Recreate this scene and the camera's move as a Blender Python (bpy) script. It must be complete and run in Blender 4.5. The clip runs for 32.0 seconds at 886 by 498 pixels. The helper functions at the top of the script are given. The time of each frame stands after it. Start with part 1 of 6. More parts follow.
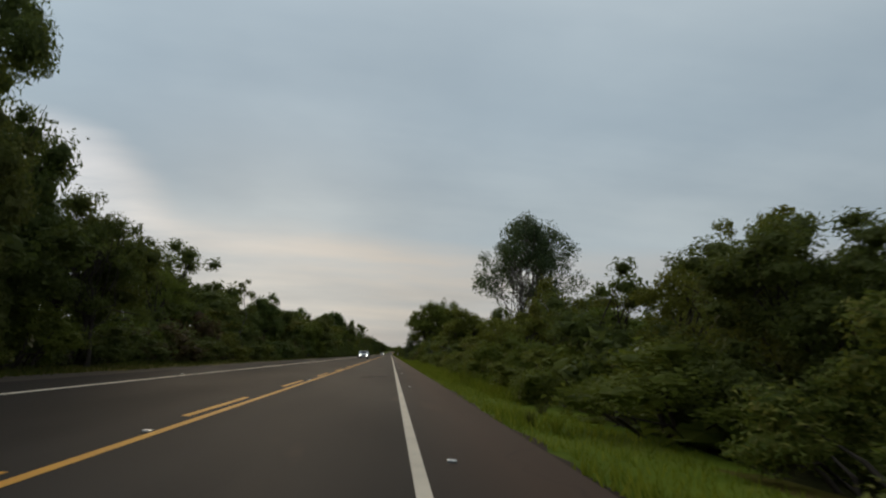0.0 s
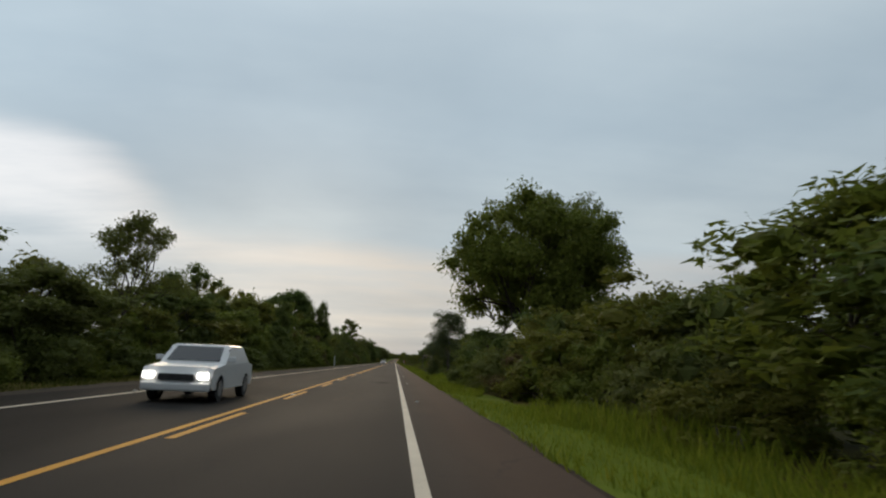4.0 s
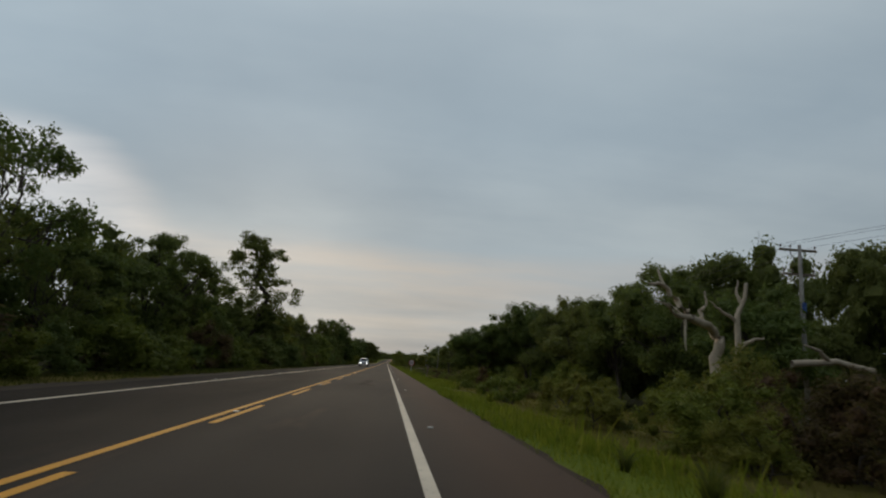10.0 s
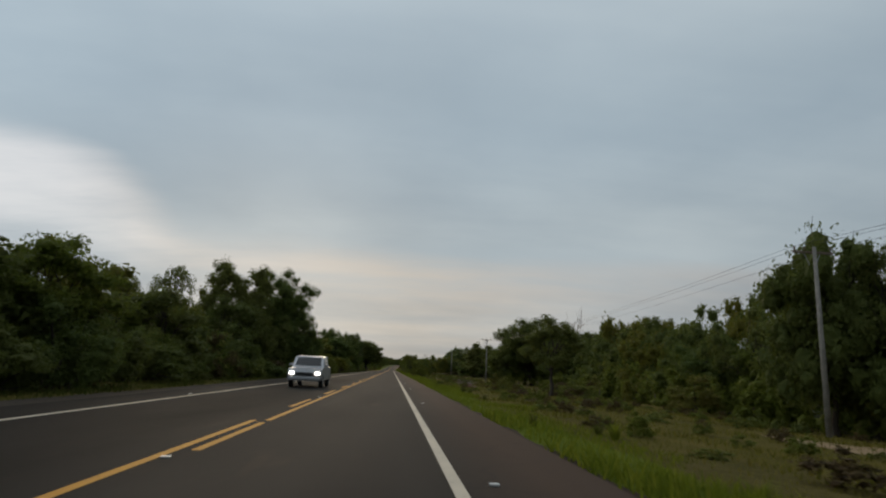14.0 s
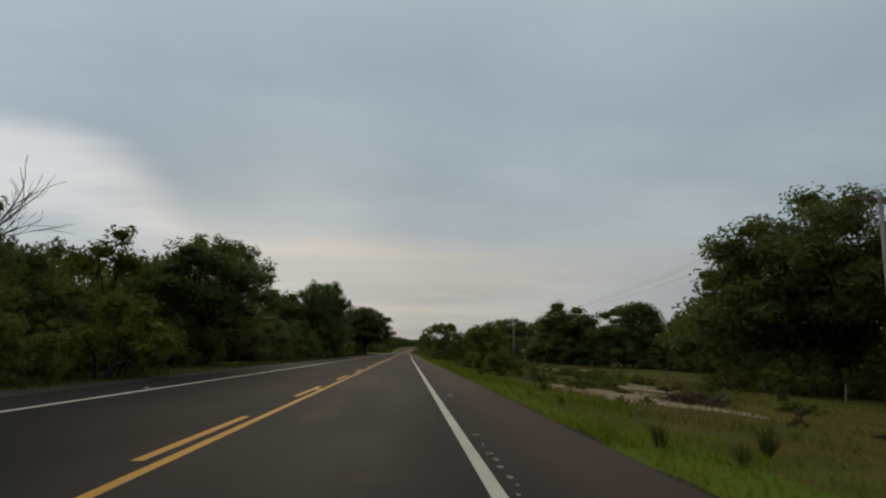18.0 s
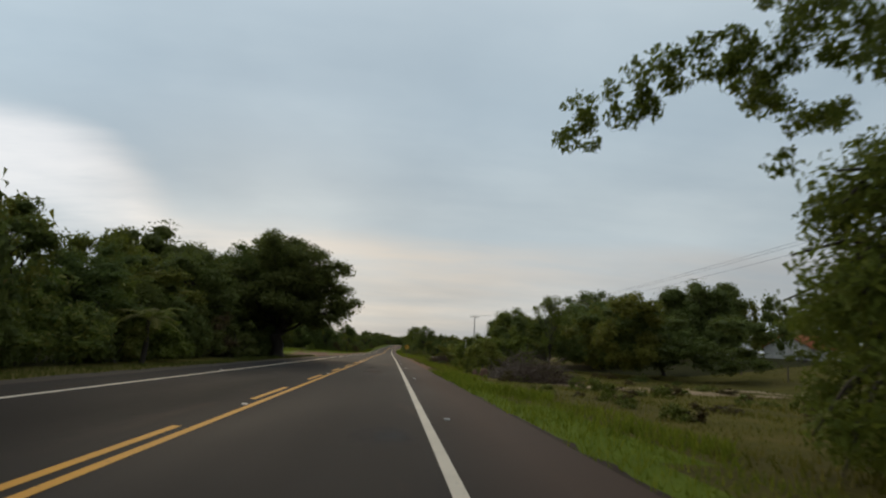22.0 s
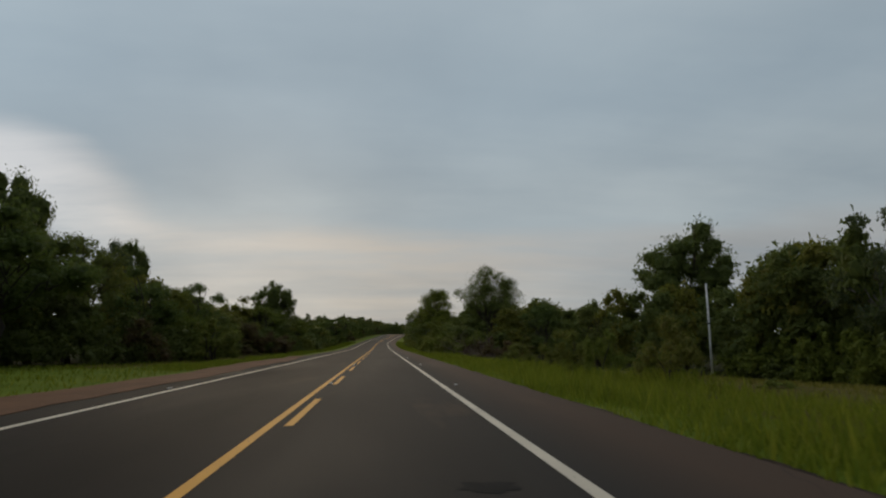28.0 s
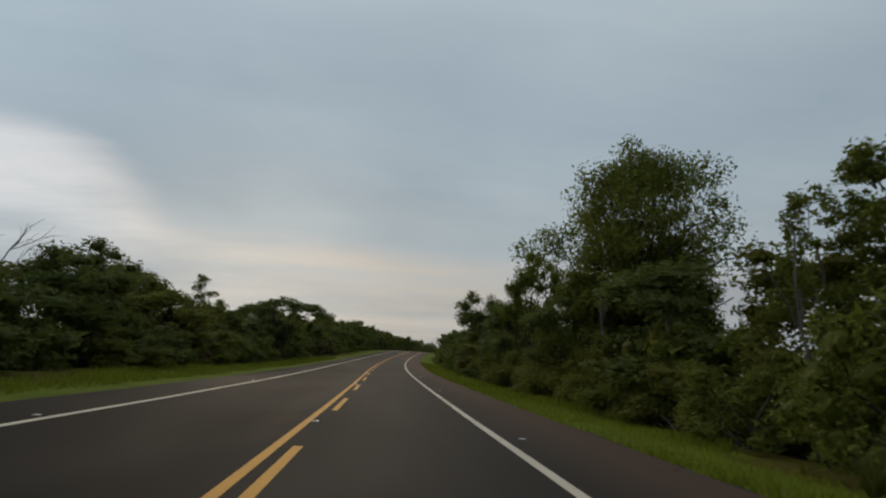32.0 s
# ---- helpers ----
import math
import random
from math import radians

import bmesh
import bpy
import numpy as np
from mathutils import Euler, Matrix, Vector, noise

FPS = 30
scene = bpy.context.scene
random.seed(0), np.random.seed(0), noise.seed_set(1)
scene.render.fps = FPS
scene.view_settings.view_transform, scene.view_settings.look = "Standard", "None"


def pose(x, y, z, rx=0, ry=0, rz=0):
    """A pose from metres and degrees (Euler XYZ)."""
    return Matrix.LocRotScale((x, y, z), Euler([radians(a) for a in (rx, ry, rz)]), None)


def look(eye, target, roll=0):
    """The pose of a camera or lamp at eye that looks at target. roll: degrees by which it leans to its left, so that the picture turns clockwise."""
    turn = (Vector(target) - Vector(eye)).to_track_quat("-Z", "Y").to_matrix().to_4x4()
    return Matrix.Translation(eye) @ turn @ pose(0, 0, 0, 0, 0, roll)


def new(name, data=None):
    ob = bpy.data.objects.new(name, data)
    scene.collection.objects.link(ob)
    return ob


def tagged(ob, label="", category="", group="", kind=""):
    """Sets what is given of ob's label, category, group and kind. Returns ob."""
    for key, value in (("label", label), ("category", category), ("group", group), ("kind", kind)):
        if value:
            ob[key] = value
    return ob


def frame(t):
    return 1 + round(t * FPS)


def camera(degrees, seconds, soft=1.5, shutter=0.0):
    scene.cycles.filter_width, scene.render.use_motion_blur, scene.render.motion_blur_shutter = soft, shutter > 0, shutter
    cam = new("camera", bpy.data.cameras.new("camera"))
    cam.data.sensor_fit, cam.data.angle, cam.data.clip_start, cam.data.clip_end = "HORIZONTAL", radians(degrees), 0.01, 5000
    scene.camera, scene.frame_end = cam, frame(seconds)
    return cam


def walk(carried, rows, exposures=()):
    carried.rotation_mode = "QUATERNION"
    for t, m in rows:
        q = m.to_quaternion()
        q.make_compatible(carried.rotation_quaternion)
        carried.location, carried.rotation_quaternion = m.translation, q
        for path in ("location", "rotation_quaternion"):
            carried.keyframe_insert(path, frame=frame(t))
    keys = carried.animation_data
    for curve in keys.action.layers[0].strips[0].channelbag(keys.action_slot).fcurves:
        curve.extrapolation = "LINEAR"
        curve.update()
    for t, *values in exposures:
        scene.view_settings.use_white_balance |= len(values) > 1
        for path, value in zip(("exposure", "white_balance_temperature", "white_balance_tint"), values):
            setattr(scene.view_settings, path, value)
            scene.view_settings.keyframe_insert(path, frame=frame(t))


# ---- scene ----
cam = camera(73.0, 32.0, soft=2.2, shutter=0.07)

# seconds, x, yaw, pitch, roll of the camera on its way along the lane
PATH = [(0, 3.12, -4.92, 10.23, -3.45), (1, 3.16, -3.70, 9.63, -3.54), (2, 3.17, -4.37, 9.60, -2.30), (2.5, 3.18, -4.10, 9.68, -2.16),
        (4.5, 3.24, -4.90, 11.14, -2.94), (5, 3.25, -4.85, 11.29, -3.70), (5.5, 3.26, -5.06, 11.48, -3.43), (6, 3.26, -5.20, 11.06, -3.17),
        (6.5, 3.24, -5.77, 9.90, -3.26), (7, 3.24, -7.04, 10.66, -2.53), (7.5, 3.20, -6.72, 10.36, -2.09), (8, 3.18, -5.62, 10.50, -2.48),
        (8.5, 3.16, -4.94, 11.17, -2.33), (9, 3.15, -4.84, 11.70, -1.89), (9.5, 3.09, -4.92, 10.95, -2.79), (10, 3.04, -5.28, 11.04, -3.46),
        (10.5, 2.95, -5.19, 10.93, -2.83), (11, 2.87, -5.26, 10.98, -2.35), (11.5, 2.84, -4.68, 9.75, -2.20), (12, 2.81, -4.34, 10.63, -2.06),
        (12.5, 2.79, -5.75, 10.37, -2.28), (13, 2.78, -5.14, 10.95, -1.74), (13.5, 2.76, -5.24, 11.52, -1.88), (15.5, 2.71, -2.40, 11.49, -5.20),
        (16, 2.70, -3.16, 11.12, -4.82), (16.5, 2.66, -3.18, 10.53, -4.16), (17, 2.62, -3.36, 11.45, -2.91), (17.5, 2.58, -3.50, 10.87, -1.95),
        (18, 2.61, -3.39, 9.77, -1.59), (18.5, 2.66, -3.86, 8.95, -2.45), (19, 2.71, -4.47, 8.72, -2.54), (19.5, 2.74, -3.49, 9.15, -3.38),
        (20, 2.77, -2.80, 10.64, -4.30), (20.5, 2.78, -3.54, 9.24, -2.97), (21, 2.80, -4.82, 8.60, -1.58), (21.5, 2.80, -4.98, 9.45, -2.10),
        (22, 2.80, -4.92, 9.85, -2.84), (22.5, 2.79, -4.85, 9.90, -3.92), (23, 2.79, -4.63, 11.23, -4.69), (23.5, 2.71, -2.89, 10.92, -4.73),
        (24, 2.62, -2.65, 11.72, -4.14), (24.5, 2.54, -3.93, 11.04, -3.37), (25, 2.47, -4.60, 11.19, -3.80), (25.5, 2.35, -2.67, 9.71, -3.70),
        (27.5, 1.61, -7.30, 9.07, -1.16), (28, 1.48, -5.86, 8.89, 0.33), (28.5, 1.31, -5.93, 9.04, 0.12), (29, 1.17, -5.66, 10.31, -1.28),
        (29.5, 1.12, -6.06, 10.55, -2.74), (30, 1.11, -5.98, 10.64, -2.98), (30.5, 1.09, -6.10, 10.42, -2.17), (31, 1.11, -6.14, 10.38, -1.66),
        (31.5, 1.17, -4.98, 10.41, -2.38), (32, 1.21, -5.43, 11.14, -3.35)]
EYE = 1.2          # camera height over the road


def along(t):
    """Metres driven after t seconds."""
    return 25.0 * t + 0.0125 * t * t


walk(cam, [(t, pose(x, along(t), EYE, 90 + p, r, yw)) for t, x, yw, p, r in PATH],
     exposures=[(0, 0.08), (1, 0.27), (2, 0.32), (4.5, 0.36), (5, 0.38), (6, 0.08), (7, 0.1), (8, 0.0), (9, -0.05), (11, 0.05), (12, 0.22), (13, 0.02), (16, 0.16), (17, -0.06), (18, -0.03), (20, 0.0), (21, 0.16), (22, 0.31), (23, 0.02), (23.5, 0.05), (24, 0.18), (25, 0.0), (25.5, -0.15), (27.5, -0.12), (28, -0.1), (30, -0.1), (31, 0.08), (32, 0.0)])

# ---- sky, sun ----
SUN_ELEV, SUN_AZ = 14.0, 12.0      # degrees; azimuth to the left of the road's heading
world = bpy.data.worlds.new("overcast_evening")
scene.world = world
world.use_nodes = True
wn, wl = world.node_tree.nodes, world.node_tree.links
wn.clear()


def wnode(kind, **kw):
    n = wn.new(kind)
    for k, v in kw.items():
        if k in n.inputs:
            n.inputs[k].default_value = v
    return n


def wmath(op, a, b=None, clamp=False):
    n = wn.new("ShaderNodeMath")
    n.operation, n.use_clamp = op, clamp
    for i, v in enumerate((a, b)):
        if v is None:
            continue
        if isinstance(v, (int, float)):
            n.inputs[i].default_value = v
        else:
            wl.new(v, n.inputs[i])
    return n.outputs[0]


def wramp(fac, stops, mode="EASE"):
    n = wn.new("ShaderNodeValToRGB")
    n.color_ramp.interpolation = mode
    el = n.color_ramp.elements
    while len(el) < len(stops):
        el.new(0.5)
    for e, (p, c) in zip(el, stops):
        e.position, e.color = p, (*c, 1)
    wl.new(fac, n.inputs[0])
    return n.outputs[0]


def wmix(fac, a, b):
    n = wn.new("ShaderNodeMix")
    n.data_type = "RGBA"
    for i, v in ((0, fac), (6, a), (7, b)):
        if isinstance(v, (int, float)):
            n.inputs[i].default_value = v
        elif isinstance(v, tuple):
            n.inputs[i].default_value = (*v, 1)
        else:
            wl.new(v, n.inputs[i])
    return n.outputs[2]


tc = wn.new("ShaderNodeTexCoord").outputs["Generated"]
sep = wn.new("ShaderNodeSeparateXYZ")
wl.new(tc, sep.inputs[0])
dx, dy, dz = sep.outputs
# the cloud deck: the direction meets a flat layer, so that the clouds crowd together towards the horizon
dzc = wmath("ADD", wmath("MAXIMUM", dz, 0.0), 0.16)
cu, cv = wmath("DIVIDE", dx, dzc), wmath("DIVIDE", dy, dzc)
comb = wn.new("ShaderNodeCombineXYZ")
wl.new(cu, comb.inputs[0]), wl.new(cv, comb.inputs[1])


def cloud_noise(scale, detail, rough, stretch, offset):
    mp = wn.new("ShaderNodeMapping")
    mp.inputs["Scale"].default_value = stretch
    mp.inputs["Location"].default_value = offset
    wl.new(comb.outputs[0], mp.inputs[0])
    nz = wnode("ShaderNodeTexNoise", Scale=scale, Detail=detail, Roughness=rough)
    wl.new(mp.outputs[0], nz.inputs["Vector"])
    return nz.outputs[0]


def wmul(a, b):
    n = wn.new("ShaderNodeMix")
    n.data_type, n.blend_type = "RGBA", "MULTIPLY"
    n.inputs[0].default_value = 1.0
    wl.new(a, n.inputs[6]), wl.new(b, n.inputs[7])
    return n.outputs[2]


soft_cloud = cloud_noise(0.6, 6, 0.52, (0.8, 0.7, 1), (3.1, 0.4, 0))
wide_cloud = cloud_noise(0.28, 3, 0.5, (0.8, 1.1, 1), (7.3, 2.2, 0))
streak = cloud_noise(0.9, 6, 0.55, (0.35, 1.0, 1), (1.7, 5.2, 0))
# bluish-grey deck overhead; under its lower edge, which climbs towards the left, the sky is thinner, paler and warmer
def wcurve(fac, stops):
    return wramp(fac, [(q, (v, v, v)) for q, v in stops], "CARDINAL")


side = wmath("ADD", wmath("MULTIPLY", dx, 0.5), 0.5)
lip = wcurve(side, [(0.0, 0.262), (0.20, 0.264), (0.262, 0.262), (0.295, 0.236), (0.328, 0.192), (0.36, 0.178), (0.44, 0.170), (0.50, 0.152), (0.56, 0.138), (0.66, 0.15), (0.78, 0.17), (1.0, 0.18)])
q = wmath("ADD", wmath("SUBTRACT", dz, lip), wmath("MULTIPLY", wmath("SUBTRACT", streak, 0.5), 0.17))
under = wramp(wmath("ADD", q, 0.5), [(0.31, (0.10, 0.10, 0.10)), (0.385, (0.30, 0.30, 0.30)), (0.435, (0.78, 0.78, 0.78)), (0.475, (1, 1, 1)), (0.535, (0, 0, 0))], "EASE")
above = wramp(dz, [(0.0, (0.345, 0.375, 0.395)), (0.2, (0.340, 0.400, 0.438)), (0.40, (0.380, 0.458, 0.512)), (0.62, (0.485, 0.563, 0.612)), (0.95, (0.68, 0.75, 0.80))])
warm = wramp(side, [(0.0, (0.50, 0.51, 0.53)), (0.25, (0.69, 0.685, 0.68)), (0.35, (0.49, 0.485, 0.47)), (0.52, (0.46, 0.433, 0.396)), (0.70, (0.40, 0.41, 0.41)), (1.0, (0.36, 0.385, 0.40))])
wisp = cloud_noise(1.9, 7, 0.6, (0.33, 1.0, 1), (4.4, 1.3, 0))
under = wmath("MULTIPLY", under, wramp(wisp, [(0.36, (0.5, 0.5, 0.5)), (0.6, (1.0, 1.0, 1.0))]))
deck = wmix(under, above, warm)
shade = wramp(soft_cloud, [(0.30, (0.85, 0.87, 0.895)), (0.68, (1.14, 1.12, 1.10))])
shade2 = wramp(wide_cloud, [(0.3, (0.88, 0.90, 0.92)), (0.7, (1.12, 1.10, 1.08))])
shade3 = wramp(streak, [(0.34, (0.895, 0.915, 0.935)), (0.66, (1.105, 1.09, 1.07))])
left_glow = wramp(side, [(0.15, (1.22, 1.22, 1.22)), (0.38, (1.08, 1.08, 1.08)), (0.52, (1.0, 1.0, 1.0)), (0.8, (0.96, 0.96, 0.96))])
# the low sun stands ahead on the left, so the cloud on the far side is duller
sunward = wmath("SUBTRACT", wmath("MULTIPLY", dy, 0.41), wmath("MULTIPLY", dx, 0.285))
behind = wramp(wmath("ADD", sunward, 0.5), [(0.2, (0.58, 0.59, 0.61)), (0.64, (1.0, 1.0, 1.0))])
deck = wmul(wmul(wmul(wmul(wmul(deck, shade), shade2), shade3), left_glow), behind)


sky = wn.new("ShaderNodeTexSky")
sky.sky_type, sky.sun_disc = "NISHITA", False
sky.sun_elevation, sky.sun_rotation = radians(SUN_ELEV), radians(-SUN_AZ)
bg_sky, bg_deck = wnode("ShaderNodeBackground", Strength=0.05), wnode("ShaderNodeBackground", Strength=1.0)
wl.new(sky.outputs[0], bg_sky.inputs[0]), wl.new(deck, bg_deck.inputs[0])
mixs = wnode("ShaderNodeMixShader", Fac=0.94)
wl.new(bg_sky.outputs[0], mixs.inputs[1]), wl.new(bg_deck.outputs[0], mixs.inputs[2])
wout = wn.new("ShaderNodeOutputWorld")
wl.new(mixs.outputs[0], wout.inputs[0])

sun = new("sun", bpy.data.lights.new("sun", "SUN"))
sun.data.energy, sun.data.angle, sun.data.color = 0.9, radians(25), (1.0, 0.78, 0.52)
sun.matrix_world = look((0, 0, 60), Vector((0, 0, 60)) - Vector((-math.sin(radians(SUN_AZ)), math.cos(radians(SUN_AZ)), math.tan(radians(SUN_ELEV)))))


# ---- materials ----
def material(name, rough=0.8, metal=0.0):
    m = bpy.data.materials.new(name)
    m.use_nodes = True
    n = m.node_tree.nodes
    b = n["Principled BSDF"]
    b.inputs["Roughness"].default_value, b.inputs["Metallic"].default_value = rough, metal
    return m, n, m.node_tree.links, b


def ramp_node(n, l, fac, stops, mode="LINEAR"):
    r = n.new("ShaderNodeValToRGB")
    r.color_ramp.interpolation = mode
    el = r.color_ramp.elements
    while len(el) < len(stops):
        el.new(0.5)
    for e, (p, c) in zip(el, stops):
        e.position, e.color = p, (*c, 1)
    l.new(fac, r.inputs[0])
    return r.outputs[0]


def noise_node(n, l, scale, detail=4, rough=0.55, vector=None, stretch=None):
    if vector is None:
        vector = n.new("ShaderNodeTexCoord").outputs["Object"]
    if stretch:
        mp = n.new("ShaderNodeMapping")
        mp.inputs["Scale"].default_value = stretch
        l.new(vector, mp.inputs[0])
        vector = mp.outputs[0]
    z = n.new("ShaderNodeTexNoise")
    z.inputs["Scale"].default_value, z.inputs["Detail"].default_value, z.inputs["Roughness"].default_value = scale, detail, rough
    l.new(vector, z.inputs["Vector"])
    return z.outputs[0]


def mix_node(n, l, fac, a, b, mode="MIX"):
    x = n.new("ShaderNodeMix")
    x.data_type, x.blend_type = "RGBA", mode
    for i, v in ((0, fac), (6, a), (7, b)):
        if isinstance(v, (int, float)):
            x.inputs[i].default_value = v
        elif isinstance(v, tuple):
            x.inputs[i].default_value = (*v, 1)
        else:
            l.new(v, x.inputs[i])
    return x.outputs[2]


def bump(n, l, b, height, strength=0.4, dist=0.02):
    u = n.new("ShaderNodeBump")
    u.inputs["Strength"].default_value, u.inputs["Distance"].default_value = strength, dist
    l.new(height, u.inputs["Height"])
    l.new(u.outputs[0], b.inputs["Normal"])


def plain(name, low, high, scale=3.0, rough=0.8, metal=0.0, bumps=0.2, stretch=None):
    """Two tones by coarse noise, fine grain on top."""
    m, n, l, b = material(name, rough, metal)
    if rough >= 0.85:
        b.inputs["Specular IOR Level"].default_value = 0.12
    coarse = ramp_node(n, l, noise_node(n, l, scale, 5, 0.6, stretch=stretch), [(0.35, low), (0.68, high)])
    fine = noise_node(n, l, scale * 14, 3, stretch=stretch)
    l.new(mix_node(n, l, 0.35, coarse, ramp_node(n, l, fine, [(0.3, tuple(c * 0.7 for c in low)), (0.7, high)])), b.inputs["Base Color"])
    if bumps:
        bump(n, l, b, fine, bumps, 0.01)
    return m


def asphalt_material():
    m, n, l, b = material("asphalt", 0.85)
    b.inputs["Specular IOR Level"].default_value = 0.06
    pos = n.new("ShaderNodeNewGeometry").outputs["Position"]
    grain = noise_node(n, l, 55, 2, 0.7, pos)
    patch = noise_node(n, l, 0.35, 4, 0.55, pos, (1.0, 0.22, 1.0))
    wear = noise_node(n, l, 0.9, 3, 0.5, pos, (1.6, 0.05, 1.0))
    base = ramp_node(n, l, patch, [(0.3, (0.0146, 0.0128, 0.0114)), (0.7, (0.0216, 0.0188, 0.0162))])
    base = mix_node(n, l, ramp_node(n, l, wear, [(0.45, (0, 0, 0)), (0.75, (0.5, 0.5, 0.5))]), base, (0.027, 0.0242, 0.0218))
    base = mix_node(n, l, 0.4, base, ramp_node(n, l, grain, [(0.35, (0.009, 0.009, 0.009)), (0.7, (0.034, 0.031, 0.028))]))
    # reddish dust trodden in here and there
    dust = noise_node(n, l, 0.6, 4, 0.6, pos, (0.9, 0.16, 1.0))
    base = mix_node(n, l, ramp_node(n, l, dust, [(0.60, (0, 0, 0)), (0.78, (0.55, 0.55, 0.55))]), base, (0.080, 0.050, 0.034))
    crack = n.new("ShaderNodeTexVoronoi")
    crack.feature = "DISTANCE_TO_EDGE"
    crack.inputs["Scale"].default_value = 0.32
    warp = n.new("ShaderNodeVectorMath")
    warp.operation = "ADD"
    l.new(pos, warp.inputs[0])
    nz = n.new("ShaderNodeTexNoise")
    nz.inputs["Scale"].default_value = 0.8
    l.new(pos, nz.inputs["Vector"])
    l.new(nz.outputs[1], warp.inputs[1])
    l.new(warp.outputs[0], crack.inputs["Vector"])
    sx = n.new("ShaderNodeSeparateXYZ")
    l.new(pos, sx.inputs[0])
    side_x = n.new("ShaderNodeMapRange")
    side_x.inputs["From Min"].default_value, side_x.inputs["From Max"].default_value = 3.4, 4.6
    l.new(sx.outputs[0], side_x.inputs["Value"])
    # uneven brightness across the road put into the colour: left lane darkened, right lightened
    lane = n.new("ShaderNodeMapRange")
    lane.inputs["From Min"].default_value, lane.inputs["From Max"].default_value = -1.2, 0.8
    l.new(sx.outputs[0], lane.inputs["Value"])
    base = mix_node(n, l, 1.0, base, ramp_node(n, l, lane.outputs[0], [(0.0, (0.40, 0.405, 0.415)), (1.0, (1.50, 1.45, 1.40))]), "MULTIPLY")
    base = mix_node(n, l, side_x.outputs[0], base, mix_node(n, l, 0.76, base, (0.078, 0.049, 0.034)))
    base = mix_node(n, l, ramp_node(n, l, crack.outputs[0], [(0.0, (0.35, 0.35, 0.35)), (0.006, (0, 0, 0))]), base, (0.016, 0.016, 0.017))
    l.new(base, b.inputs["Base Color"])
    l.new(ramp_node(n, l, patch, [(0.3, (0.78,) * 3), (0.7, (0.92,) * 3)]), b.inputs["Roughness"])
    bump(n, l, b, grain, 0.35, 0.006)
    return m


def paint_material(name, col, dirt):
    m, n, l, b = material(name, 0.75)
    b.inputs["Specular IOR Level"].default_value = 0.2
    pos = n.new("ShaderNodeNewGeometry").outputs["Position"]
    worn = noise_node(n, l, 9, 6, 0.7, pos)
    stain = noise_node(n, l, 0.7, 3, 0.6, pos)
    c = mix_node(n, l, ramp_node(n, l, stain, [(0.35, (0, 0, 0)), (0.7, (0.7, 0.7, 0.7))]), col, dirt)
    c = mix_node(n, l, ramp_node(n, l, worn, [(0.60, (0, 0, 0)), (0.70, (0.75, 0.75, 0.75))]), c, (0.06, 0.058, 0.056))
    l.new(c, b.inputs["Base Color"])
    bump(n, l, b, worn, 0.2, 0.004)
    return m


def ground_material(name, green, mid_tone, dry_tone, bare):
    m, n, l, b = material(name, 0.95)
    b.inputs["Specular IOR Level"].default_value = 0.02
    pos = n.new("ShaderNodeNewGeometry").outputs["Position"]
    big, mid, fine = noise_node(n, l, 0.06, 4, 0.6, pos), noise_node(n, l, 0.45, 5, 0.6, pos), noise_node(n, l, 6, 4, 0.7, pos)
    grass = ramp_node(n, l, mid, [(0.30, green), (0.52, mid_tone), (0.74, dry_tone)])
    dry = ramp_node(n, l, fine, [(0.3, (0.055, 0.044, 0.016)), (0.7, (0.12, 0.092, 0.036))])
    col = mix_node(n, l, ramp_node(n, l, big, [(0.48, (0, 0, 0)), (0.66, (bare,) * 3)]), grass, dry)
    col = mix_node(n, l, 0.35, col, ramp_node(n, l, fine, [(0.3, (0.018, 0.020, 0.006)), (0.72, (0.105, 0.095, 0.030))]))
    l.new(col, b.inputs["Base Color"])
    bump(n, l, b, fine, 0.7, 0.08)
    return m


def leaf_material(name, dark, light, tip, hue=(0.464, 0.514)):
    m, n, l, b = material(name, 0.7)
    b.inputs["Specular IOR Level"].default_value = 0.08 if "grass" in name else 0.18
    geo, info = n.new("ShaderNodeNewGeometry"), n.new("ShaderNodeObjectInfo")
    per_leaf = ramp_node(n, l, geo.outputs["Random Per Island"], [(0.0, dark), (0.7, light), (1.0, tip)])
    shift = n.new("ShaderNodeHueSaturation")
    r = n.new("ShaderNodeMapRange")
    r.inputs["To Min"].default_value, r.inputs["To Max"].default_value = hue
    l.new(info.outputs["Random"], r.inputs["Value"])
    l.new(r.outputs[0], shift.inputs["Hue"])
    v = n.new("ShaderNodeMapRange")
    v.inputs["To Min"].default_value, v.inputs["To Max"].default_value = 0.75, 1.25
    clump = noise_node(n, l, 0.5, 2, 0.5)
    l.new(clump, v.inputs["Value"])
    l.new(v.outputs[0], shift.inputs["Value"])
    l.new(per_leaf, shift.inputs["Color"])
    l.new(shift.outputs[0], b.inputs["Base Color"])
    tr = n.new("ShaderNodeBsdfTranslucent")
    l.new(mix_node(n, l, 0.5, shift.outputs[0], (0.09, 0.12, 0.02)), tr.inputs["Color"])
    mx = n.new("ShaderNodeMixShader")
    mx.inputs[0].default_value = 0.48
    out = n["Material Output"]
    l.new(b.outputs[0], mx.inputs[1]), l.new(tr.outputs[0], mx.inputs[2]), l.new(mx.outputs[0], out.inputs[0])
    return m


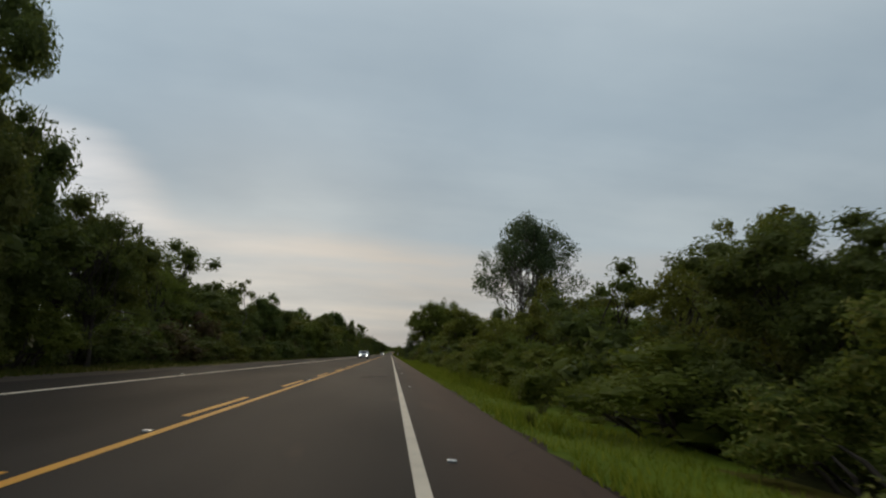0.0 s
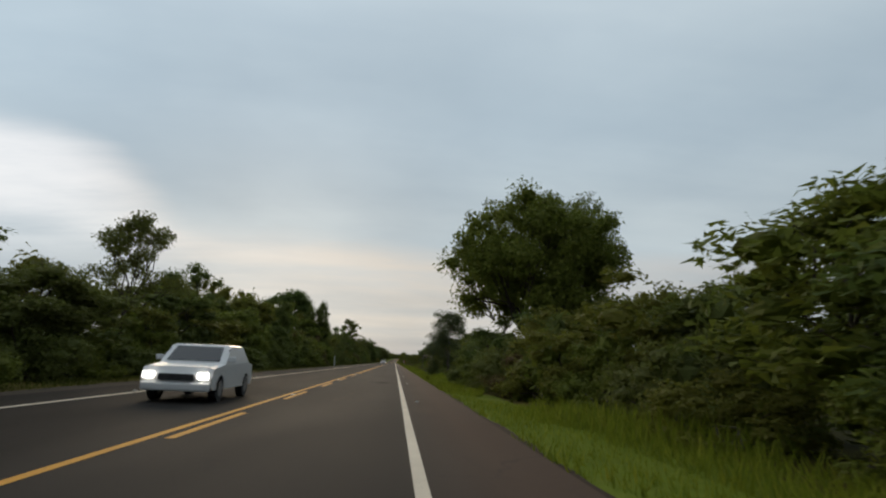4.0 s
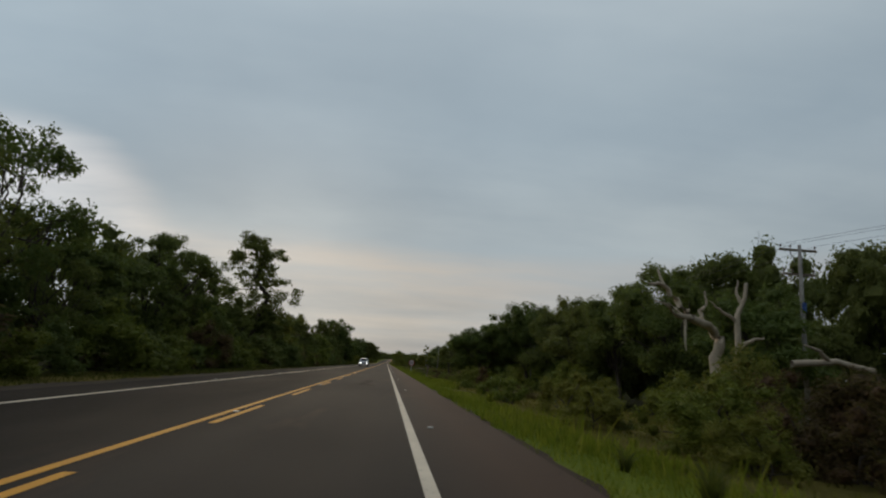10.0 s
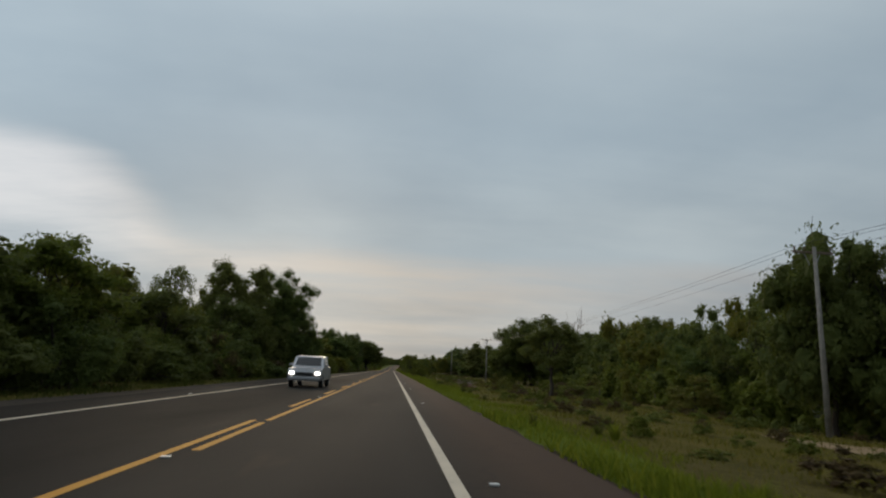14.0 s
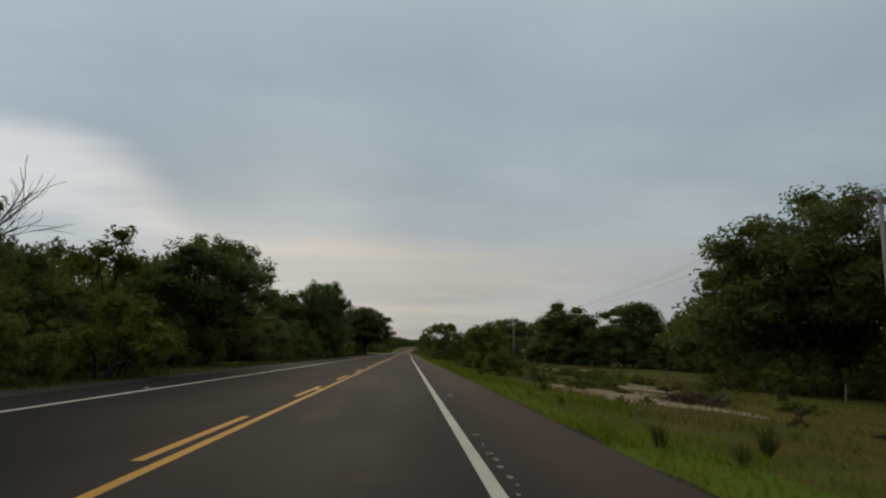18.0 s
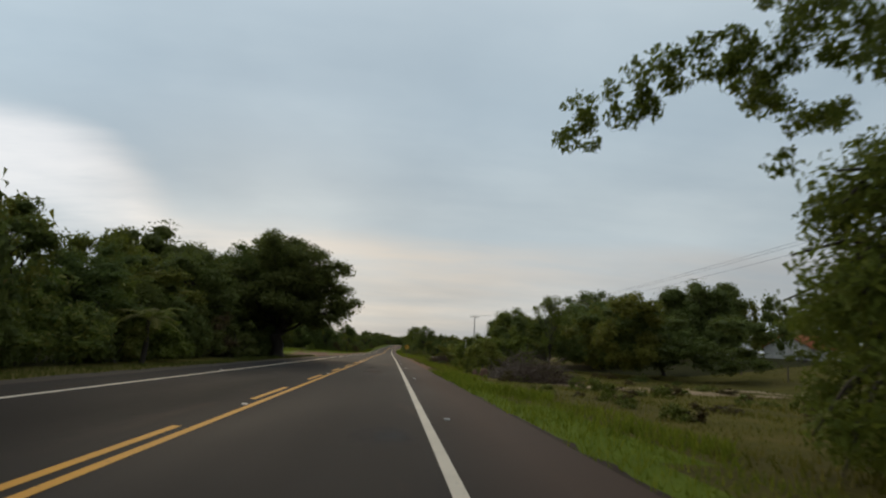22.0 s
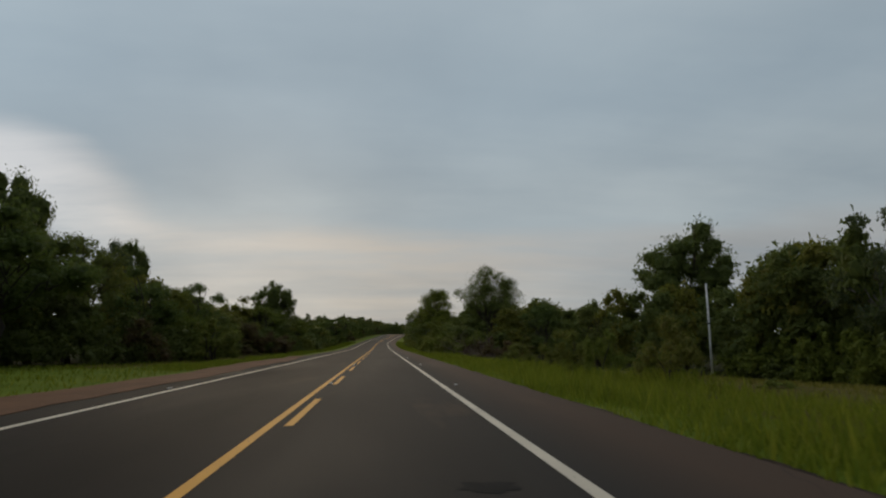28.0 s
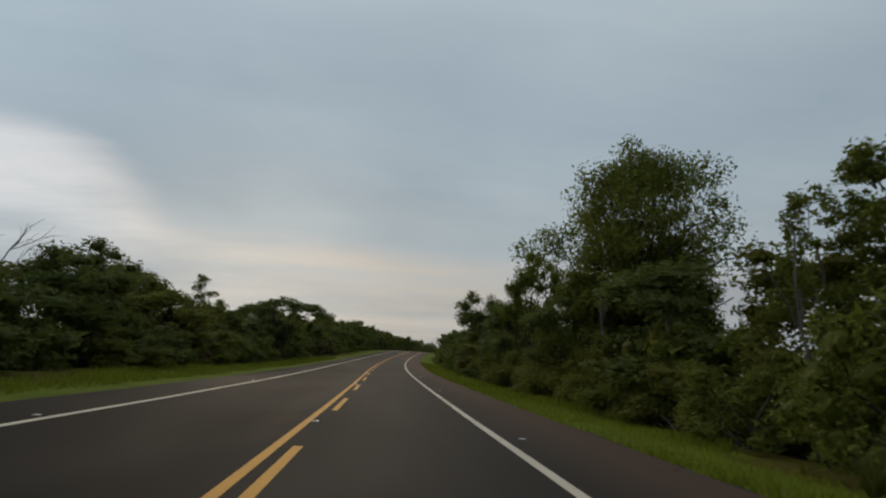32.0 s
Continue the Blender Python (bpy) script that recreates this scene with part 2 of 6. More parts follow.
ASPHALT = asphalt_material()
WHITE_PAINT = paint_material("white_road_paint", (0.60, 0.515, 0.40), (0.42, 0.36, 0.28))
YELLOW_PAINT = paint_material("yellow_road_paint", (0.58, 0.27, 0.022), (0.46, 0.21, 0.025))
GROUND = ground_material("ground_soil_and_grass", (0.077, 0.067, 0.0133), (0.119, 0.095, 0.0195), (0.177, 0.125, 0.040), 0.7)
VERGE = ground_material("ground_of_the_verge", (0.085, 0.127, 0.0103), (0.129, 0.182, 0.0149), (0.172, 0.193, 0.028), 0.15)
# wood-floor litter kept near black, with the trees' shade put into the colour
LITTER_SHADE = ground_material("ground_under_the_wood", (0.014, 0.016, 0.007), (0.026, 0.024, 0.011), (0.045, 0.034, 0.018), 0.2)
RED_SOIL = plain("red_soil", (0.076, 0.033, 0.0158), (0.151, 0.071, 0.036), 0.8, 0.95, 0, 0.6)
SAND = plain("pale_sandy_soil", (0.187, 0.123, 0.064), (0.357, 0.255, 0.149), 0.9, 0.95, 0, 0.6)
BARK = plain("bark", (0.035, 0.027, 0.020), (0.10, 0.082, 0.065), 2.5, 0.9, 0, 0.8, (1, 1, 0.25))
PALE_BARK = plain("pale_bark", (0.085, 0.074, 0.062), (0.20, 0.18, 0.155), 2.5, 0.85, 0, 0.6, (1, 1, 0.3))
BLEACHED = plain("bleached_dead_wood", (0.27, 0.215, 0.155), (0.50, 0.42, 0.32), 3.0, 0.9, 0, 0.6, (1, 1, 0.3))
DEAD_WOOD = plain("dead_grey_wood", (0.15, 0.115, 0.09), (0.34, 0.28, 0.23), 3.0, 0.9, 0, 0.6, (1, 1, 0.3))
GREY_TWIG = plain("weathered_brown_branches", (0.085, 0.060, 0.045), (0.20, 0.155, 0.12), 3.0, 0.9, 0, 0.5)
BROWN_TWIG = plain("brown_twigs", (0.045, 0.028, 0.019), (0.125, 0.082, 0.056), 3.0, 0.9, 0, 0.4)
LEAF_DARK = leaf_material("dark_green_leaves", (0.090, 0.114, 0.030), (0.118, 0.146, 0.036), (0.140, 0.164, 0.043))
LEAF_MID = leaf_material("green_leaves", (0.114, 0.134, 0.020), (0.159, 0.179, 0.027), (0.199, 0.206, 0.038))
LEAF_YELLOW = leaf_material("yellow_green_leaves", (0.094, 0.119, 0.020), (0.175, 0.185, 0.035), (0.275, 0.237, 0.056))
LEAF_DRY = leaf_material("rusty_dry_leaves", (0.06, 0.038, 0.02), (0.12, 0.075, 0.035), (0.16, 0.12, 0.04))
LEAF_GREY = leaf_material("grey_green_leaves", (0.040, 0.060, 0.030), (0.080, 0.105, 0.050), (0.12, 0.14, 0.07))
GRASS = leaf_material("bright_verge_grass", (0.103, 0.149, 0.0126), (0.182, 0.225, 0.0184), (0.276, 0.287, 0.034), (0.482, 0.492))
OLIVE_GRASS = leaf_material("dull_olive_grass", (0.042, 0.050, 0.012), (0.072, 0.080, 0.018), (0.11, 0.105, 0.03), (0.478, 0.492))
FIELD_GRASS = leaf_material("olive_field_grass", (0.088, 0.086, 0.0140), (0.135, 0.123, 0.021), (0.187, 0.152, 0.035), (0.485, 0.497))
LEAF_OLIVE = leaf_material("olive_yellow_leaves", (0.115, 0.118, 0.012), (0.190, 0.185, 0.020), (0.29, 0.25, 0.04), (0.485, 0.495))
DRY_GRASS = leaf_material("dry_field_grass", (0.122, 0.111, 0.022), (0.188, 0.161, 0.033), (0.265, 0.210, 0.066), (0.482, 0.498))
CONCRETE = plain("weathered_concrete", (0.170, 0.157, 0.140), (0.323, 0.302, 0.272), 2.0, 0.9, 0, 0.4)
POST_WHITE = plain("whitewashed_post", (0.45, 0.44, 0.41), (0.68, 0.66, 0.62), 4.0, 0.8, 0, 0.3)
GALV = plain("galvanised_steel", (0.24, 0.25, 0.26), (0.40, 0.41, 0.42), 8.0, 0.45, 0.7, 0.1)
DARK_METAL = plain("dark_metal", (0.03, 0.03, 0.03), (0.07, 0.07, 0.07), 8.0, 0.5, 0.6, 0.1)
CERAMIC = plain("brown_ceramic", (0.05, 0.03, 0.025), (0.10, 0.06, 0.05), 6.0, 0.25, 0, 0)
WIRE = plain("wire", (0.03, 0.03, 0.03), (0.06, 0.06, 0.06), 6.0, 0.5, 0.3, 0)
SIGN_WHITE = plain("sign_white_sheet", (0.55, 0.55, 0.54), (0.68, 0.68, 0.66), 5.0, 0.45, 0, 0.05)
SIGN_RED = plain("sign_red_sheet", (0.34, 0.025, 0.02), (0.46, 0.04, 0.03), 5.0, 0.45, 0, 0.05)
SIGN_BLACK = plain("sign_black_sheet", (0.012, 0.012, 0.012), (0.025, 0.025, 0.025), 5.0, 0.45, 0, 0.05)
SIGN_YELLOW = plain("sign_yellow_sheet", (0.62, 0.30, 0.02), (0.74, 0.38, 0.03), 5.0, 0.45, 0, 0.05)
PLASTER = plain("white_plaster", (0.45, 0.43, 0.40), (0.70, 0.68, 0.64), 1.2, 0.9, 0, 0.3)
ROOF_TILE = plain("clay_roof_tile", (0.26, 0.085, 0.04), (0.42, 0.16, 0.08), 3.0, 0.85, 0, 0.4)
WOOD = plain("old_fence_wood", (0.10, 0.075, 0.055), (0.26, 0.21, 0.16), 3.0, 0.9, 0, 0.6, (1, 1, 0.25))
STONE = plain("brown_boulder", (0.09, 0.052, 0.032), (0.20, 0.12, 0.08), 2.0, 0.9, 0, 0.8)
CAR_PAINT = plain("silver_car_paint", (0.42, 0.42, 0.43), (0.50, 0.50, 0.51), 20.0, 0.3, 0.5, 0)
RUBBER = plain("tyre_rubber", (0.015, 0.015, 0.015), (0.03, 0.03, 0.03), 12.0, 0.8, 0, 0.2)
STUD = plain("reflective_stud_plastic", (0.45, 0.44, 0.42), (0.62, 0.60, 0.56), 20.0, 0.4, 0, 0)


def glass_material():
    m, n, l, b = material("dark_window_glass", 0.08)
    b.inputs["Base Color"].default_value = (0.012, 0.014, 0.016, 1)
    return m


def lamp_material():
    m, n, l, b = material("lit_headlamp", 0.2)
    b.inputs["Base Color"].default_value = (0.8, 0.8, 0.78, 1)
    b.inputs["Emission Color"].default_value = (1.0, 0.95, 0.85, 1)
    b.inputs["Emission Strength"].default_value = 6.0
    return m


GLASS, HEADLAMP = glass_material(), lamp_material()


# ---- small helpers ----
def mesh(name, verts, faces, *mats, smooth=False):
    """A mesh from arrays of corners and of faces; a list of (faces, slot) pairs gives several materials."""
    me = bpy.data.meshes.new(name)
    V = np.asarray(verts, float)
    if isinstance(faces, np.ndarray) and faces.ndim == 2:
        k, nf = faces.shape[1], len(faces)
        me.vertices.add(len(V)), me.loops.add(nf * k), me.polygons.add(nf)
        me.vertices.foreach_set("co", V.ravel())
        me.loops.foreach_set("vertex_index", faces.ravel().astype(np.int32))
        me.polygons.foreach_set("loop_start", np.arange(0, nf * k, k, dtype=np.int32))
        me.update(calc_edges=True)
    else:
        me.from_pydata(V.tolist(), [], [list(map(int, q)) for q in faces])
        me.update()
    for m in mats:
        me.materials.append(m)
    if smooth:
        me.polygons.foreach_set("use_smooth", [True] * len(me.polygons))
    return me


def part(name, data, parent, label="", at=None):
    ob = new(name, data)
    ob.parent = parent
    if at is not None:
        ob.matrix_local = at
    if label:
        ob["label"] = label
    return ob


def bm_mesh(name, bm, *mats, smooth=False):
    me = bpy.data.meshes.new(name)
    bm.to_mesh(me)
    bm.free()
    for m in mats:
        me.materials.append(m)
    if smooth:
        me.polygons.foreach_set("use_smooth", [True] * len(me.polygons))
    return me


def box(sx, sy, sz, at=(0, 0, 0), bevel=0.0, turn=None):
    """A bevelled block as a bmesh."""
    bm = bmesh.new()
    bmesh.ops.create_cube(bm, size=1.0, matrix=Matrix.Translation(at) @ (turn or Matrix()) @ Matrix.Diagonal((sx, sy, sz, 1)))
    if bevel:
        bmesh.ops.bevel(bm, geom=bm.edges[:], offset=bevel, segments=2, affect="EDGES", profile=0.6)
    return bm


def rod(r1, r2, length, sides=12, at=Matrix()):
    """A tapered rod that stands on the origin."""
    bm = bmesh.new()
    bmesh.ops.create_cone(bm, cap_ends=True, segments=sides, radius1=r1, radius2=r2, depth=length, matrix=at @ Matrix.Translation((0, 0, length / 2)))
    return bm


def joined(*bms):
    out = bmesh.new()
    for b in bms:
        me = bpy.data.meshes.new("joint")
        b.to_mesh(me)
        b.free()
        out.from_mesh(me)
        bpy.data.meshes.remove(me)
    return out


def tube(points, radii, sides=6):
    """Corners and faces of a bent, tapering tube."""
    P, V, F = [Vector(p) for p in points], [], []
    for i, p in enumerate(P):
        d = (P[min(i + 1, len(P) - 1)] - P[max(i - 1, 0)]).normalized()
        a = d.orthogonal().normalized()
        b = d.cross(a)
        for k in range(sides):
            w = 2 * math.pi * k / sides
            V.append(p + (a * math.cos(w) + b * math.sin(w)) * radii[i])
    for i in range(len(P) - 1):
        for k in range(sides):
            q = (k + 1) % sides
            F.append((i * sides + k, i * sides + q, (i + 1) * sides + q, (i + 1) * sides + k))
    return [tuple(v) for v in V], F


def tubes(list_of, sides=6):
    V, F = [], []
    for points, radii in list_of:
        v, f = tube(points, radii, sides)
        F += [tuple(i + len(V) for i in q) for q in f]
        V += v
    return np.array(V), np.array(F)


# ---- the lie of the land ----
def bend(y):
    """Sideways shift of the road where it turns to the right beyond the straight."""
    return np.maximum(0.0, np.asarray(y, float) - 858.0) ** 2 / 1900.0


def rise(y):
    s = np.maximum(0.0, np.asarray(y, float) - 804.5)
    return np.where(s < 170, 0.000156 * s * s, 4.508 + 1.06 * (1 - np.exp(-(s - 170) / 20.0)))


PAVE_L, PAVE_R = -5.9, 5.35
FALL_R = ((-100, 0, 150, 270, 350, 480, 600, 680, 745, 790, 850, 1200), (0.5, 0.5, 0.7, 1.3, 0.8, 0.7, 0.2, -0.65, 0.9, 1.4, 0.7, 0.5))
FALL_L = ((-100, 600, 660, 720, 760, 1200), (0.0, 0.1, -0.5, -0.6, 0.0, 0.0))


def land(x, y):
    """Height of the ground; x counts from the road's middle."""
    x, y = np.asarray(x, float), np.asarray(y, float)
    r, l = np.maximum(0, x - PAVE_R), np.maximum(0, PAVE_L - x)
    z = rise(y) - 0.07
    z = z - np.interp(y, *FALL_R) * np.clip(r / 14.0, 0, 2.2) - np.interp(y, *FALL_L) * np.clip(l / 20.0, 0, 2.0)
    # the paddock climbs towards the houses on the right
    back = np.clip((130 - x) / 30.0, 0, 1)
    z = z + 2.3 * back * np.clip((x - 30) / 20.0, 0, 1) * np.clip((y - 588) / 25.0, 0, 1) * np.clip((688 - y) / 26.0, 0, 1)
    z = z + 3.2 * back * np.clip((x - 46) / 12.0, 0, 1) * np.clip((y - 688) / 20.0, 0, 1) * np.clip((770 - y) / 30.0, 0, 1)
    rough = np.clip(np.maximum(r, l) / 3.0, 0, 1)
    z = z + rough * (0.07 * np.sin(x * 0.9 + y * 0.31) * np.sin(y * 0.57 - x * 0.4) + 0.10 * np.sin(x * 0.21 + 1.3) * np.sin(y * 0.11))
    return z


def spot(x, y):
    """World place of a point x metres from the road's middle."""
    return Vector((float(x + bend(y)), float(y), float(land(x, y))))


GX = np.array([-2500, -900, -400, -200, -120, -80, -60, -48, -38, -30, -25, -21, -18, -15.5, -13.5, -12, -10.5, -9.2, -8, -7, -6.3, -5.8, -4, 0, 4, 5.3, 5.8, 6.4, 7.2, 8, 9,
               10.2, 11.5, 13, 15, 17.5, 20, 23, 27, 32, 38, 46, 56, 70, 95, 150, 300, 900, 2500.0])
GY = np.concatenate([[-3000, -1200, -500, -250], np.arange(-120, 1240, 3.0), [1300, 1500, 2000, 3200, 4600]])
gx, gy = np.meshgrid(GX, GY)
gz = land(gx, gy)
gverts = np.stack([gx + np.minimum(bend(gy), 140), gy, gz], -1).reshape(-1, 3)
nx = len(GX)
ii, jj = np.meshgrid(np.arange(nx - 1), np.arange(len(GY) - 1))
q0 = (jj * nx + ii).ravel()
EDGE_L = ((-60, 420, 445, 480, 560, 622, 634, 646, 715, 735, 760, 800, 1250), (-9.6, -9.6, -13, -11.5, -10.5, -11.5, -13, -34, -33, -18, -14, -11.5, -11))
EDGE_R = ((-60, 16, 27, 60, 119, 127, 148, 150, 156, 163, 165, 199, 205, 240, 272, 290, 300, 340, 365, 420, 470, 500, 560, 600, 613, 619, 638, 643, 705, 750, 774, 778, 785, 790, 1250),
          (8.4, 8.4, 9.3, 9.4, 10.0, 8.3, 8.5, 10.2, 24, 24, 9.6, 9.8, 15, 18, 25.5, 25.5, 19.5, 24, 27, 31, 38, 48, 50, 62, 62, 13, 14, 47, 47, 38, 38, 13, 10, 9.4, 9.2))
ground_mesh = mesh("ground", gverts, np.stack([q0, q0 + 1, q0 + nx + 1, q0 + nx], 1), GROUND, VERGE, LITTER_SHADE, RED_SOIL, smooth=True)
mx_, my_ = ((gx[:-1, :-1] + gx[1:, 1:]) / 2).ravel(), ((gy[:-1, :-1] + gy[1:, 1:]) / 2).ravel()
slot = np.zeros(len(mx_), np.int32)
wave = 0.8 * np.sin(my_ * 0.13) + 0.5 * np.sin(my_ * 0.41 + 1)
slot[(mx_ > PAVE_R) & (mx_ < 8.2 + wave) & ~((my_ > 597) & (my_ < 688)) & ~((my_ > 205) & (my_ < 690) & (mx_ > 7.2 + 0.6 * wave))] = 1
slot[(mx_ < PAVE_L) & (mx_ > -9.4 + wave) & (my_ > 745)] = 1
slot[(mx_ < PAVE_L) & (mx_ > -36) & (my_ > 637) & (my_ < 745)] = 1
# the big tree's shade on the left, laid on with the dark wood-floor material
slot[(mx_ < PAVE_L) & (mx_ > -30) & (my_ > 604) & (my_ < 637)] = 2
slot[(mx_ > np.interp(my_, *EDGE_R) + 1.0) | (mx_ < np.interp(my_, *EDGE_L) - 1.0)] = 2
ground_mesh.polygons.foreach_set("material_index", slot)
ground = new("ground", ground_mesh)
tagged(ground, "flat ground of soil and rough grass beside the road", "ground", kind="structure")

RY = np.concatenate([np.arange(-120, 840, 12.0), np.arange(840, 1180, 4.0)])


def ribbon(name, x0, x1, ys, z0, mat, thick=0.0, wob=0.0, seed=0):
    """A strip that follows the road from one y to another."""
    rr = np.random.RandomState(seed)
    n = len(ys)
    a, b = np.full(n, x0) + rr.uniform(-wob, wob, n), np.full(n, x1) + rr.uniform(-wob, wob, n)
    top = [np.stack([x + bend(ys), ys, rise(ys) + z0], 1) for x in (a, b)]
    V = np.concatenate(top)
    F = [(i, n + i, n + i + 1, i + 1) for i in range(n - 1)]
    if thick:
        low = V - (0, 0, thick)
        V = np.concatenate([V, low])
        F += [(i, i + 1, 2 * n + i + 1, 2 * n + i) for i in range(n - 1)] + [(n + i + 1, n + i, 3 * n + i, 3 * n + i + 1) for i in range(n - 1)]
        F += [(0, 2 * n, 3 * n, n), (n - 1, 2 * n - 1, 4 * n - 1, 3 * n - 1)]
    return mesh(name, V, F, mat)


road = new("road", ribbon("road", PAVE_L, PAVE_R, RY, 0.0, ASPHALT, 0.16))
tagged(road, "dark grey asphalt two-lane road with dusty patches", "road", kind="structure")

TRACK = 0.14


def line_r(y):
    """The right-hand edge line; the lane narrows towards the bend."""
    return np.interp(y, (0, 125, 240, 320, 400, 480, 530, 580, 640, 700), (3.5, 3.57, 3.57, 3.53, 3.47, 3.43, 3.43, 3.5, 3.5, 3.22))


def line_l(y):
    return np.interp(y, (640, 700), (-4.17, -3.98))


for edge in (line_r, line_l):
    part("edge_line", ribbon("edge_line", edge(RY) - 0.075, edge(RY) + 0.075, RY, 0.005, WHITE_PAINT), road, "white painted edge line")
# yellow middle: where the solid line runs (+1 on the right-hand track) and how the dashes are spaced
MIDDLE = [(-120, 88, 1, 5.7), (88, 366, -1, 5.5), (366, 529, 1, 6.0), (529, 632, 1, 7.1), (632, 1170, -1, 3.4)]
for ya, yb, side, ph in MIDDLE:
    ys = np.concatenate([RY[(RY > ya) & (RY < yb)], [ya, yb]])
    ys.sort()
    part("solid_line", ribbon("solid_line", side * TRACK - 0.065, side * TRACK + 0.065, ys, 0.005, YELLOW_PAINT), road, "solid yellow middle line")
    k0 = math.ceil((ya - ph) / 9.0)
    while k0 * 9.0 + ph < yb:
        e = k0 * 9.0 + ph
        if e - 4.3 > ya and e > -15:
            yy = np.linspace(e - 4.3, e, 2 if e < 850 else 4)
            part("dash", ribbon("dash", -side * TRACK - 0.065, -side * TRACK + 0.065, yy, 0.005, YELLOW_PAINT), road)
        k0 += 1

# bare soil beside the pavement
leaf_litter = plain("reddish_leaf_litter", (0.020, 0.013, 0.008), (0.046, 0.029, 0.017), 1.6, 0.95, 0, 0.6)
for ya, yb, sd in ((-60, 396, 21), (446, 597, 22), (684, 905, 23)):
    tagged(new("litter_verge", ribbon("litter_verge", PAVE_R - 0.01, 5.56, np.arange(ya, yb, 0.8), -0.05, leaf_litter, 0.08, 0.10, sd)), "strip of reddish dead leaves along the pavement", "leaf litter", kind="structure")
shoulder_soil = new("soil_verge", ribbon("soil_verge", PAVE_L - 1.3, PAVE_L + 0.02, np.arange(-100, 632, 1.5), -0.05, plain("dark_gravelly_soil", (0.026, 0.021, 0.017), (0.055, 0.042, 0.031), 1.2, 0.95, 0, 0.6), 0.1, 0.22, 3))
tagged(shoulder_soil, "dark gravelly soil along the pavement's edge", "soil verge", kind="structure")
for x0, x1, ya, yb, sd in ((PAVE_R - 0.02, 6.1, 597, 684, 4), (PAVE_R - 0.02, 5.8, 396, 446, 5), (-7.3, PAVE_L + 0.02, 632, 776, 6)):
    red = new("soil_verge", ribbon("soil_verge", x0, x1, np.arange(ya, yb, 0.9), -0.045, RED_SOIL, 0.1, 0.0, sd))
    rs_ = np.random.RandomState(sd)
    far_side = 1 if x1 > 0 else 0
    nn = len(np.arange(ya, yb, 0.9))
    wob = np.convolve(rs_.normal(size=nn + 8), np.ones(9) / 3.0, "valid") * 0.22
    for i in range(nn):
        for layer in (0, 2):
            v = red.data.vertices[(layer + far_side) * nn + i]
            v.co.x += wob[i] * min(1, i / 6, (nn - 1 - i) / 6) - (0.9 if far_side else -0.9) * (1 - min(1, i / 8, (nn - 1 - i) / 8))
    tagged(red, "bare red soil beside the pavement", "soil verge", kind="structure")
# red soil washed over the pavement's outer edge
wy = np.arange(642.0, 770.0, 0.9)
wash = np.clip(np.minimum(wy - 642, 770 - wy) / 14.0, 0, 1)
inner = PAVE_L + 0.92 * wash + 0.10 * np.sin(wy * 0.31) * wash + 0.06 * np.sin(wy * 0.97 + 1) * wash
outer = PAVE_L - 1.15 + 0.22 * np.sin(wy * 0.23 + 2) + 0.12 * np.sin(wy * 0.71)
soil_wash = new("soil_verge", ribbon("soil_verge", outer, inner, wy, 0.012, RED_SOIL, 0.14, 0.05, 9))
tagged(soil_wash, "red soil washed over the pavement's outer edge", "soil verge", kind="structure")


# ---- plants ----
rng = np.random.RandomState(11)


def clump_cores(rs, blobs, share, flat, fine):
    """The close inner growth of each clump: a rough lump of leaf-sized facets, well inside the outer leaves."""
    bm = bmesh.new()
    bmesh.ops.create_icosphere(bm, subdivisions=2 if fine else 1, radius=1.0)
    ball = np.array([v.co for v in bm.verts])
    tri = np.array([[v.index for v in f.verts] for f in bm.faces])
    bm.free()
    out = []
    for x, y, z, r in blobs:
        lump = ball * (r * share * rs.uniform(0.72, 1.18, (len(ball), 1))) * (1, 1, flat) + (x, y, z)
        out.append(lump[tri].reshape(-1, 3))
    return np.concatenate(out)


def leaf_quads(rs, blobs, n, size, flat=0.8, droop=0.0, width=0.42, depth=0.3):
    """n pointed leaves on the outer parts of round clumps (x, y, z, r)."""
    B = np.array(blobs, float)
    # each clump breaks up into smaller ones, so that the outline is uneven
    kids = []
    for x, y, z, r in B:
        kids.append((x, y, z, r * 0.88))
        for _ in range(4):
            o = rs.normal(size=3)
            o *= r * rs.uniform(0.45, 0.85) / np.linalg.norm(o)
            kids.append((x + o[0], y + o[1], z + o[2] * flat, r * rs.uniform(0.28, 0.5)))
    B = np.array(kids)
    w = B[:, 3] ** 2
    k = rs.choice(len(B), n, p=w / w.sum())
    d = rs.normal(size=(n, 3))
    d /= np.linalg.norm(d, axis=1)[:, None]
    rad = B[k, 3] * (depth + (1.07 - depth) * rs.rand(n) ** 0.6) * np.where(rs.rand(n) < 0.10, rs.uniform(1.0, 1.32, n), 1.0)
    p = B[k, :3] + d * rad[:, None] * (1, 1, flat)
    nrm = d * 0.7 + rs.normal(size=(n, 3)) * 0.55 + (0, 0, 0.35)
    nrm /= np.linalg.norm(nrm, axis=1)[:, None]
    t = np.cross(nrm, rs.normal(size=(n, 3)))
    t[:, 2] -= droop
    t /= np.linalg.norm(t, axis=1)[:, None]
    s = np.cross(nrm, t)
    L = size * (0.65 + 0.7 * rs.rand(n))[:, None]
    V = np.stack([p - t * L * 0.75 - s * L * width, p - t * L * 0.6 + s * L * width, p + t * L], 1).reshape(-1, 3)
    return V, np.arange(3 * n).reshape(n, 3)


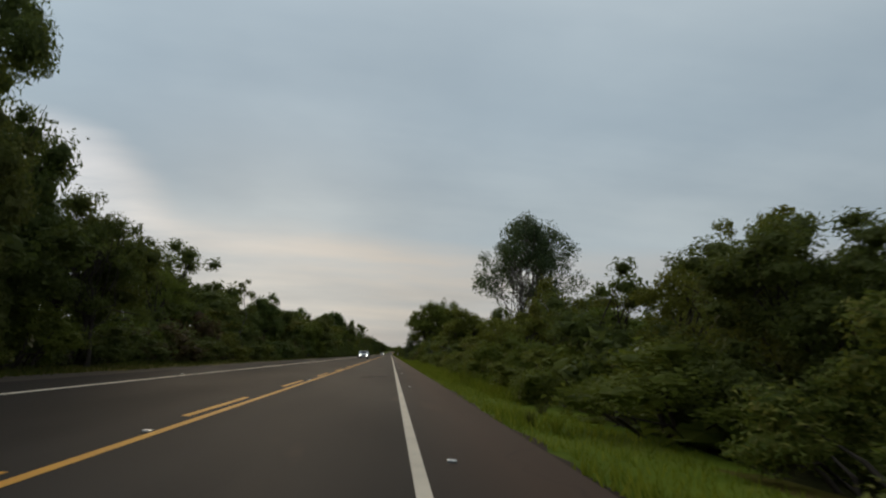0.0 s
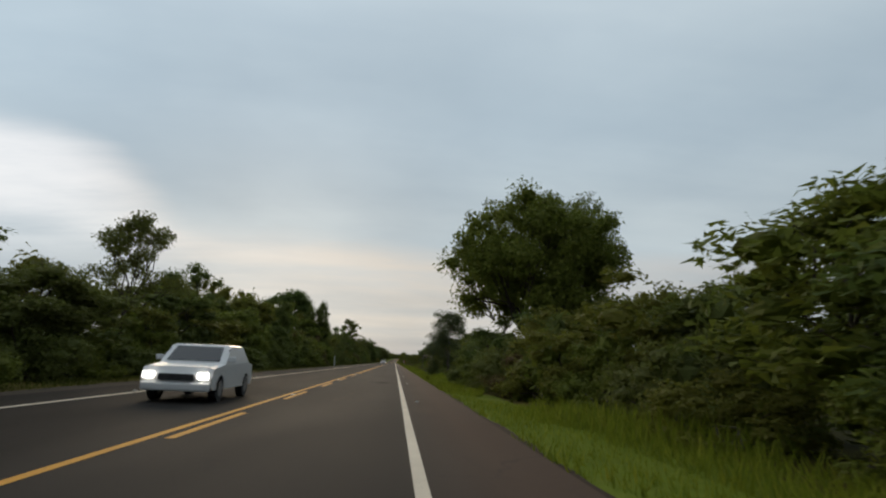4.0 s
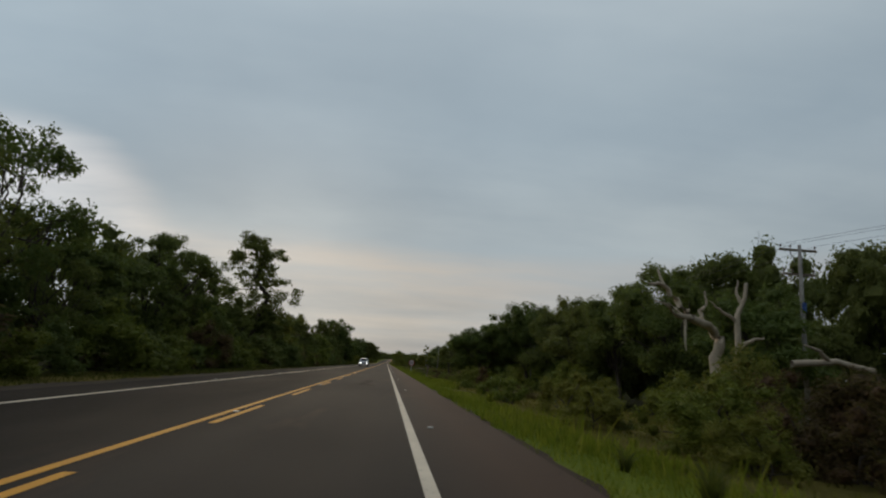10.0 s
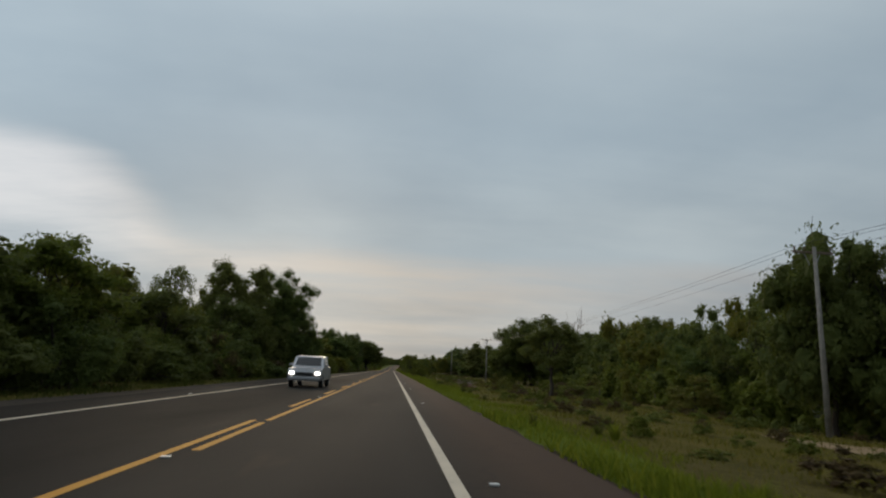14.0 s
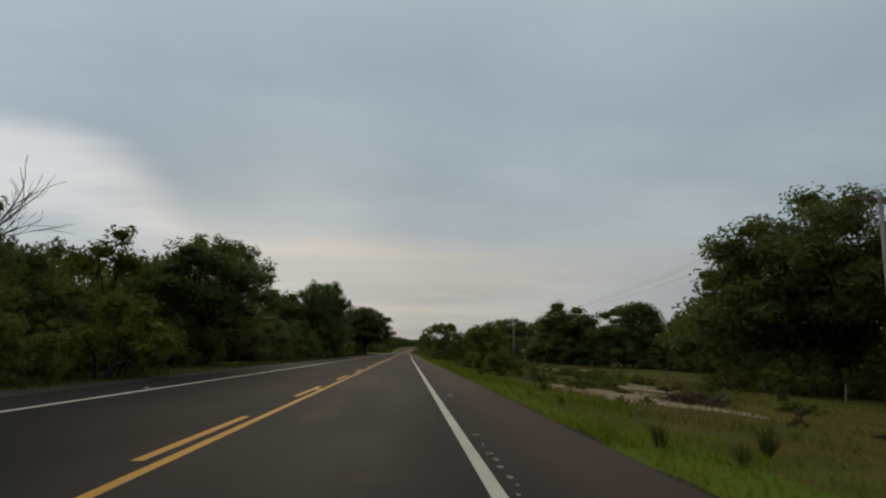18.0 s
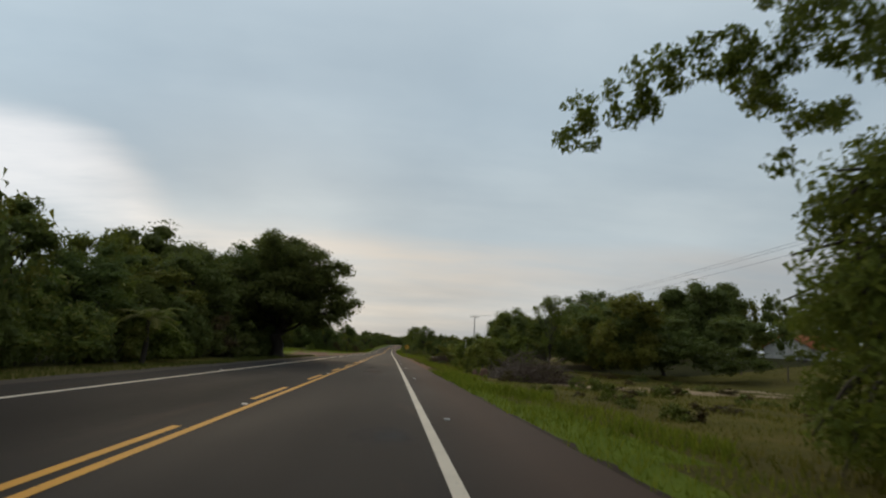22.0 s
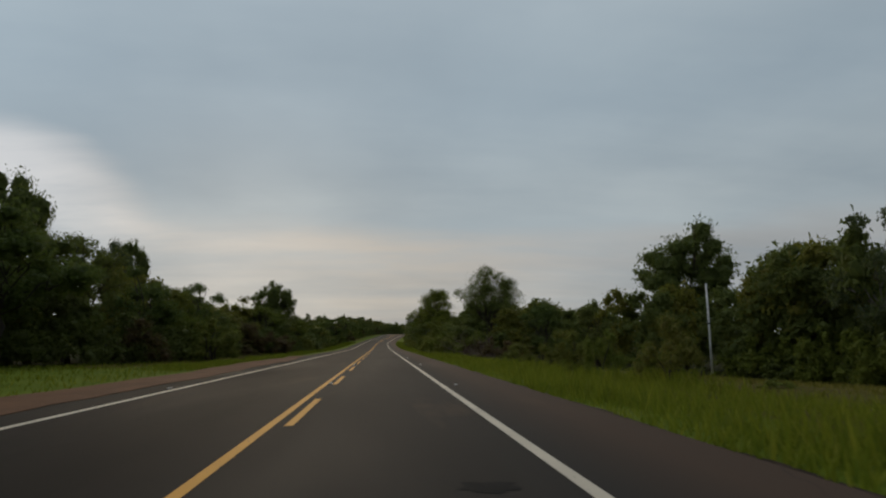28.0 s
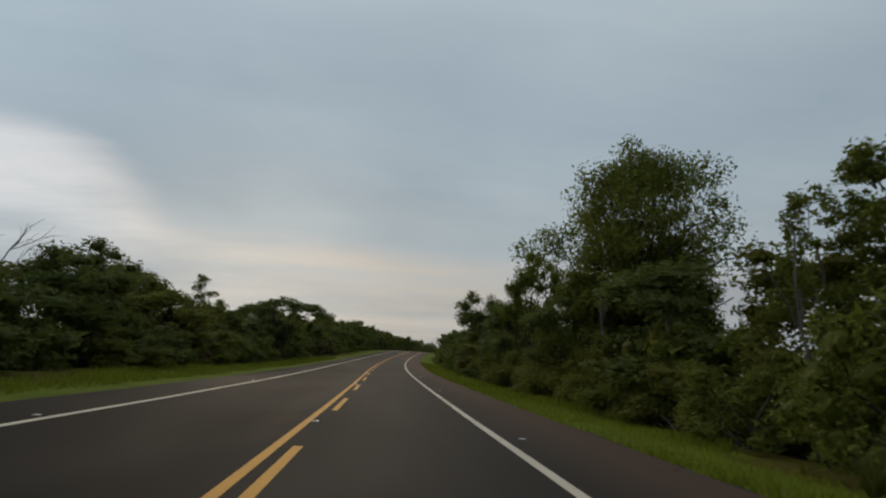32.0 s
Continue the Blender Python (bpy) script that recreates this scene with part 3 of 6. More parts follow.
def limb(rs, a, b, r1, r2, sag=0.12, n=4):
    """A wavering way from a to b, with its thickness."""
    a, b = Vector(a), Vector(b)
    ln = (b - a).length
    pts = [a.lerp(b, i / n) + Vector(rs.normal(size=3)) * ln * sag * 0.5 * math.sin(math.pi * i / n) + Vector((0, 0, ln * 0.10 * math.sin(math.pi * i / n))) for i in range(n + 1)]
    return pts, [r1 + (r2 - r1) * i / n for i in range(n + 1)]


def species(kind, seed):
    """Wood and leaves of one plant, about 10 high, before it is fitted to one by one by one."""
    rs = np.random.RandomState(seed)
    wood, blobs, n, size, flat, droop = [], [], 2600, 0.21, 0.8, 0.0
    top = Vector((rs.uniform(-.3, .3), rs.uniform(-.3, .3), 3.2))
    if kind == "broad":
        for _ in range(30):
            d = Vector(rs.normal(size=3)).normalized()
            q = Vector((d.x * 3.5, d.y * 3.5, 5.9 + d.z * 3.1)) * 1.0
            q = Vector((0, 0, 5.9)) + (q - Vector((0, 0, 5.9))) * rs.uniform(0.5, 0.95)
            blobs.append((*q, rs.uniform(0.75, 1.45)))
        n, size = 8500, 0.15
    elif kind == "grove":
        for _ in range(24):
            d = Vector(rs.normal(size=3)).normalized()
            blobs.append((d.x * 3.2 * rs.uniform(.5, 1), d.y * 3.2 * rs.uniform(.5, 1), 5.2 + d.z * 3.7, rs.uniform(0.8, 1.5)))
        n, size = 4600, 0.18
    elif kind == "far":
        for _ in range(16):
            d = Vector(rs.normal(size=3)).normalized()
            blobs.append((d.x * 3.2, d.y * 3.2, 5.2 + d.z * 3.6, rs.uniform(1.0, 1.8)))
        n, size = 1150, 0.345
    elif kind == "open":
        top = Vector((rs.uniform(-.4, .4), rs.uniform(-.4, .4), 3.8))
        for _ in range(32):
            d = Vector(rs.normal(size=3)).normalized()
            blobs.append((d.x * 3.2 * rs.uniform(.5, 1), d.y * 3.2 * rs.uniform(.5, 1), 5.9 + d.z * 3.5, rs.uniform(0.55, 1.05)))
        n, size, droop = 8000, 0.125, 0.6
    elif kind == "sparse":
        top = Vector((0.1, 0.1, 3.4))
        for _ in range(30):
            a, r = rs.uniform(0, 6.28), 4.4 * math.sqrt(rs.rand())
            blobs.append((r * math.cos(a), r * math.sin(a), 9.0 - 0.13 * r * r - rs.uniform(0, 2.2), rs.uniform(0.6, 1.0)))
        n, size = 2300, 0.10
    elif kind == "umbrella":
        top = Vector((0.2, 0.1, 3.0))
        for _ in range(34):
            a, r = rs.uniform(0, 6.28), 4.6 * math.sqrt(rs.rand())
            blobs.append((r * math.cos(a), r * math.sin(a), 8.9 - 0.085 * r * r + rs.uniform(-.8, .4), rs.uniform(0.7, 1.15)))
        n, size, flat = 11000, 0.13, 0.6
    elif kind == "dome":
        top = Vector((0.1, 0.1, 3.0))
        for _ in range(60):
            a, up = rs.uniform(0, 6.28), rs.uniform(-0.05, 1.0)
            r = math.sqrt(max(0.0, 1 - up * up)) * rs.uniform(0.35, 1.0)
            blobs.append((3.9 * r * math.cos(a), 3.9 * r * math.sin(a), 5.0 + 4.1 * up * rs.uniform(0.8, 1.0), rs.uniform(0.7, 1.25)))
        n, size, flat = 24000, 0.088, 0.8
    elif kind in ("giant", "giant_round", "giant_open", "massif", "massif_far"):
        top = Vector((0.2, 0.1, 2.0))
        for _ in range(96 if kind == "giant_open" else 120):
            a, r = rs.uniform(0, 6.28), 4.3 * math.sqrt(rs.rand())
            hi = 9.4 - 0.13 * r * r
            lo = {"giant": 1.4 + 0.02 * r * r, "giant_round": 2.2 + 0.10 * r, "giant_open": 2.2 + 0.10 * r, "massif": 0.6, "massif_far": 0.6}[kind]
            blobs.append((r * math.cos(a), r * math.sin(a), rs.uniform(lo, hi), rs.uniform(0.55, 1.05) * (1.35 if kind == "massif_far" else 1.0)))
        n, size, flat = (18000, 0.145, 0.8) if kind == "massif_far" else (46000, 0.10, 0.8) if kind == "giant" else (22000, 0.09, 0.8) if kind == "giant_open" else (38000, 0.10, 0.8)
    elif kind == "layered":
        top = Vector((0.1, 0.0, 7.6))
        for z, rr in ((2.6, 2.2), (3.8, 2.7), (5.2, 3.0), (6.6, 2.7), (7.9, 2.4), (9.2, 1.9)):
            for _ in range(22):
                a, r = rs.uniform(0, 6.28), rr * rs.uniform(.2, 1)
                blobs.append((r * math.cos(a), r * math.sin(a), z + rs.uniform(-.6, .6), rs.uniform(0.3, 0.7)))
        n, size, flat = 15000, 0.115, 0.7
    elif kind == "reach":
        # a leafy column with an open top and one long bough that droops over the verge
        top = Vector((-0.3, 0.1, 3.6))
        for _ in range(46):
            a, r = rs.uniform(0, 6.28), 2.0 * math.sqrt(rs.rand())
            blobs.append((r * math.cos(a), r * math.sin(a), rs.uniform(0.5, 4.3 - 0.25 * r * r), rs.uniform(0.42, 0.72)))
        for _ in range(40):
            a, r = rs.uniform(0, 6.28), 2.3 * math.sqrt(rs.rand())
            blobs.append((r * math.cos(a) - 0.2, r * math.sin(a), rs.uniform(4.0, 7.2 - 0.25 * r * r), rs.uniform(0.24, 0.44)))
        for i in range(46):
            f = i / 45
            blobs.append((-0.8 - 3.2 * f + rs.uniform(-.15, .15), 0.4 + 2.4 * f + rs.uniform(-.4, .4), 5.5 + f - 1.6 * f * f + rs.uniform(-.45, .3), rs.uniform(0.17, 0.32)))
        n, size, flat, droop = 42000, 0.06, 0.75, 0.8
    elif kind == "egg":
        for i in range(80):
            z = 0.9 + 8.2 * (i + rs.rand()) / 80
            rr = 2.9 * math.sqrt(max(0.05, 1 - ((z - 3.6) / 6.1) ** 2))
            a, r = rs.uniform(0, 6.28), rr * math.sqrt(rs.rand())
            blobs.append((r * math.cos(a), r * math.sin(a), z, rs.uniform(0.75, 1.25)))
        n, size, droop = 26000, 0.10, 0.4
    elif kind == "slim":
        top = Vector((0.15, 0.1, 7.5))
        for i in range(14):
            z = 3.4 + 6.2 * i / 13
            rr = 1.5 * (1 - abs(z - 6.2) / 5.5)
            a = rs.uniform(0, 6.28)
            blobs.append((rr * math.cos(a), rr * math.sin(a), z, rs.uniform(0.45, 0.75)))
        n, size = 2600, 0.125
    elif kind == "feather":
        top = Vector((0, 0, 2.6))
        for _ in range(26):
            a, r = rs.uniform(0, 6.28), rs.uniform(.4, 3.6)
            blobs.append((r * math.cos(a), r * math.sin(a), rs.uniform(3.0, 9.6 - 0.5 * r), rs.uniform(0.55, 1.1)))
        n, size, droop = 8000, 0.13, 0.9
    elif kind in ("bush", "bush_far", "scrub"):
        for _ in range(22):
            a, r = rs.uniform(0, 6.28), 4.2 * math.sqrt(rs.rand())
            zt = 9.0 - 0.32 * r * r + rs.uniform(-1.4, 0.8)
            blobs.append((r * math.cos(a), r * math.sin(a), max(0.9, zt * rs.uniform(0.15, 1.0)), rs.uniform(1.0, 1.9)))
        n, size = {"bush": (7200, 0.172), "bush_far": (800, 0.5), "scrub": (2600, 0.26)}[kind]
        flat = 0.95
    if kind[:5] in ("giant", "massi"):
        # clumps that stand off by themselves move in towards the rest
        C = np.array(blobs)
        lone = np.sort(np.linalg.norm(C[:, None, :3] - C[None, :, :3], axis=2), axis=1)[:, 4] > 1.3
        C[lone, :3] += (C[:, :3].mean(0) - C[lone, :3]) * 0.26
        blobs = [tuple(c) for c in C]
    if kind not in ("bush", "bush_far", "scrub"):
        foot = Vector((0, 0, -0.25))
        r0 = {"slim": 0.075, "far": 0.2, "giant": 0.36, "giant_round": 0.22, "massif": 0.2, "massif_far": 0.2, "reach": 0.17, "umbrella": 0.22, "dome": 0.15}.get(kind, 0.22)
        pts, rad = limb(rs, foot, top, r0, r0 * 0.62, 0.10, 5)
        rad[0] *= 1.35
        wood.append((pts, rad))
        order = sorted(range(len(blobs)), key=lambda i: -blobs[i][3])
        for i in order[:5 if kind == "far" else 22 if kind[:5] in ("giant", "massi") else 34 if kind == "dome" else 40 if kind == "reach" else 30 if kind == "sparse" else 14]:
            c = Vector(blobs[i][:3])
            k = rs.randint(2, 6) if kind in ("layered", "slim") else rs.randint(4, 6)
            if kind in ("layered", "slim"):
                k = min(range(6), key=lambda j: abs(pts[j].z - (c.z - 0.6)))
            wood.append(limb(rs, pts[k], c, rad[k] * 0.38, 0.02, 0.16, 4))
            if kind not in ("far", "slim"):
                for _ in range(2):
                    wood.append(limb(rs, pts[k].lerp(c, 0.6), c + Vector(rs.normal(size=3)).normalized() * blobs[i][3] * 0.85, 0.035, 0.01, 0.12, 2))
    else:
        for _ in range(7):
            i = rs.randint(len(blobs))
            wood.append(limb(rs, (rs.uniform(-1, 1), rs.uniform(-1, 1), -0.2), blobs[i][:3], 0.14, 0.04, 0.15, 3))
    LV, LF = leaf_quads(rs, blobs, n, size, flat, droop)
    share = {"far": 0.5, "grove": 0.42, "bush_far": 0.5, "scrub": 0.46, "bush": 0.42, "broad": 0.4, "massif": 0.4, "massif_far": 0.5, "giant": 0.34, "giant_round": 0.34, "egg": 0.24}.get(kind, 0)
    if share:
        LV = np.concatenate([LV, clump_cores(rs, blobs, share, flat, kind not in ("far", "bush_far", "scrub"))])
        LF = np.arange(len(LV)).reshape(-1, 3)
    WV, WF = tubes(wood, 6 if kind != "far" else 4)
    LV[:, 2] = np.maximum(LV[:, 2], 0.05)
    wide = 10.0 if kind == "reach" else np.percentile(np.abs(LV[:, :2]), 99.5) * 2
    high = 10.0 if kind == "reach" else np.percentile(LV[:, 2], 99.7)
    sc = np.array([1 / wide, 1 / wide, 1 / high])
    return WV * sc, WF, LV * sc, LF


PLANT_CACHE = {}


def plant_meshes(kind, variant, leaf, bark):
    key = (kind, variant, leaf.name, bark.name)
    if key not in PLANT_CACHE:
        base = (kind, variant)
        if base not in PLANT_CACHE:
            PLANT_CACHE[base] = species(kind, 100 + 17 * variant + sum(map(ord, kind)))
        WV, WF, LV, LF = PLANT_CACHE[base]
        PLANT_CACHE[key] = (mesh("wood", WV, WF, bark, smooth=True), mesh("leaves", LV, LF, leaf))
    return PLANT_CACHE[key]


def tree(kind, x, y, high, wide, variant=0, leaf=LEAF_DARK, bark=BARK, turn=None, label="", group="", sink=0.0):
    """A tree of that height and crown width: trunk with limbs, and crown."""
    wood, leaves = plant_meshes(kind, variant, leaf, bark)
    base = new("tree")
    place = spot(x, y)
    base.location, base.scale = place - Vector((0, 0, sink)), (wide, wide, high)
    base.rotation_euler = (0, 0, (x * 12.99 + y * 7.82) % 6.28 if turn is None else turn)
    part("trunk", wood, base)
    part("crown", leaves, base)
    tagged(base, label or "dark green broad-leaved tree in the roadside wood", "tree", group)
    return base


def bush(x, y, high, wide, variant=0, leaf=LEAF_DARK, kind="bush", label="", group=""):
    wood, leaves = plant_meshes(kind, variant, leaf, BARK)
    base = new("bush")
    base.location, base.scale, base.rotation_euler = spot(x, y), (wide, wide * rng.uniform(.85, 1.2), high), (0, 0, rng.uniform(0, 6.28))
    part("stem", wood, base)
    part("foliage", leaves, base)
    tagged(base, label or "dense green bush at the edge of the wood", "bush", group)
    return base


# trees that stand out, by kind: x from the road's middle, y along it, height, crown width, variant, leaves
SINGLE = [
    # the left-hand wood
    ("massif", -13.8, 24, 15.0, 7.6, 0, LEAF_DARK), ("massif", -11.0, 19, 9.0, 5.0, 1, LEAF_DARK), ("feather", -9.2, 26, 6.4, 4, 0, LEAF_DARK), ("broad", -11, 29, 7.8, 6, 1, LEAF_DARK), ("broad", -20.5, 66, 11.4, 9.6, 0, LEAF_DARK),
    ("slim", -10, 54, 7.0, 2.4, 0, LEAF_DARK), ("broad", -12, 74, 7.6, 5, 2, LEAF_DARK), ("broad", -13.5, 82, 7.4, 6, 1, LEAF_DARK),
    ("broad", -13, 93, 6.6, 6, 0, LEAF_DARK), ("broad", -10.5, 111, 7.0, 6.5, 2, LEAF_DARK), ("open", -12, 136, 9.2, 6, 0, LEAF_DARK),
    ("broad", -14, 146, 4.6, 6, 1, LEAF_DARK), ("broad", -26, 186, 13.0, 10, 0, LEAF_DARK), ("massif_far", -20.5, 234, 15.4, 12, 2, LEAF_DARK),
    ("broad", -22, 280, 13.2, 10, 1, LEAF_DARK), ("open", -13, 276, 10.2, 7, 1, LEAF_DARK), ("umbrella", -14, 297, 9.7, 8, 1, LEAF_DARK),
    ("broad", -14.5, 309, 8.6, 6.5, 0, LEAF_DARK), ("layered", -13.2, 326, 15.6, 9.3, 0, LEAF_DARK), ("broad", -18, 366, 8.8, 6, 1, LEAF_DARK),
    ("open", -27, 434, 13.6, 7, 1, LEAF_DARK), ("massif", -11.4, 427.5, 12.5, 9.6, 2, LEAF_DARK), ("massif", -10.8, 433, 8.8, 6.5, 1, LEAF_DARK), ("massif", -12.4, 423, 8.0, 7.0, 0, LEAF_DARK), ("massif", -14, 416, 11.4, 8.4, 1, LEAF_DARK),
    ("open", -15, 458, 8.2, 5.5, 1, LEAF_DARK), ("broad", -10.5, 494, 8.0, 10, 2, LEAF_DARK), ("broad", -13, 503, 10, 6.5, 0, LEAF_DARK),
    ("open", -13, 510, 10.8, 6.5, 0, LEAF_DARK), ("massif_far", -15.6, 545, 9.4, 8, 1, LEAF_DARK), ("massif", -12.2, 554, 12.0, 9.4, 0, LEAF_DARK), ("massif", -11.9, 560, 9.3, 5.8, 1, LEAF_DARK),
    ("open", -8.8, 565, 10.2, 3.2, 1, LEAF_GREY), ("massif", -11.6, 548.5, 10.6, 7, 1, LEAF_DARK), ("massif_far", -27, 634, 14.4, 15, 0, LEAF_DARK), ("broad", -14, 609, 8.8, 8, 2, LEAF_DARK),
    ("massif", -14.5, 629, 12.0, 10, 2, LEAF_DARK), ("giant_round", -11.8, 623.5, 12.4, 13, 0, LEAF_DARK), ("massif", -13.8, 634, 9.0, 8, 0, LEAF_DARK), ("giant", -8.9, 620.5, 12.5, 16.0, 2, LEAF_DARK), ("massif_far", -17, 630, 7.5, 9, 1, LEAF_DARK), ("massif", -14.5, 613, 7.0, 7, 0, LEAF_DARK), ("broad", -39, 739, 12.4, 9, 0, LEAF_DARK), ("broad", -31, 738, 12.8, 11, 1, LEAF_DARK),
    ("broad", -38, 708, 8.8, 6, 2, LEAF_DARK), ("massif_far", -19.5, 729, 9.6, 6, 0, LEAF_DARK), ("broad", -17, 741, 7.8, 8, 1, LEAF_DARK), ("open", -19, 752, 8.6, 7, 0, LEAF_DARK), ("open", -26, 774, 12.0, 5, 0, LEAF_GREY),
    ("massif", -15.7, 807, 10.8, 7.8, 2, LEAF_DARK), ("open", -16, 771, 7.1, 5, 1, LEAF_DARK), ("feather", -14.6, 811, 10.0, 5, 0, LEAF_DARK),
    ("broad", -14, 818, 6.2, 5, 1, LEAF_DARK), ("slim", -18, 877, 8.4, 4.2, 0, LEAF_DARK), ("broad", -16, 848, 6.6, 6.5, 0, LEAF_DARK),
    ("umbrella", -11.6, 887, 7.2, 11, 1, LEAF_DARK), ("massif_far", -28.2, 760, 15.0, 7.4, 1, LEAF_DARK), ("massif_far", -28.4, 785, 13.5, 4.0, 2, LEAF_DARK), ("massif", -12.9, 225, 12.2, 6.0, 1, LEAF_DARK), ("massif", -12.6, 178.5, 8.4, 5.2, 2, LEAF_DARK),
    # the right-hand side
    ("feather", 11.3, 12.5, 5.0, 3.6, 1, LEAF_MID), ("massif", 11.3, 11.0, 4.6, 5.4, 2, LEAF_DARK), ("open", 12.5, 18, 4.9, 4, 0, LEAF_MID), ("dome", 13.1, 46, 13.0, 8.4, 0, LEAF_GREY),
    ("broad", 13.1, 37, 6.8, 3.8, 1, LEAF_MID), ("egg", 14.5, 63.5, 7.4, 3.3, 0, LEAF_DARK), ("feather", 11.9, 74, 7.7, 7.6, 0, LEAF_MID), ("giant_round", 13.0, 141, 13.8, 13.2, 0, LEAF_MID),
    ("giant_open", 15.5, 147, 15.6, 10.0, 1, LEAF_DARK), ("open", 10.3, 199, 4.7, 3.6, 2, LEAF_YELLOW), ("egg", 8.8, 166.8, 7.1, 4.9, 1, LEAF_GREY), ("slim", 9.3, 208.6, 4.9, 1.4, 1, LEAF_MID),
    ("open", 20, 247, 8.8, 4, 1, LEAF_DARK), ("massif_far", 34.2, 296, 13.8, 9.0, 1, LEAF_DARK), ("massif_far", 35.3, 288, 13.2, 8.5, 2, LEAF_DARK), ("massif_far", 35.9, 280, 12.2, 8.5, 0, LEAF_DARK), ("massif_far", 30.6, 300, 13.6, 9.0, 2, LEAF_DARK), ("massif_far", 33.5, 272, 10.6, 6.5, 1, LEAF_DARK), ("massif_far", 28.4, 288, 7.6, 7.5, 0, LEAF_DARK), ("broad", 14, 218, 5.3, 4.5, 2, LEAF_MID), ("broad", 22, 290, 9.4, 8, 0, LEAF_DARK),
    ("broad", 22, 308, 9.0, 8.5, 1, LEAF_DARK), ("broad", 22, 280, 7.6, 7, 2, LEAF_DARK), ("broad", 22, 300, 9.8, 7, 2, LEAF_DARK),
    ("giant_round", 26.6, 326, 11.8, 12.5, 0, LEAF_DARK), ("giant_round", 23.4, 338, 11.9, 11.2, 1, LEAF_DARK), ("giant_round", 28.2, 304, 13.2, 10.5, 1, LEAF_DARK), ("open", 30, 383, 10.6, 5, 1, LEAF_DARK), ("massif_far", 27.4, 385, 11.2, 6.8, 0, LEAF_DARK), ("massif_far", 31.4, 380, 11.6, 7.4, 2, LEAF_DARK),
    ("giant", 17.2, 342.5, 8.5, 9.4, 1, LEAF_DARK), ("slim", 9.2, 348.5, 4.6, 1.5, 0, LEAF_MID), ("broad", 20, 418, 8.6, 7, 2, LEAF_DARK),
    ("giant_round", 37, 501, 16.0, 19.5, 1, LEAF_DARK), ("giant_round", 41.0, 482, 12.4, 12.5, 0, LEAF_DARK), ("massif_far", 36.7, 581, 12.2, 15, 1, LEAF_DARK), ("reach", 9.4, 562, 10.0, 10.0, 0, LEAF_MID), ("umbrella", 8.7, 552.5, 6.0, 5.6, 0, LEAF_MID), ("broad", 13.0, 566, 4.2, 4.4, 1, LEAF_DARK),
    ("broad", 9.0, 500.5, 3.9, 3.6, 0, LEAF_MID), ("massif_far", 45, 566, 12.0, 13, 2, LEAF_DARK), ("massif_far", 48, 643, 10.8, 11, 0, LEAF_DARK), ("broad", 54, 648, 11.4, 12, 1, LEAF_DARK), ("massif_far", 31, 640, 9.0, 10, 2, LEAF_DARK), ("broad", 39, 643, 9.8, 9, 1, LEAF_DARK), ("broad", 37.6, 658, 11.6, 12, 0, LEAF_DARK),
    ("sparse", 43.6, 697, 15.4, 12.9, 0, LEAF_GREY), ("massif", 52.2, 689, 12.4, 8.0, 1, LEAF_DARK), ("broad", 17.6, 629.5, 7.0, 6.0, 2, LEAF_MID), ("massif_far", 47.4, 797, 20.6, 15.4, 1, LEAF_DARK),
    ("open", 40, 752, 13.5, 9, 2, LEAF_GREY), ("broad", 42, 763, 13, 10, 0, LEAF_DARK), ("dome", 15.6, 787, 11.9, 9.0, 1, LEAF_DARK), ("dome", 13.3, 841, 13.0, 10.8, 2, LEAF_MID), ("massif", 14.0, 842, 8.4, 9.0, 1, LEAF_MID),
    ("open", 17, 817, 8.4, 4, 0, LEAF_MID), ("broad", 14, 804, 5.6, 6, 1, LEAF_MID), ("slim", 12, 827, 6.8, 2.2, 0, LEAF_MID),
    ("layered", 13.4, 826, 8.0, 4.4, 1, LEAF_MID), ("broad", 11, 853, 9.4, 4.6, 2, LEAF_MID), ("broad", 11, 876, 8.6, 6, 0, LEAF_DARK)]
KIND_LABEL = {"feather": "tall tree with drooping feathery foliage", "broad": "dense broad-crowned tree with dark foliage", "slim": "slender tree with a sparse narrow crown",
              "open": "tree with an open crown and visible pale limbs", "umbrella": "flat-topped spreading tree beside the road", "layered": "tall tree with foliage in open tiers",
              "sparse": "open-crowned tree with fine grey twigs", "reach": "leafy tree with a long bough over the verge", "egg": "dense egg-shaped tree leafy down to the ground", "massif": "dense dark tree leafy down to the ground", "massif_far": "dense dark tree leafy down to the ground", "dome": "tall dome-crowned tree on a fan of bare limbs", "giant": "big spreading tree with a heavy dark crown", "giant_round": "tall round-crowned tree with dense small leaves", "giant_open": "tall round-crowned tree with sky showing through its leaves"}
for kind, x, y, h, w, v, leaf in SINGLE:
    tree(kind, x, y, h, w, v, leaf, PALE_BARK if leaf is LEAF_GREY or kind == "slim" else BARK, turn=0.0 if kind == "reach" else None, label=KIND_LABEL[kind])

# ---- the woods on both sides ----
# how tall the woods stand along the road
TALL_L = ((-60, 110, 132, 150, 166, 200, 260, 330, 430, 480, 560, 640, 720, 760, 800, 825, 880, 930, 1250), (1.05, 1.0, 0.85, 0.85, 1.2, 1.35, 1.2, 1.05, 1.0, 1.15, 1.2, 1.15, 1.15, 1.2, 1.0, 0.8, 0.8, 1.0, 1.15))
TALL_R = ((-60, 58, 68, 98, 108, 155, 164, 200, 206, 240, 340, 480, 600, 618, 638, 646, 774, 780, 860, 1250), (0.8, 0.85, 0.68, 0.68, 0.9, 0.9, 0.66, 0.68, 1.1, 1.3, 1.5, 1.5, 1.35, 1.1, 1.1, 1.3, 1.4, 0.95, 0.98, 1.1))
LEAF_PICK = [LEAF_DARK] * 6 + [LEAF_MID] * 3
HEAPS = {}
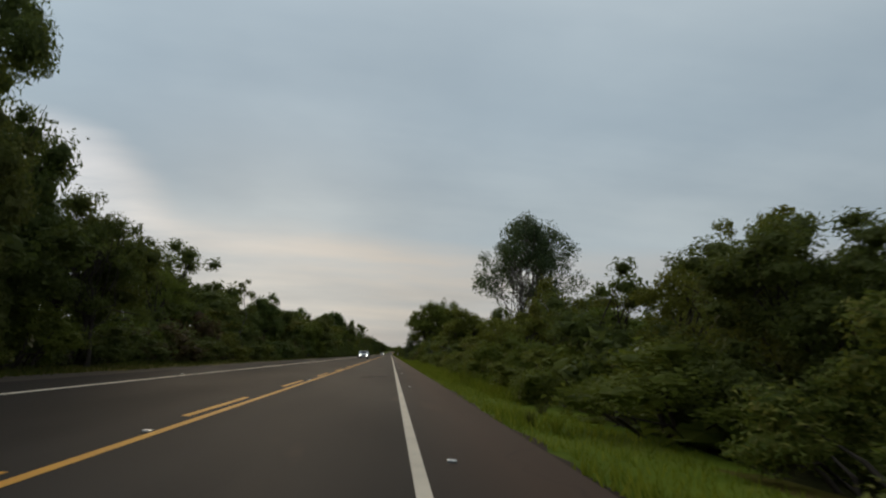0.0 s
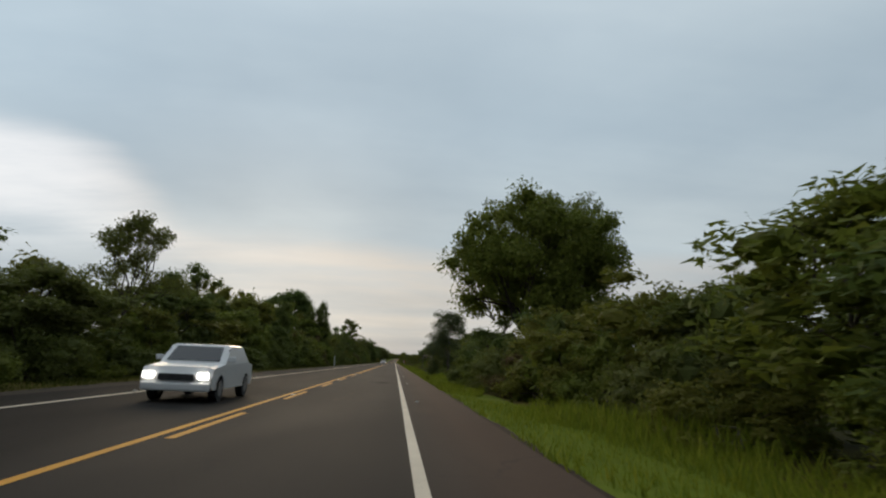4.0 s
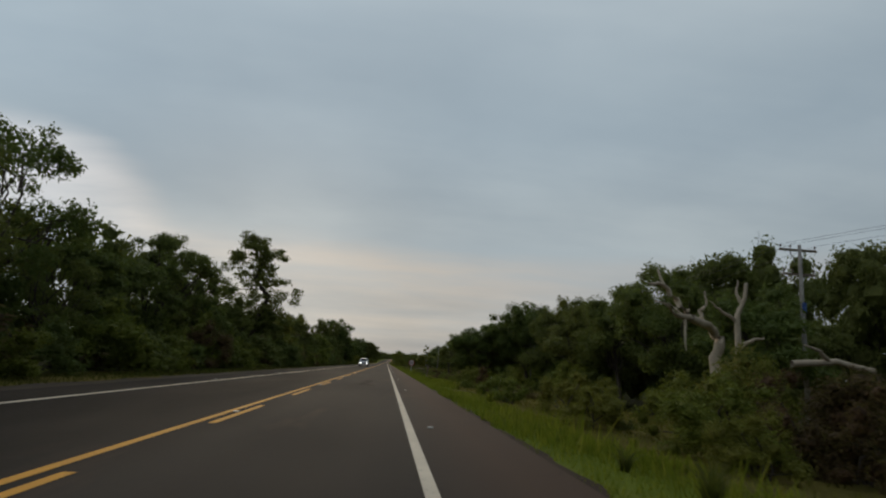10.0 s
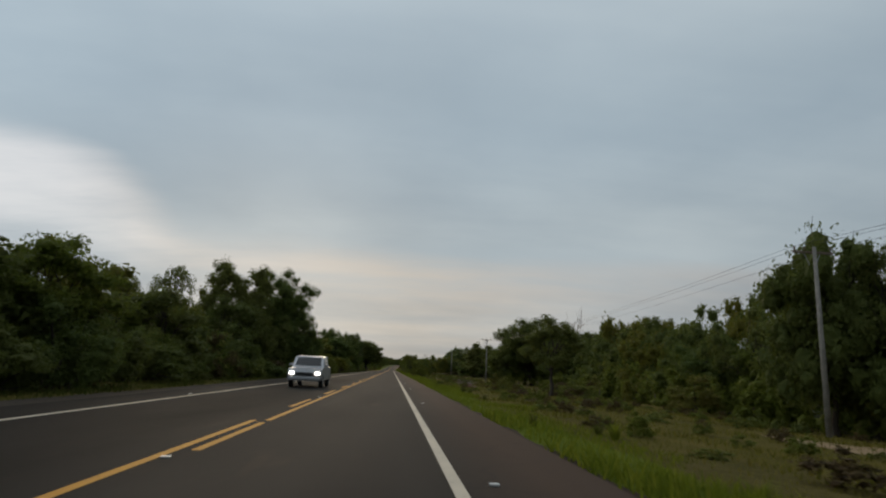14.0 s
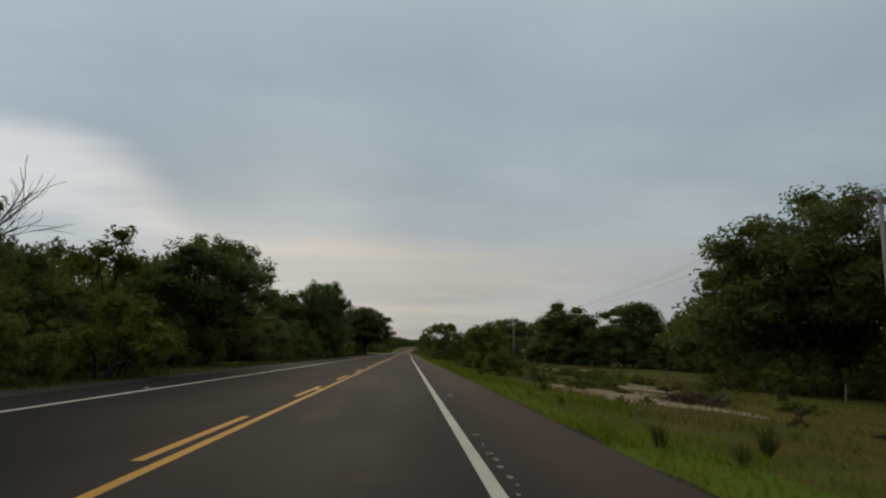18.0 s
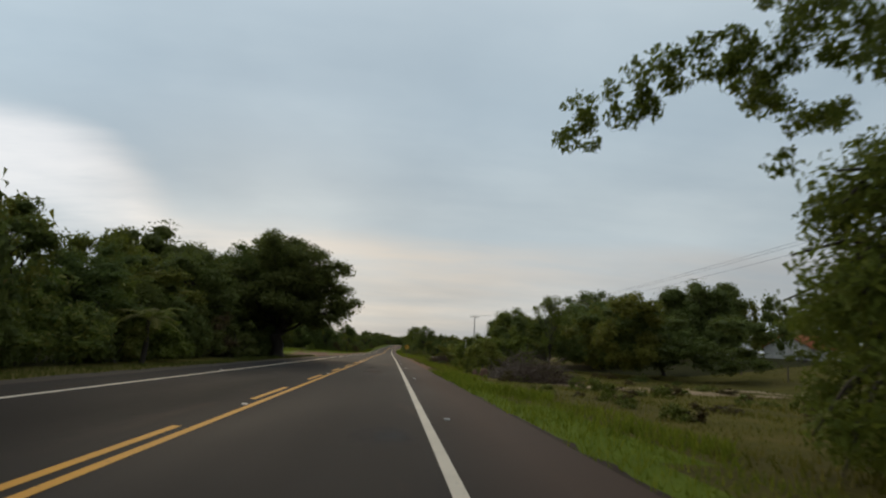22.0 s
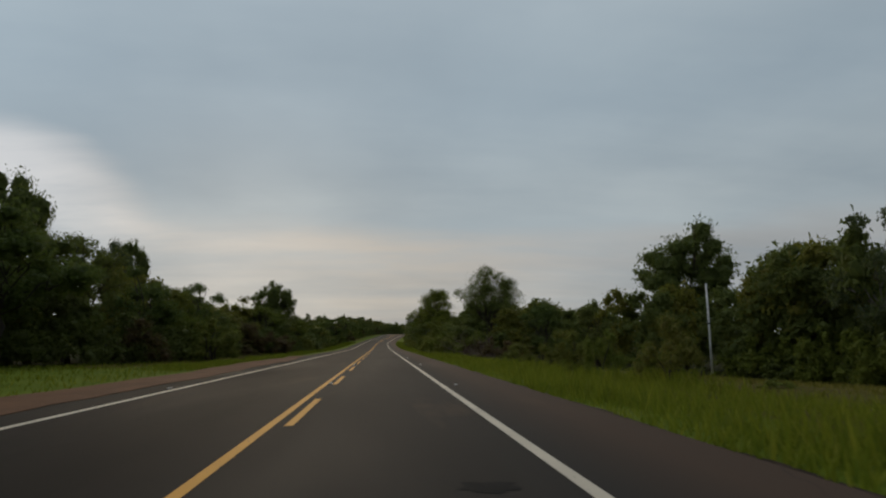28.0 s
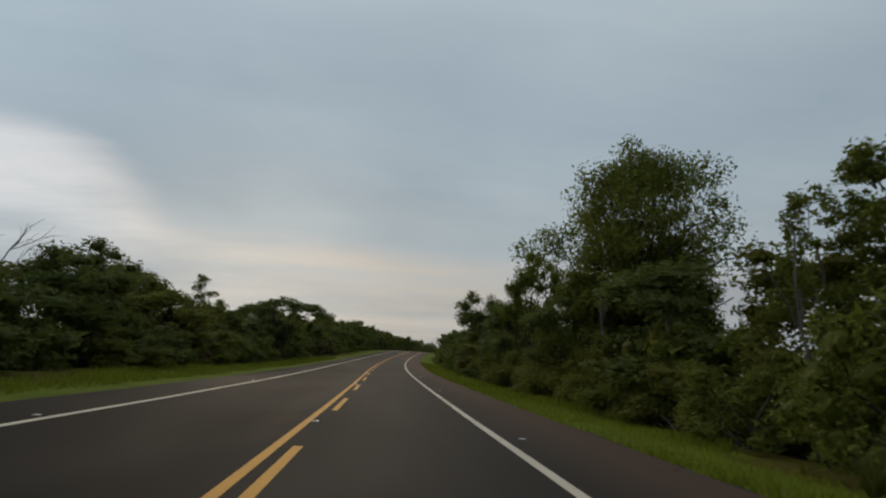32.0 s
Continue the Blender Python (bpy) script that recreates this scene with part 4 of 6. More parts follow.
# ground kept free of growth in front of the houses and on the far paddock
FREE = ((64, 92, 632, 672), (50, 72, 704, 730), (42, 58, 688, 712), (34, 74, 598, 636), (47, 66, 580, 600), (33, 50, 655, 700))


# gaps in the roadside growth
GAPS = ((10.5, 20, 150, 180), (10, 16, 183, 190), (9, 14, 5, 11), (13.5, 19, 627, 637), (10, 13.5, 798, 803), (-21, -14, 533, 542), (19, 36, 266, 303), (-18.5, -12, 200, 214))


def is_free(x, y, places=FREE):
    return any(a < x < b and c < y < d for a, b, c, d in places)



def heap(name, leaf, kind, variant, x, y, high, wide):
    """Adds a plant to a joined mass of growth."""
    if is_free(x, y):
        return
    if (kind, variant) not in PLANT_CACHE:
        PLANT_CACHE[(kind, variant)] = species(kind, 100 + 17 * variant + sum(map(ord, kind)))
    WV, WF, LV, LF = PLANT_CACHE[(kind, variant)]
    a = rng.uniform(0, 6.28)
    if is_free(x, y, GAPS):
        return
    c, s = math.cos(a), math.sin(a)
    R = np.array([[c * wide, -s * wide, 0], [s * wide, c * wide, 0], [0, 0, high]])
    HEAPS.setdefault((name, leaf.name), []).append(LV @ R.T + np.array(spot(x, y)))


def near_leaf(side):
    warm = rng.rand()
    return LEAF_YELLOW if warm < (0.07 if side < 0 else 0.09) else LEAF_DRY if warm < (0.18 if side < 0 else 0.12) else LEAF_MID if warm < (0.42 if side < 0 else 0.8) else LEAF_DARK


y, bushes = -6.0, 0
while y < 1150:
    for side, edge in ((-1, EDGE_L), (1, EDGE_R)):
        e = abs(float(np.interp(y, *edge)))
        tall = float(np.interp(y, *(TALL_L if side < 0 else TALL_R)))
        px, py = side * (e + rng.uniform(0.1, 1.2)), y + rng.uniform(-1.2, 1.2)
        h, w = rng.uniform(1.7, 3.4) * tall, rng.uniform(3.6, 5.2)
        if e < 12.5 and y < 905 and bushes < 290 and (side > 0 or rng.rand() < 0.62):
            bush(px, py, h, w, rng.randint(5), near_leaf(side), group="bushes along the wood")
            bushes += 1
        else:
            heap("undergrowth", near_leaf(side), "scrub" if e < 26 and y < 905 else "bush_far", rng.randint(4), px, py, h, w)
        # lower growth that fills the gaps at the foot of the wood
        heap("undergrowth", near_leaf(side), "scrub" if 12.5 < e < 26 else "bush_far", rng.randint(4), side * (e + rng.uniform(1.8, 3.4)), y + rng.uniform(-1.5, 1.5), rng.uniform(2.2, 4.4) * tall, rng.uniform(4.0, 5.6))
    y += 4.2
y, trees = -10.0, 0
while y < 1160:
    for side, edge in ((-1, EDGE_L), (1, EDGE_R)):
        e = abs(float(np.interp(y, *edge)))
        tall = float(np.interp(y, *(TALL_L if side < 0 else TALL_R)))
        for row, (off, h0, h1) in enumerate(((3.2, 4.0, 6.6), (7.5, 5.6, 8.4), (15.0, 6.8, 9.6))):
            h, px, py = rng.uniform(h0, h1) * tall, side * (e + off + rng.uniform(-1.6, 1.6)), y + rng.uniform(-2.8, 2.8)
            w = rng.uniform(4.6, 7.6)
            if row == 2 and e < 14 and rng.rand() < 0.5:
                continue
            if row < 2 and y < 905 and e < 30 and trees < 250 and rng.rand() < (0.68 if row == 0 else 0.2) and not is_free(px, py):
                one = tree(("grove", "grove", "grove", "broad", "open", "feather")[rng.randint(6)], px, py, h * 1.08, w, rng.randint(3), LEAF_PICK[rng.randint(9)], group="trees of the roadside wood")
                trees += 1
                if is_free(px, py, GAPS):
                    for o in (*one.children, one):
                        bpy.data.objects.remove(o)
            else:
                heap("background_wood", LEAF_PICK[rng.randint(9)], "grove" if row <= (side > 0) and e < 14 and y < 905 else "far", rng.randint(4), px, py, h, w)
    y += 6.4
# taller woods set back from the road on the right
for ya, yb, xa, xb, num, h0, h1 in ((705, 776, 40, 56, 34, 10.5, 13.5), (168, 190, 19, 31, 14, 5.0, 6.2), (777, 860, 24, 52, 44, 8.0, 11), (605, 650, 22, 33, 14, 5.8, 7.4), (585, 730, 74, 104, 34, 9, 13), (395, 500, 38, 60, 30, 10, 14), (230, 345, 24, 38, 34, 9, 12)):
    for k in range(num):
        heap("background_wood", LEAF_PICK[rng.randint(9)], "grove" if ya in (230, 168, 605) else "far", rng.randint(4), rng.uniform(xa, xb), rng.uniform(ya, yb), rng.uniform(h0, h1), rng.uniform(6, 9))
# weeds and low scrub scattered over the fields
for k in range(300):
    py = rng.uniform(203, 735)
    px = rng.uniform(8.2, min(24.0, float(np.interp(py, *EDGE_R)) - 1.0))
    heap("undergrowth", (LEAF_MID, LEAF_YELLOW, LEAF_DARK, LEAF_DRY, LEAF_MID)[rng.randint(5)], "bush_far", rng.randint(4), px, py, rng.uniform(0.25, 0.75), rng.uniform(0.6, 1.5))
# woods that close the distance
for k in range(130):
    px = rng.uniform(-260, 330)
    py = 1010 + rng.uniform(0, 90) + 0.02 * abs(px)
    if abs(px) > 9:
        heap("background_wood", LEAF_DARK, "far", rng.randint(4), px, py, rng.uniform(6, 9), rng.uniform(8, 12))
for k in range(110):
    side = -1 if k % 2 else 1
    py = rng.uniform(0, 1000)
    px = side * (abs(float(np.interp(py, *(EDGE_L if side < 0 else EDGE_R)))) + rng.uniform(22, 60))
    heap("background_wood", LEAF_DARK, "far", rng.randint(4), px, py, rng.uniform(7, 10), rng.uniform(7, 11))
# rough weeds of the fields, and the rusty scrub at the foot of the trees behind them
rs_w = np.random.RandomState(58)
for k in range(340):
    py = rs_w.uniform(300, 600)
    px = rs_w.uniform(9.0, min(26.0, float(np.interp(py, *EDGE_R)) - 2.0))
    heap("undergrowth", (LEAF_DRY, LEAF_YELLOW, LEAF_MID, LEAF_DRY)[rs_w.randint(4)], "bush_far", rs_w.randint(4), px, py, rs_w.uniform(0.2, 0.6), rs_w.uniform(0.5, 1.3))
for k in range(44):
    py = rs_w.uniform(425, 505)
    px = float(np.interp(py, *EDGE_R)) - rs_w.uniform(2.0, 7.0)
    heap("undergrowth", (LEAF_DRY, LEAF_YELLOW)[rs_w.randint(2)], "scrub", rs_w.randint(4), px, py, rs_w.uniform(0.9, 1.9), rs_w.uniform(2.4, 4.2))
for (name, lname), chunks in HEAPS.items():
    V = np.concatenate(chunks)
    ob = new(name, mesh(name, V, np.arange(len(V)).reshape(-1, 3), bpy.data.materials[lname]))
    tagged(ob, {"undergrowth": "tangled shrubs at the foot of the roadside wood", "background_wood": "mass of dark green trees behind the road's edge"}[name], name.split("_")[-1], kind="stuff")


# ---- grass ----
def blades(name, n, x0, x1, y0, y1, high, wide, mat, label, where=None, seed=5, clump=0.0):
    """Blades of grass strewn over a stretch of ground, all in one mesh."""
    rs = np.random.RandomState(seed)
    x, y = rs.uniform(x0, x1, n), rs.uniform(y0, y1, n)
    if where is not None:
        keep = where(x, y)
        x, y = x[keep], y[keep]
    n = len(x)
    big = 0.6 + 0.8 * rs.rand(n) + clump * np.maximum(0, np.sin(x * 1.1 + y * 0.37) * np.sin(y * 0.23 + 0.7) + rs.normal(size=n) * 0.2)
    h = high * big
    a = rs.uniform(0, 6.28, n)
    lean = rs.normal(size=(n, 2)) * 0.35 * h[:, None]
    z = land(x, y)
    wx, wy = np.cos(a) * wide * big, np.sin(a) * wide * big
    gxx = x + bend(y)
    V = np.empty((n, 3, 3))
    V[:, 0] = np.stack([gxx - wx, y - wy, z - 0.02], 1)
    V[:, 1] = np.stack([gxx + wx, y + wy, z - 0.02], 1)
    V[:, 2] = np.stack([gxx + lean[:, 0], y + lean[:, 1], z + h], 1)
    ob = new(name, mesh(name, V.reshape(-1, 3), np.arange(3 * n).reshape(n, 3), mat))
    return tagged(ob, label, "grass", kind="stuff")


def verge_right(x, y):
    soil = ((y > 598) & (y < 684) & (x < 6.5)) | ((y > 640) & (y < 668) & (x < 7.4))
    ragged = 5.45 + 0.16 * np.sin(y * 0.9) + 0.12 * np.sin(y * 2.3 + 1)
    return (x > ragged) & ~soil & (x < np.interp(y, *EDGE_R) + 0.6)


def verge_left(x, y):
    return (x > np.interp(y, *EDGE_L) - 0.5) & ~((y > 625) & (y < 775) & (x > -7.2)) & ~((y > 640) & (y < 690) & (x > -12.5 + 2 * np.sin(y * 0.4)))


NARROW = ((-60, 16, 27, 118, 126, 149, 155, 195, 206, 300, 320, 640, 690, 1250), (7.6, 7.6, 9.2, 9.2, 7.2, 7.2, 9.2, 9.2, 8.4, 8.2, 8.0, 8.0, 9.2, 9.2))


def strip_right(x, y):
    """The green strip; its inner edge wanders."""
    wander = 0.5 * np.sin(y * 0.19) + 0.4 * np.sin(y * 0.53 + 2) + 0.3 * np.sin(y * 1.3)
    return verge_right(x, y) & (x < np.interp(y, *NARROW) + wander)


def field(x, y):
    return (x < np.interp(y, *EDGE_R) + 1) & (x > np.interp(y, *NARROW) - 0.6)


blades("verge_grass", 420000, 5.4, 10.2, -5, 905, 0.105, 0.011, GRASS, "bright green grass along the pavement's edge", strip_right, 5, 1.7)
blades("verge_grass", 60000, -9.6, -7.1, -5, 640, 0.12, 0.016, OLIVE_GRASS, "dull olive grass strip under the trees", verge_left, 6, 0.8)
blades("verge_grass", 40000, -10.5, -7.1, 740, 905, 0.14, 0.016, GRASS, "green grass strip on the far verge", verge_left, 16, 0.8)
blades("field_grass", 260000, 6.8, 26, 150, 770, 0.08, 0.014, DRY_GRASS, "rough olive field grass", lambda x, y: field(x, y) & (np.sin(x * 0.5 + y * 0.21) + np.sin(y * 0.13 - x * 0.3) > -1.1), 7, 1.2)
blades("field_grass", 110000, 6.8, 48, 200, 770, 0.09, 0.02, FIELD_GRASS, "dull green grass and weeds of the field", lambda x, y: field(x, y) & (np.sin(x * 0.4 - y * 0.17) + np.sin(y * 0.29 + x * 0.2) > -0.9), 17, 1.4)
blades("field_grass", 40000, -36, -7.2, 638, 760, 0.13, 0.022, GRASS, "short green grass of the clearing", verge_left, 8, 0.5)
blades("verge_grass", 26000, 6.0, 11.5, 598, 700, 0.09, 0.013, DRY_GRASS, "rough grass behind the bare red soil", lambda x, y: np.sin(x * 1.3 + y * 0.4) + np.sin(y * 0.21 - x) > -0.6, 18, 1.2)
blades("tall_grass", 16000, 7.0, 9.6, 20, 75, 0.36, 0.012, GRASS, "tall green grass in front of the bushes", None, 9, 0.9)
blades("tall_grass", 9000, 7.4, 10.0, 100, 165, 0.36, 0.014, GRASS, "tall green grass in front of the bushes", lambda x, y: (y < 120) | (y > 152), 10, 0.9)
blades("tall_grass", 5000, 6.6, 8.2, 206, 300, 0.34, 0.014, GRASS, "tall green grass in front of the bushes", lambda x, y: np.sin(y * 0.45) + np.sin(y * 0.17 + 1) > 0.4, 12, 1.0)
blades("tall_grass", 26000, 6.3, 11.0, 690, 768, 0.30, 0.014, GRASS, "tall green grass in front of the bushes", None, 13, 1.0)


def tuft_mesh(seed, n=46):
    """A clump of long arching blades, one metre high before it is scaled."""
    rs = np.random.RandomState(seed)
    V, F = [], []
    for k in range(n):
        a, out, h = rs.uniform(0, 6.28), rs.uniform(0.15, 0.75), rs.uniform(0.55, 1.0)
        c, s = math.cos(a), math.sin(a)
        w = rs.uniform(0.012, 0.022)
        b = len(V)
        for f, wd in ((0.0, 1.0), (0.55, 0.8), (1.0, 0.0)):
            r, z = 0.06 + out * f * f, h * (1.25 * f - 0.35 * f * f)
            V += [(c * r - s * w * wd, s * r + c * w * wd, z), (c * r + s * w * wd, s * r - c * w * wd, z)]
        F += [(b, b + 1, b + 3, b + 2), (b + 2, b + 3, b + 4)]
    return mesh("grass_tuft", V, F, GRASS if seed % 2 else OLIVE_GRASS)


TUFTS = [tuft_mesh(k) for k in range(6)]
rs_t = np.random.RandomState(77)
for k in range(190):
    ty = rs_t.uniform(2, 900)
    tx = min(float(np.interp(ty, *NARROW)), 9.0) + rs_t.uniform(-1.6, 0.5)
    if 597 < ty < 690:
        tx = rs_t.uniform(7.5, 10.5)
    ob = new("grass_tuft", TUFTS[rs_t.randint(6)])
    big = rs_t.uniform(0.3, 0.75)
    ob.location, ob.rotation_euler, ob.scale = spot(tx, ty) - Vector((0, 0, 0.03)), (0, 0, rs_t.uniform(0, 6.28)), (big * 1.2, big * 1.2, big)
    tagged(ob, "tuft of long arching grass on the verge", "grass tuft", "grass tufts along the verge")


def bare_patch(x, y, rx, ry, mat, label, seed):
    """A ragged patch of bare soil that follows the ground."""
    rs = np.random.RandomState(seed)
    V, F, n = [tuple(spot(x, y) + Vector((0, 0, 0.03)))], [], 28
    ph = rs.uniform(0, 6.28, 4)
    for ring in (0.5, 0.85, 1.0):
        for k in range(n):
            a = 2 * math.pi * k / n
            r = ring * (1 + 0.22 * math.sin(3 * a + ph[0]) + 0.14 * math.sin(5 * a + ph[1]) + 0.1 * math.sin(9 * a + ph[2]))
            p = spot(x + rx * r * math.cos(a), y + ry * r * math.sin(a))
            V.append((p.x, p.y, p.z + (0.035 if ring < 1 else -0.03)))
    for k in range(n):
        q = (k + 1) % n
        F.append((0, 1 + k, 1 + q))
        for g in (0, 1):
            F.append((1 + g * n + k, 1 + (g + 1) * n + k, 1 + (g + 1) * n + q, 1 + g * n + q))
    return tagged(new("bare_patch", mesh("bare_patch", V, F, mat, smooth=True)), label, "bare soil", kind="structure")


for i, (x, y, rx, ry, mat) in enumerate([(15, 345, 3.2, 4.0, SAND), (14, 330, 2.6, 2.2, SAND), (16, 312, 2.4, 3.0, SAND), (21, 372, 5, 3.5, SAND), (12.5, 480, 3.2, 6.5, SAND), (16, 490, 3.4, 4.5, SAND),
                                         (15, 455, 4, 4, SAND), (24, 560, 3.6, 3.0, SAND), (23, 536, 4.5, 3.5, SAND), (18, 590, 6.5, 2.0, SAND), (26, 594, 7, 2.0, SAND), (-9.5, 655, 3.2, 9, RED_SOIL), (-11.5, 672, 4.2, 8, RED_SOIL), (-8.5, 684, 2.2, 9, RED_SOIL), (-9, 645, 2.6, 7, RED_SOIL), (20, 661, 9.5, 4.5, SAND), (30, 668, 8, 4.0, SAND),
                                         (12.5, 657, 5.0, 3.0, RED_SOIL), (12.4, 647.5, 2.8, 2.4, RED_SOIL), (9.5, 658, 3.0, 2.4, RED_SOIL), (12, 757, 2.6, 3, SAND), (19, 760, 4, 3, SAND), (13, 690, 3.0, 4.0, RED_SOIL), (22, 258, 5, 2.4, SAND), (14, 160, 3, 2, SAND)]):
    bare_patch(x, y, rx, ry, mat, "pale sandy bare soil in the rough grass" if mat is SAND else "bare red soil beside the pavement", 40 + i)


# ---- dead trees, brush ----
def branching(rs, p, d, length, radius, depth, out, spread=0.6):
    n = 3
    pts = [Vector(p)]
    for i in range(n):
        d = (d + Vector(rs.normal(size=3)) * 0.14 + Vector((0, 0, 0.05))).normalized()
        pts.append(pts[-1] + d * length / n)
    out.append((pts, [radius * (1 - 0.4 * i / n) for i in range(n + 1)]))
    if depth:
        for k in range(rs.randint(3, 5)):
            q = pts[rs.randint(1, n + 1)]
            nd = (d + Vector(rs.normal(size=3)) * spread).normalized()
            branching(rs, q, nd, length * rs.uniform(0.55, 0.8), radius * 0.55, depth - 1, out, spread)


def bare_tree(x, y, high, seed, mat=DEAD_WOOD, spread=0.6, label="leafless dead tree with pale branching limbs", lean=(0, 0, 1), depth=4, stem=0.013):
    rs = np.random.RandomState(seed)
    out = []
    branching(rs, (0, 0, -0.2), Vector(lean).normalized(), 0.42, stem, depth, out, spread)
    k = high / max(0.3, np.percentile(tubes(out, 3)[0][:, 2], 99.9))
    base = new("bare_tree")
    base.location = spot(x, y)
    tv, tf = tubes(out[:1], 8)
    part("trunk", mesh("trunk", tv * k, tf, mat, smooth=True), base)
    bv, bf = tubes(out[1:], 5)
    part("crown", mesh("crown", bv * k, bf, mat, smooth=True), base)
    return tagged(base, label, "dead tree")


bare_tree(25.6, 179, 10.6, 3, DEAD_WOOD)
bare_tree(43.5, 487.5, 18.6, 5, DEAD_WOOD, 0.45, "tall leafless tree with a fine twiggy crown")
bare_tree(-29.0, 494, 15.0, 8, DEAD_WOOD, 0.45, "tall leafless tree with a fine twiggy crown")
bare_tree(44, 590, 9, 9, DEAD_WOOD, 0.5, "leafless twiggy tree behind the bushes")
bare_tree(-21, 845, 7.6, 12, DEAD_WOOD, 0.5, "leafless tree over the roadside bushes")
bare_tree(12.3, 769, 4.0, 14, GREY_TWIG, 0.9, "bleached dead tree tangled in brush", (-0.3, -0.4, 1), 4, 0.008)
bare_tree(14.5, 781, 4.4, 15, BROWN_TWIG, 0.9, "bleached dead tree tangled in brush", (-0.5, 0.2, 1), 4, 0.008)
bare_tree(9.6, 103, 4.5, 16, PALE_BARK, 0.35, "thin leafless sapling among the bushes", (0.1, 0, 1), 2)


def snag(x, y, limbs, label):
    """A broken dead tree: its stem first, then its bare limbs, each a bent tapering way."""
    rs = np.random.RandomState(61)
    base = new("dead_tree")
    base.location = spot(x, y)
    for i, (r1, r2, way) in enumerate(limbs):
        pts = []
        for a, b in zip(way, way[1:]):
            for k in range(3):
                pts.append(Vector(a).lerp(Vector(b), k / 3) + Vector(rs.normal(size=3)) * r1 * 0.22)
        pts.append(Vector(way[-1]))
        m = len(pts) - 1
        part("limb" if i else "trunk", mesh("limb", *tubes([(pts, [r1 + (r2 - r1) * k / m for k in range(m + 1)])], 8), BLEACHED, smooth=True), base)
    return tagged(base, label, "dead tree")


snag(13.8, 270.2, [(0.20, 0.13, [(0.2, 0.2, -0.3), (-0.1, 0, 2.8), (0.0, 0, 3.45), (-0.4, -0.3, 3.75), (-1.45, -1.0, 3.95)]),
                   (0.11, 0.03, [(-1.45, -1.0, 3.95), (-2.2, -1.6, 3.95), (-2.9, -2.2, 4.2)]), (0.12, 0.035, [(-1.45, -1.0, 3.95), (-1.9, -1.0, 4.5), (-2.5, -1.3, 4.9), (-3.0, -1.5, 4.85)]),
                   (0.06, 0.02, [(-2.4, -1.2, 4.85), (-2.5, -1.0, 5.4)]), (0.08, 0.025, [(-0.8, -0.6, 3.85), (-0.9, -0.5, 4.25), (-0.65, -0.5, 4.45), (-0.65, -0.4, 4.9)]),
                   (0.04, 0.012, [(-1.9, -1.4, 3.95), (-2.2, -1.2, 4.3), (-2.8, -1.4, 4.35)]), (0.05, 0.015, [(-1.8, -1.3, 3.9), (-1.9, -1.5, 3.3), (-1.85, -1.5, 2.9)])],
     "broken dead tree with bare bleached limbs bent sideways")
snag(14.9, 270.8, [(0.13, 0.06, [(0.0, 0, -0.3), (-0.1, 0, 2.0), (-0.1, 0, 4.1), (0.1, 0, 4.8), (0.3, 0, 5.5)]), (0.07, 0.02, [(0.1, 0, 4.8), (0.0, 0.1, 5.2), (0.05, 0.1, 5.6)]), (0.07, 0.02, [(-0.15, 0, 4.2), (-0.8, -0.2, 4.5), (-1.2, -0.3, 4.75)]),
                   (0.09, 0.03, [(-0.1, 0, 3.2), (0.4, 0, 3.55), (0.95, 0.1, 3.65)])], "bleached dead stem with a forked tip among the bushes")
snag(13.4, 265.2, [(0.085, 0.045, [(-0.5, 0.1, 2.5), (0.6, 0, 2.6), (1.5, 0, 2.45), (2.3, 0.2, 1.6), (2.6, 0.2, -0.1)]), (0.06, 0.02, [(0.4, 0, 2.6), (0.0, -0.2, 2.85), (-0.4, -0.2, 2.95)])], "fallen bleached trunk lodged in the rusty bushes")


def pale_trunk(x, y, high, r, lean, seed):
    """A bare pale stem at the wood's edge."""
    rs = np.random.RandomState(seed)
    pts, rad = limb(rs, (0, 0, -0.2), (lean, 0, high), r * 0.7, r * 0.35, 0.035, 6)
    b = [(pts, rad)] + [limb(rs, pts[4], pts[6] + Vector(rs.normal(size=3)) * 0.8, r * 0.4, 0.02, 0.1, 3) for _ in range(3)]
    base = new("young_tree")
    base.location = spot(x, y)
    part("trunk", mesh("trunk", *tubes(b[:1], 7), PALE_BARK, smooth=True), base)
    for o in b[1:]:
        part("branch", mesh("branch", *tubes([o], 5), PALE_BARK, smooth=True), base)
    return tagged(base, "slim pale bare tree at the wood's edge", "tree")


for i, (x, y, h, r, ln) in enumerate([(21.5, 312, 4.6, 0.12, 0.3), (22, 331, 5.8, 0.13, 0.5), (10.5, 838, 4.8, 0.11, -0.2), (10.2, 832, 4.4, 0.10, 0.3), (11.0, 826, 3.8, 0.08, -0.2), (9.8, 70, 3.2, 0.07, -0.2),
                                      (10.4, 145.5, 5.0, 0.20, 1.2), (16.5, 342, 4.6, 0.2, 1.0), (9.4, 866, 4.0, 0.08, 0.2), (12.4, 222, 3.4, 0.07, -0.3), (9.9, 244.5, 3.5, 0.12, 0.05)]):
    pale_trunk(x, y, h, r, ln, 60 + i)


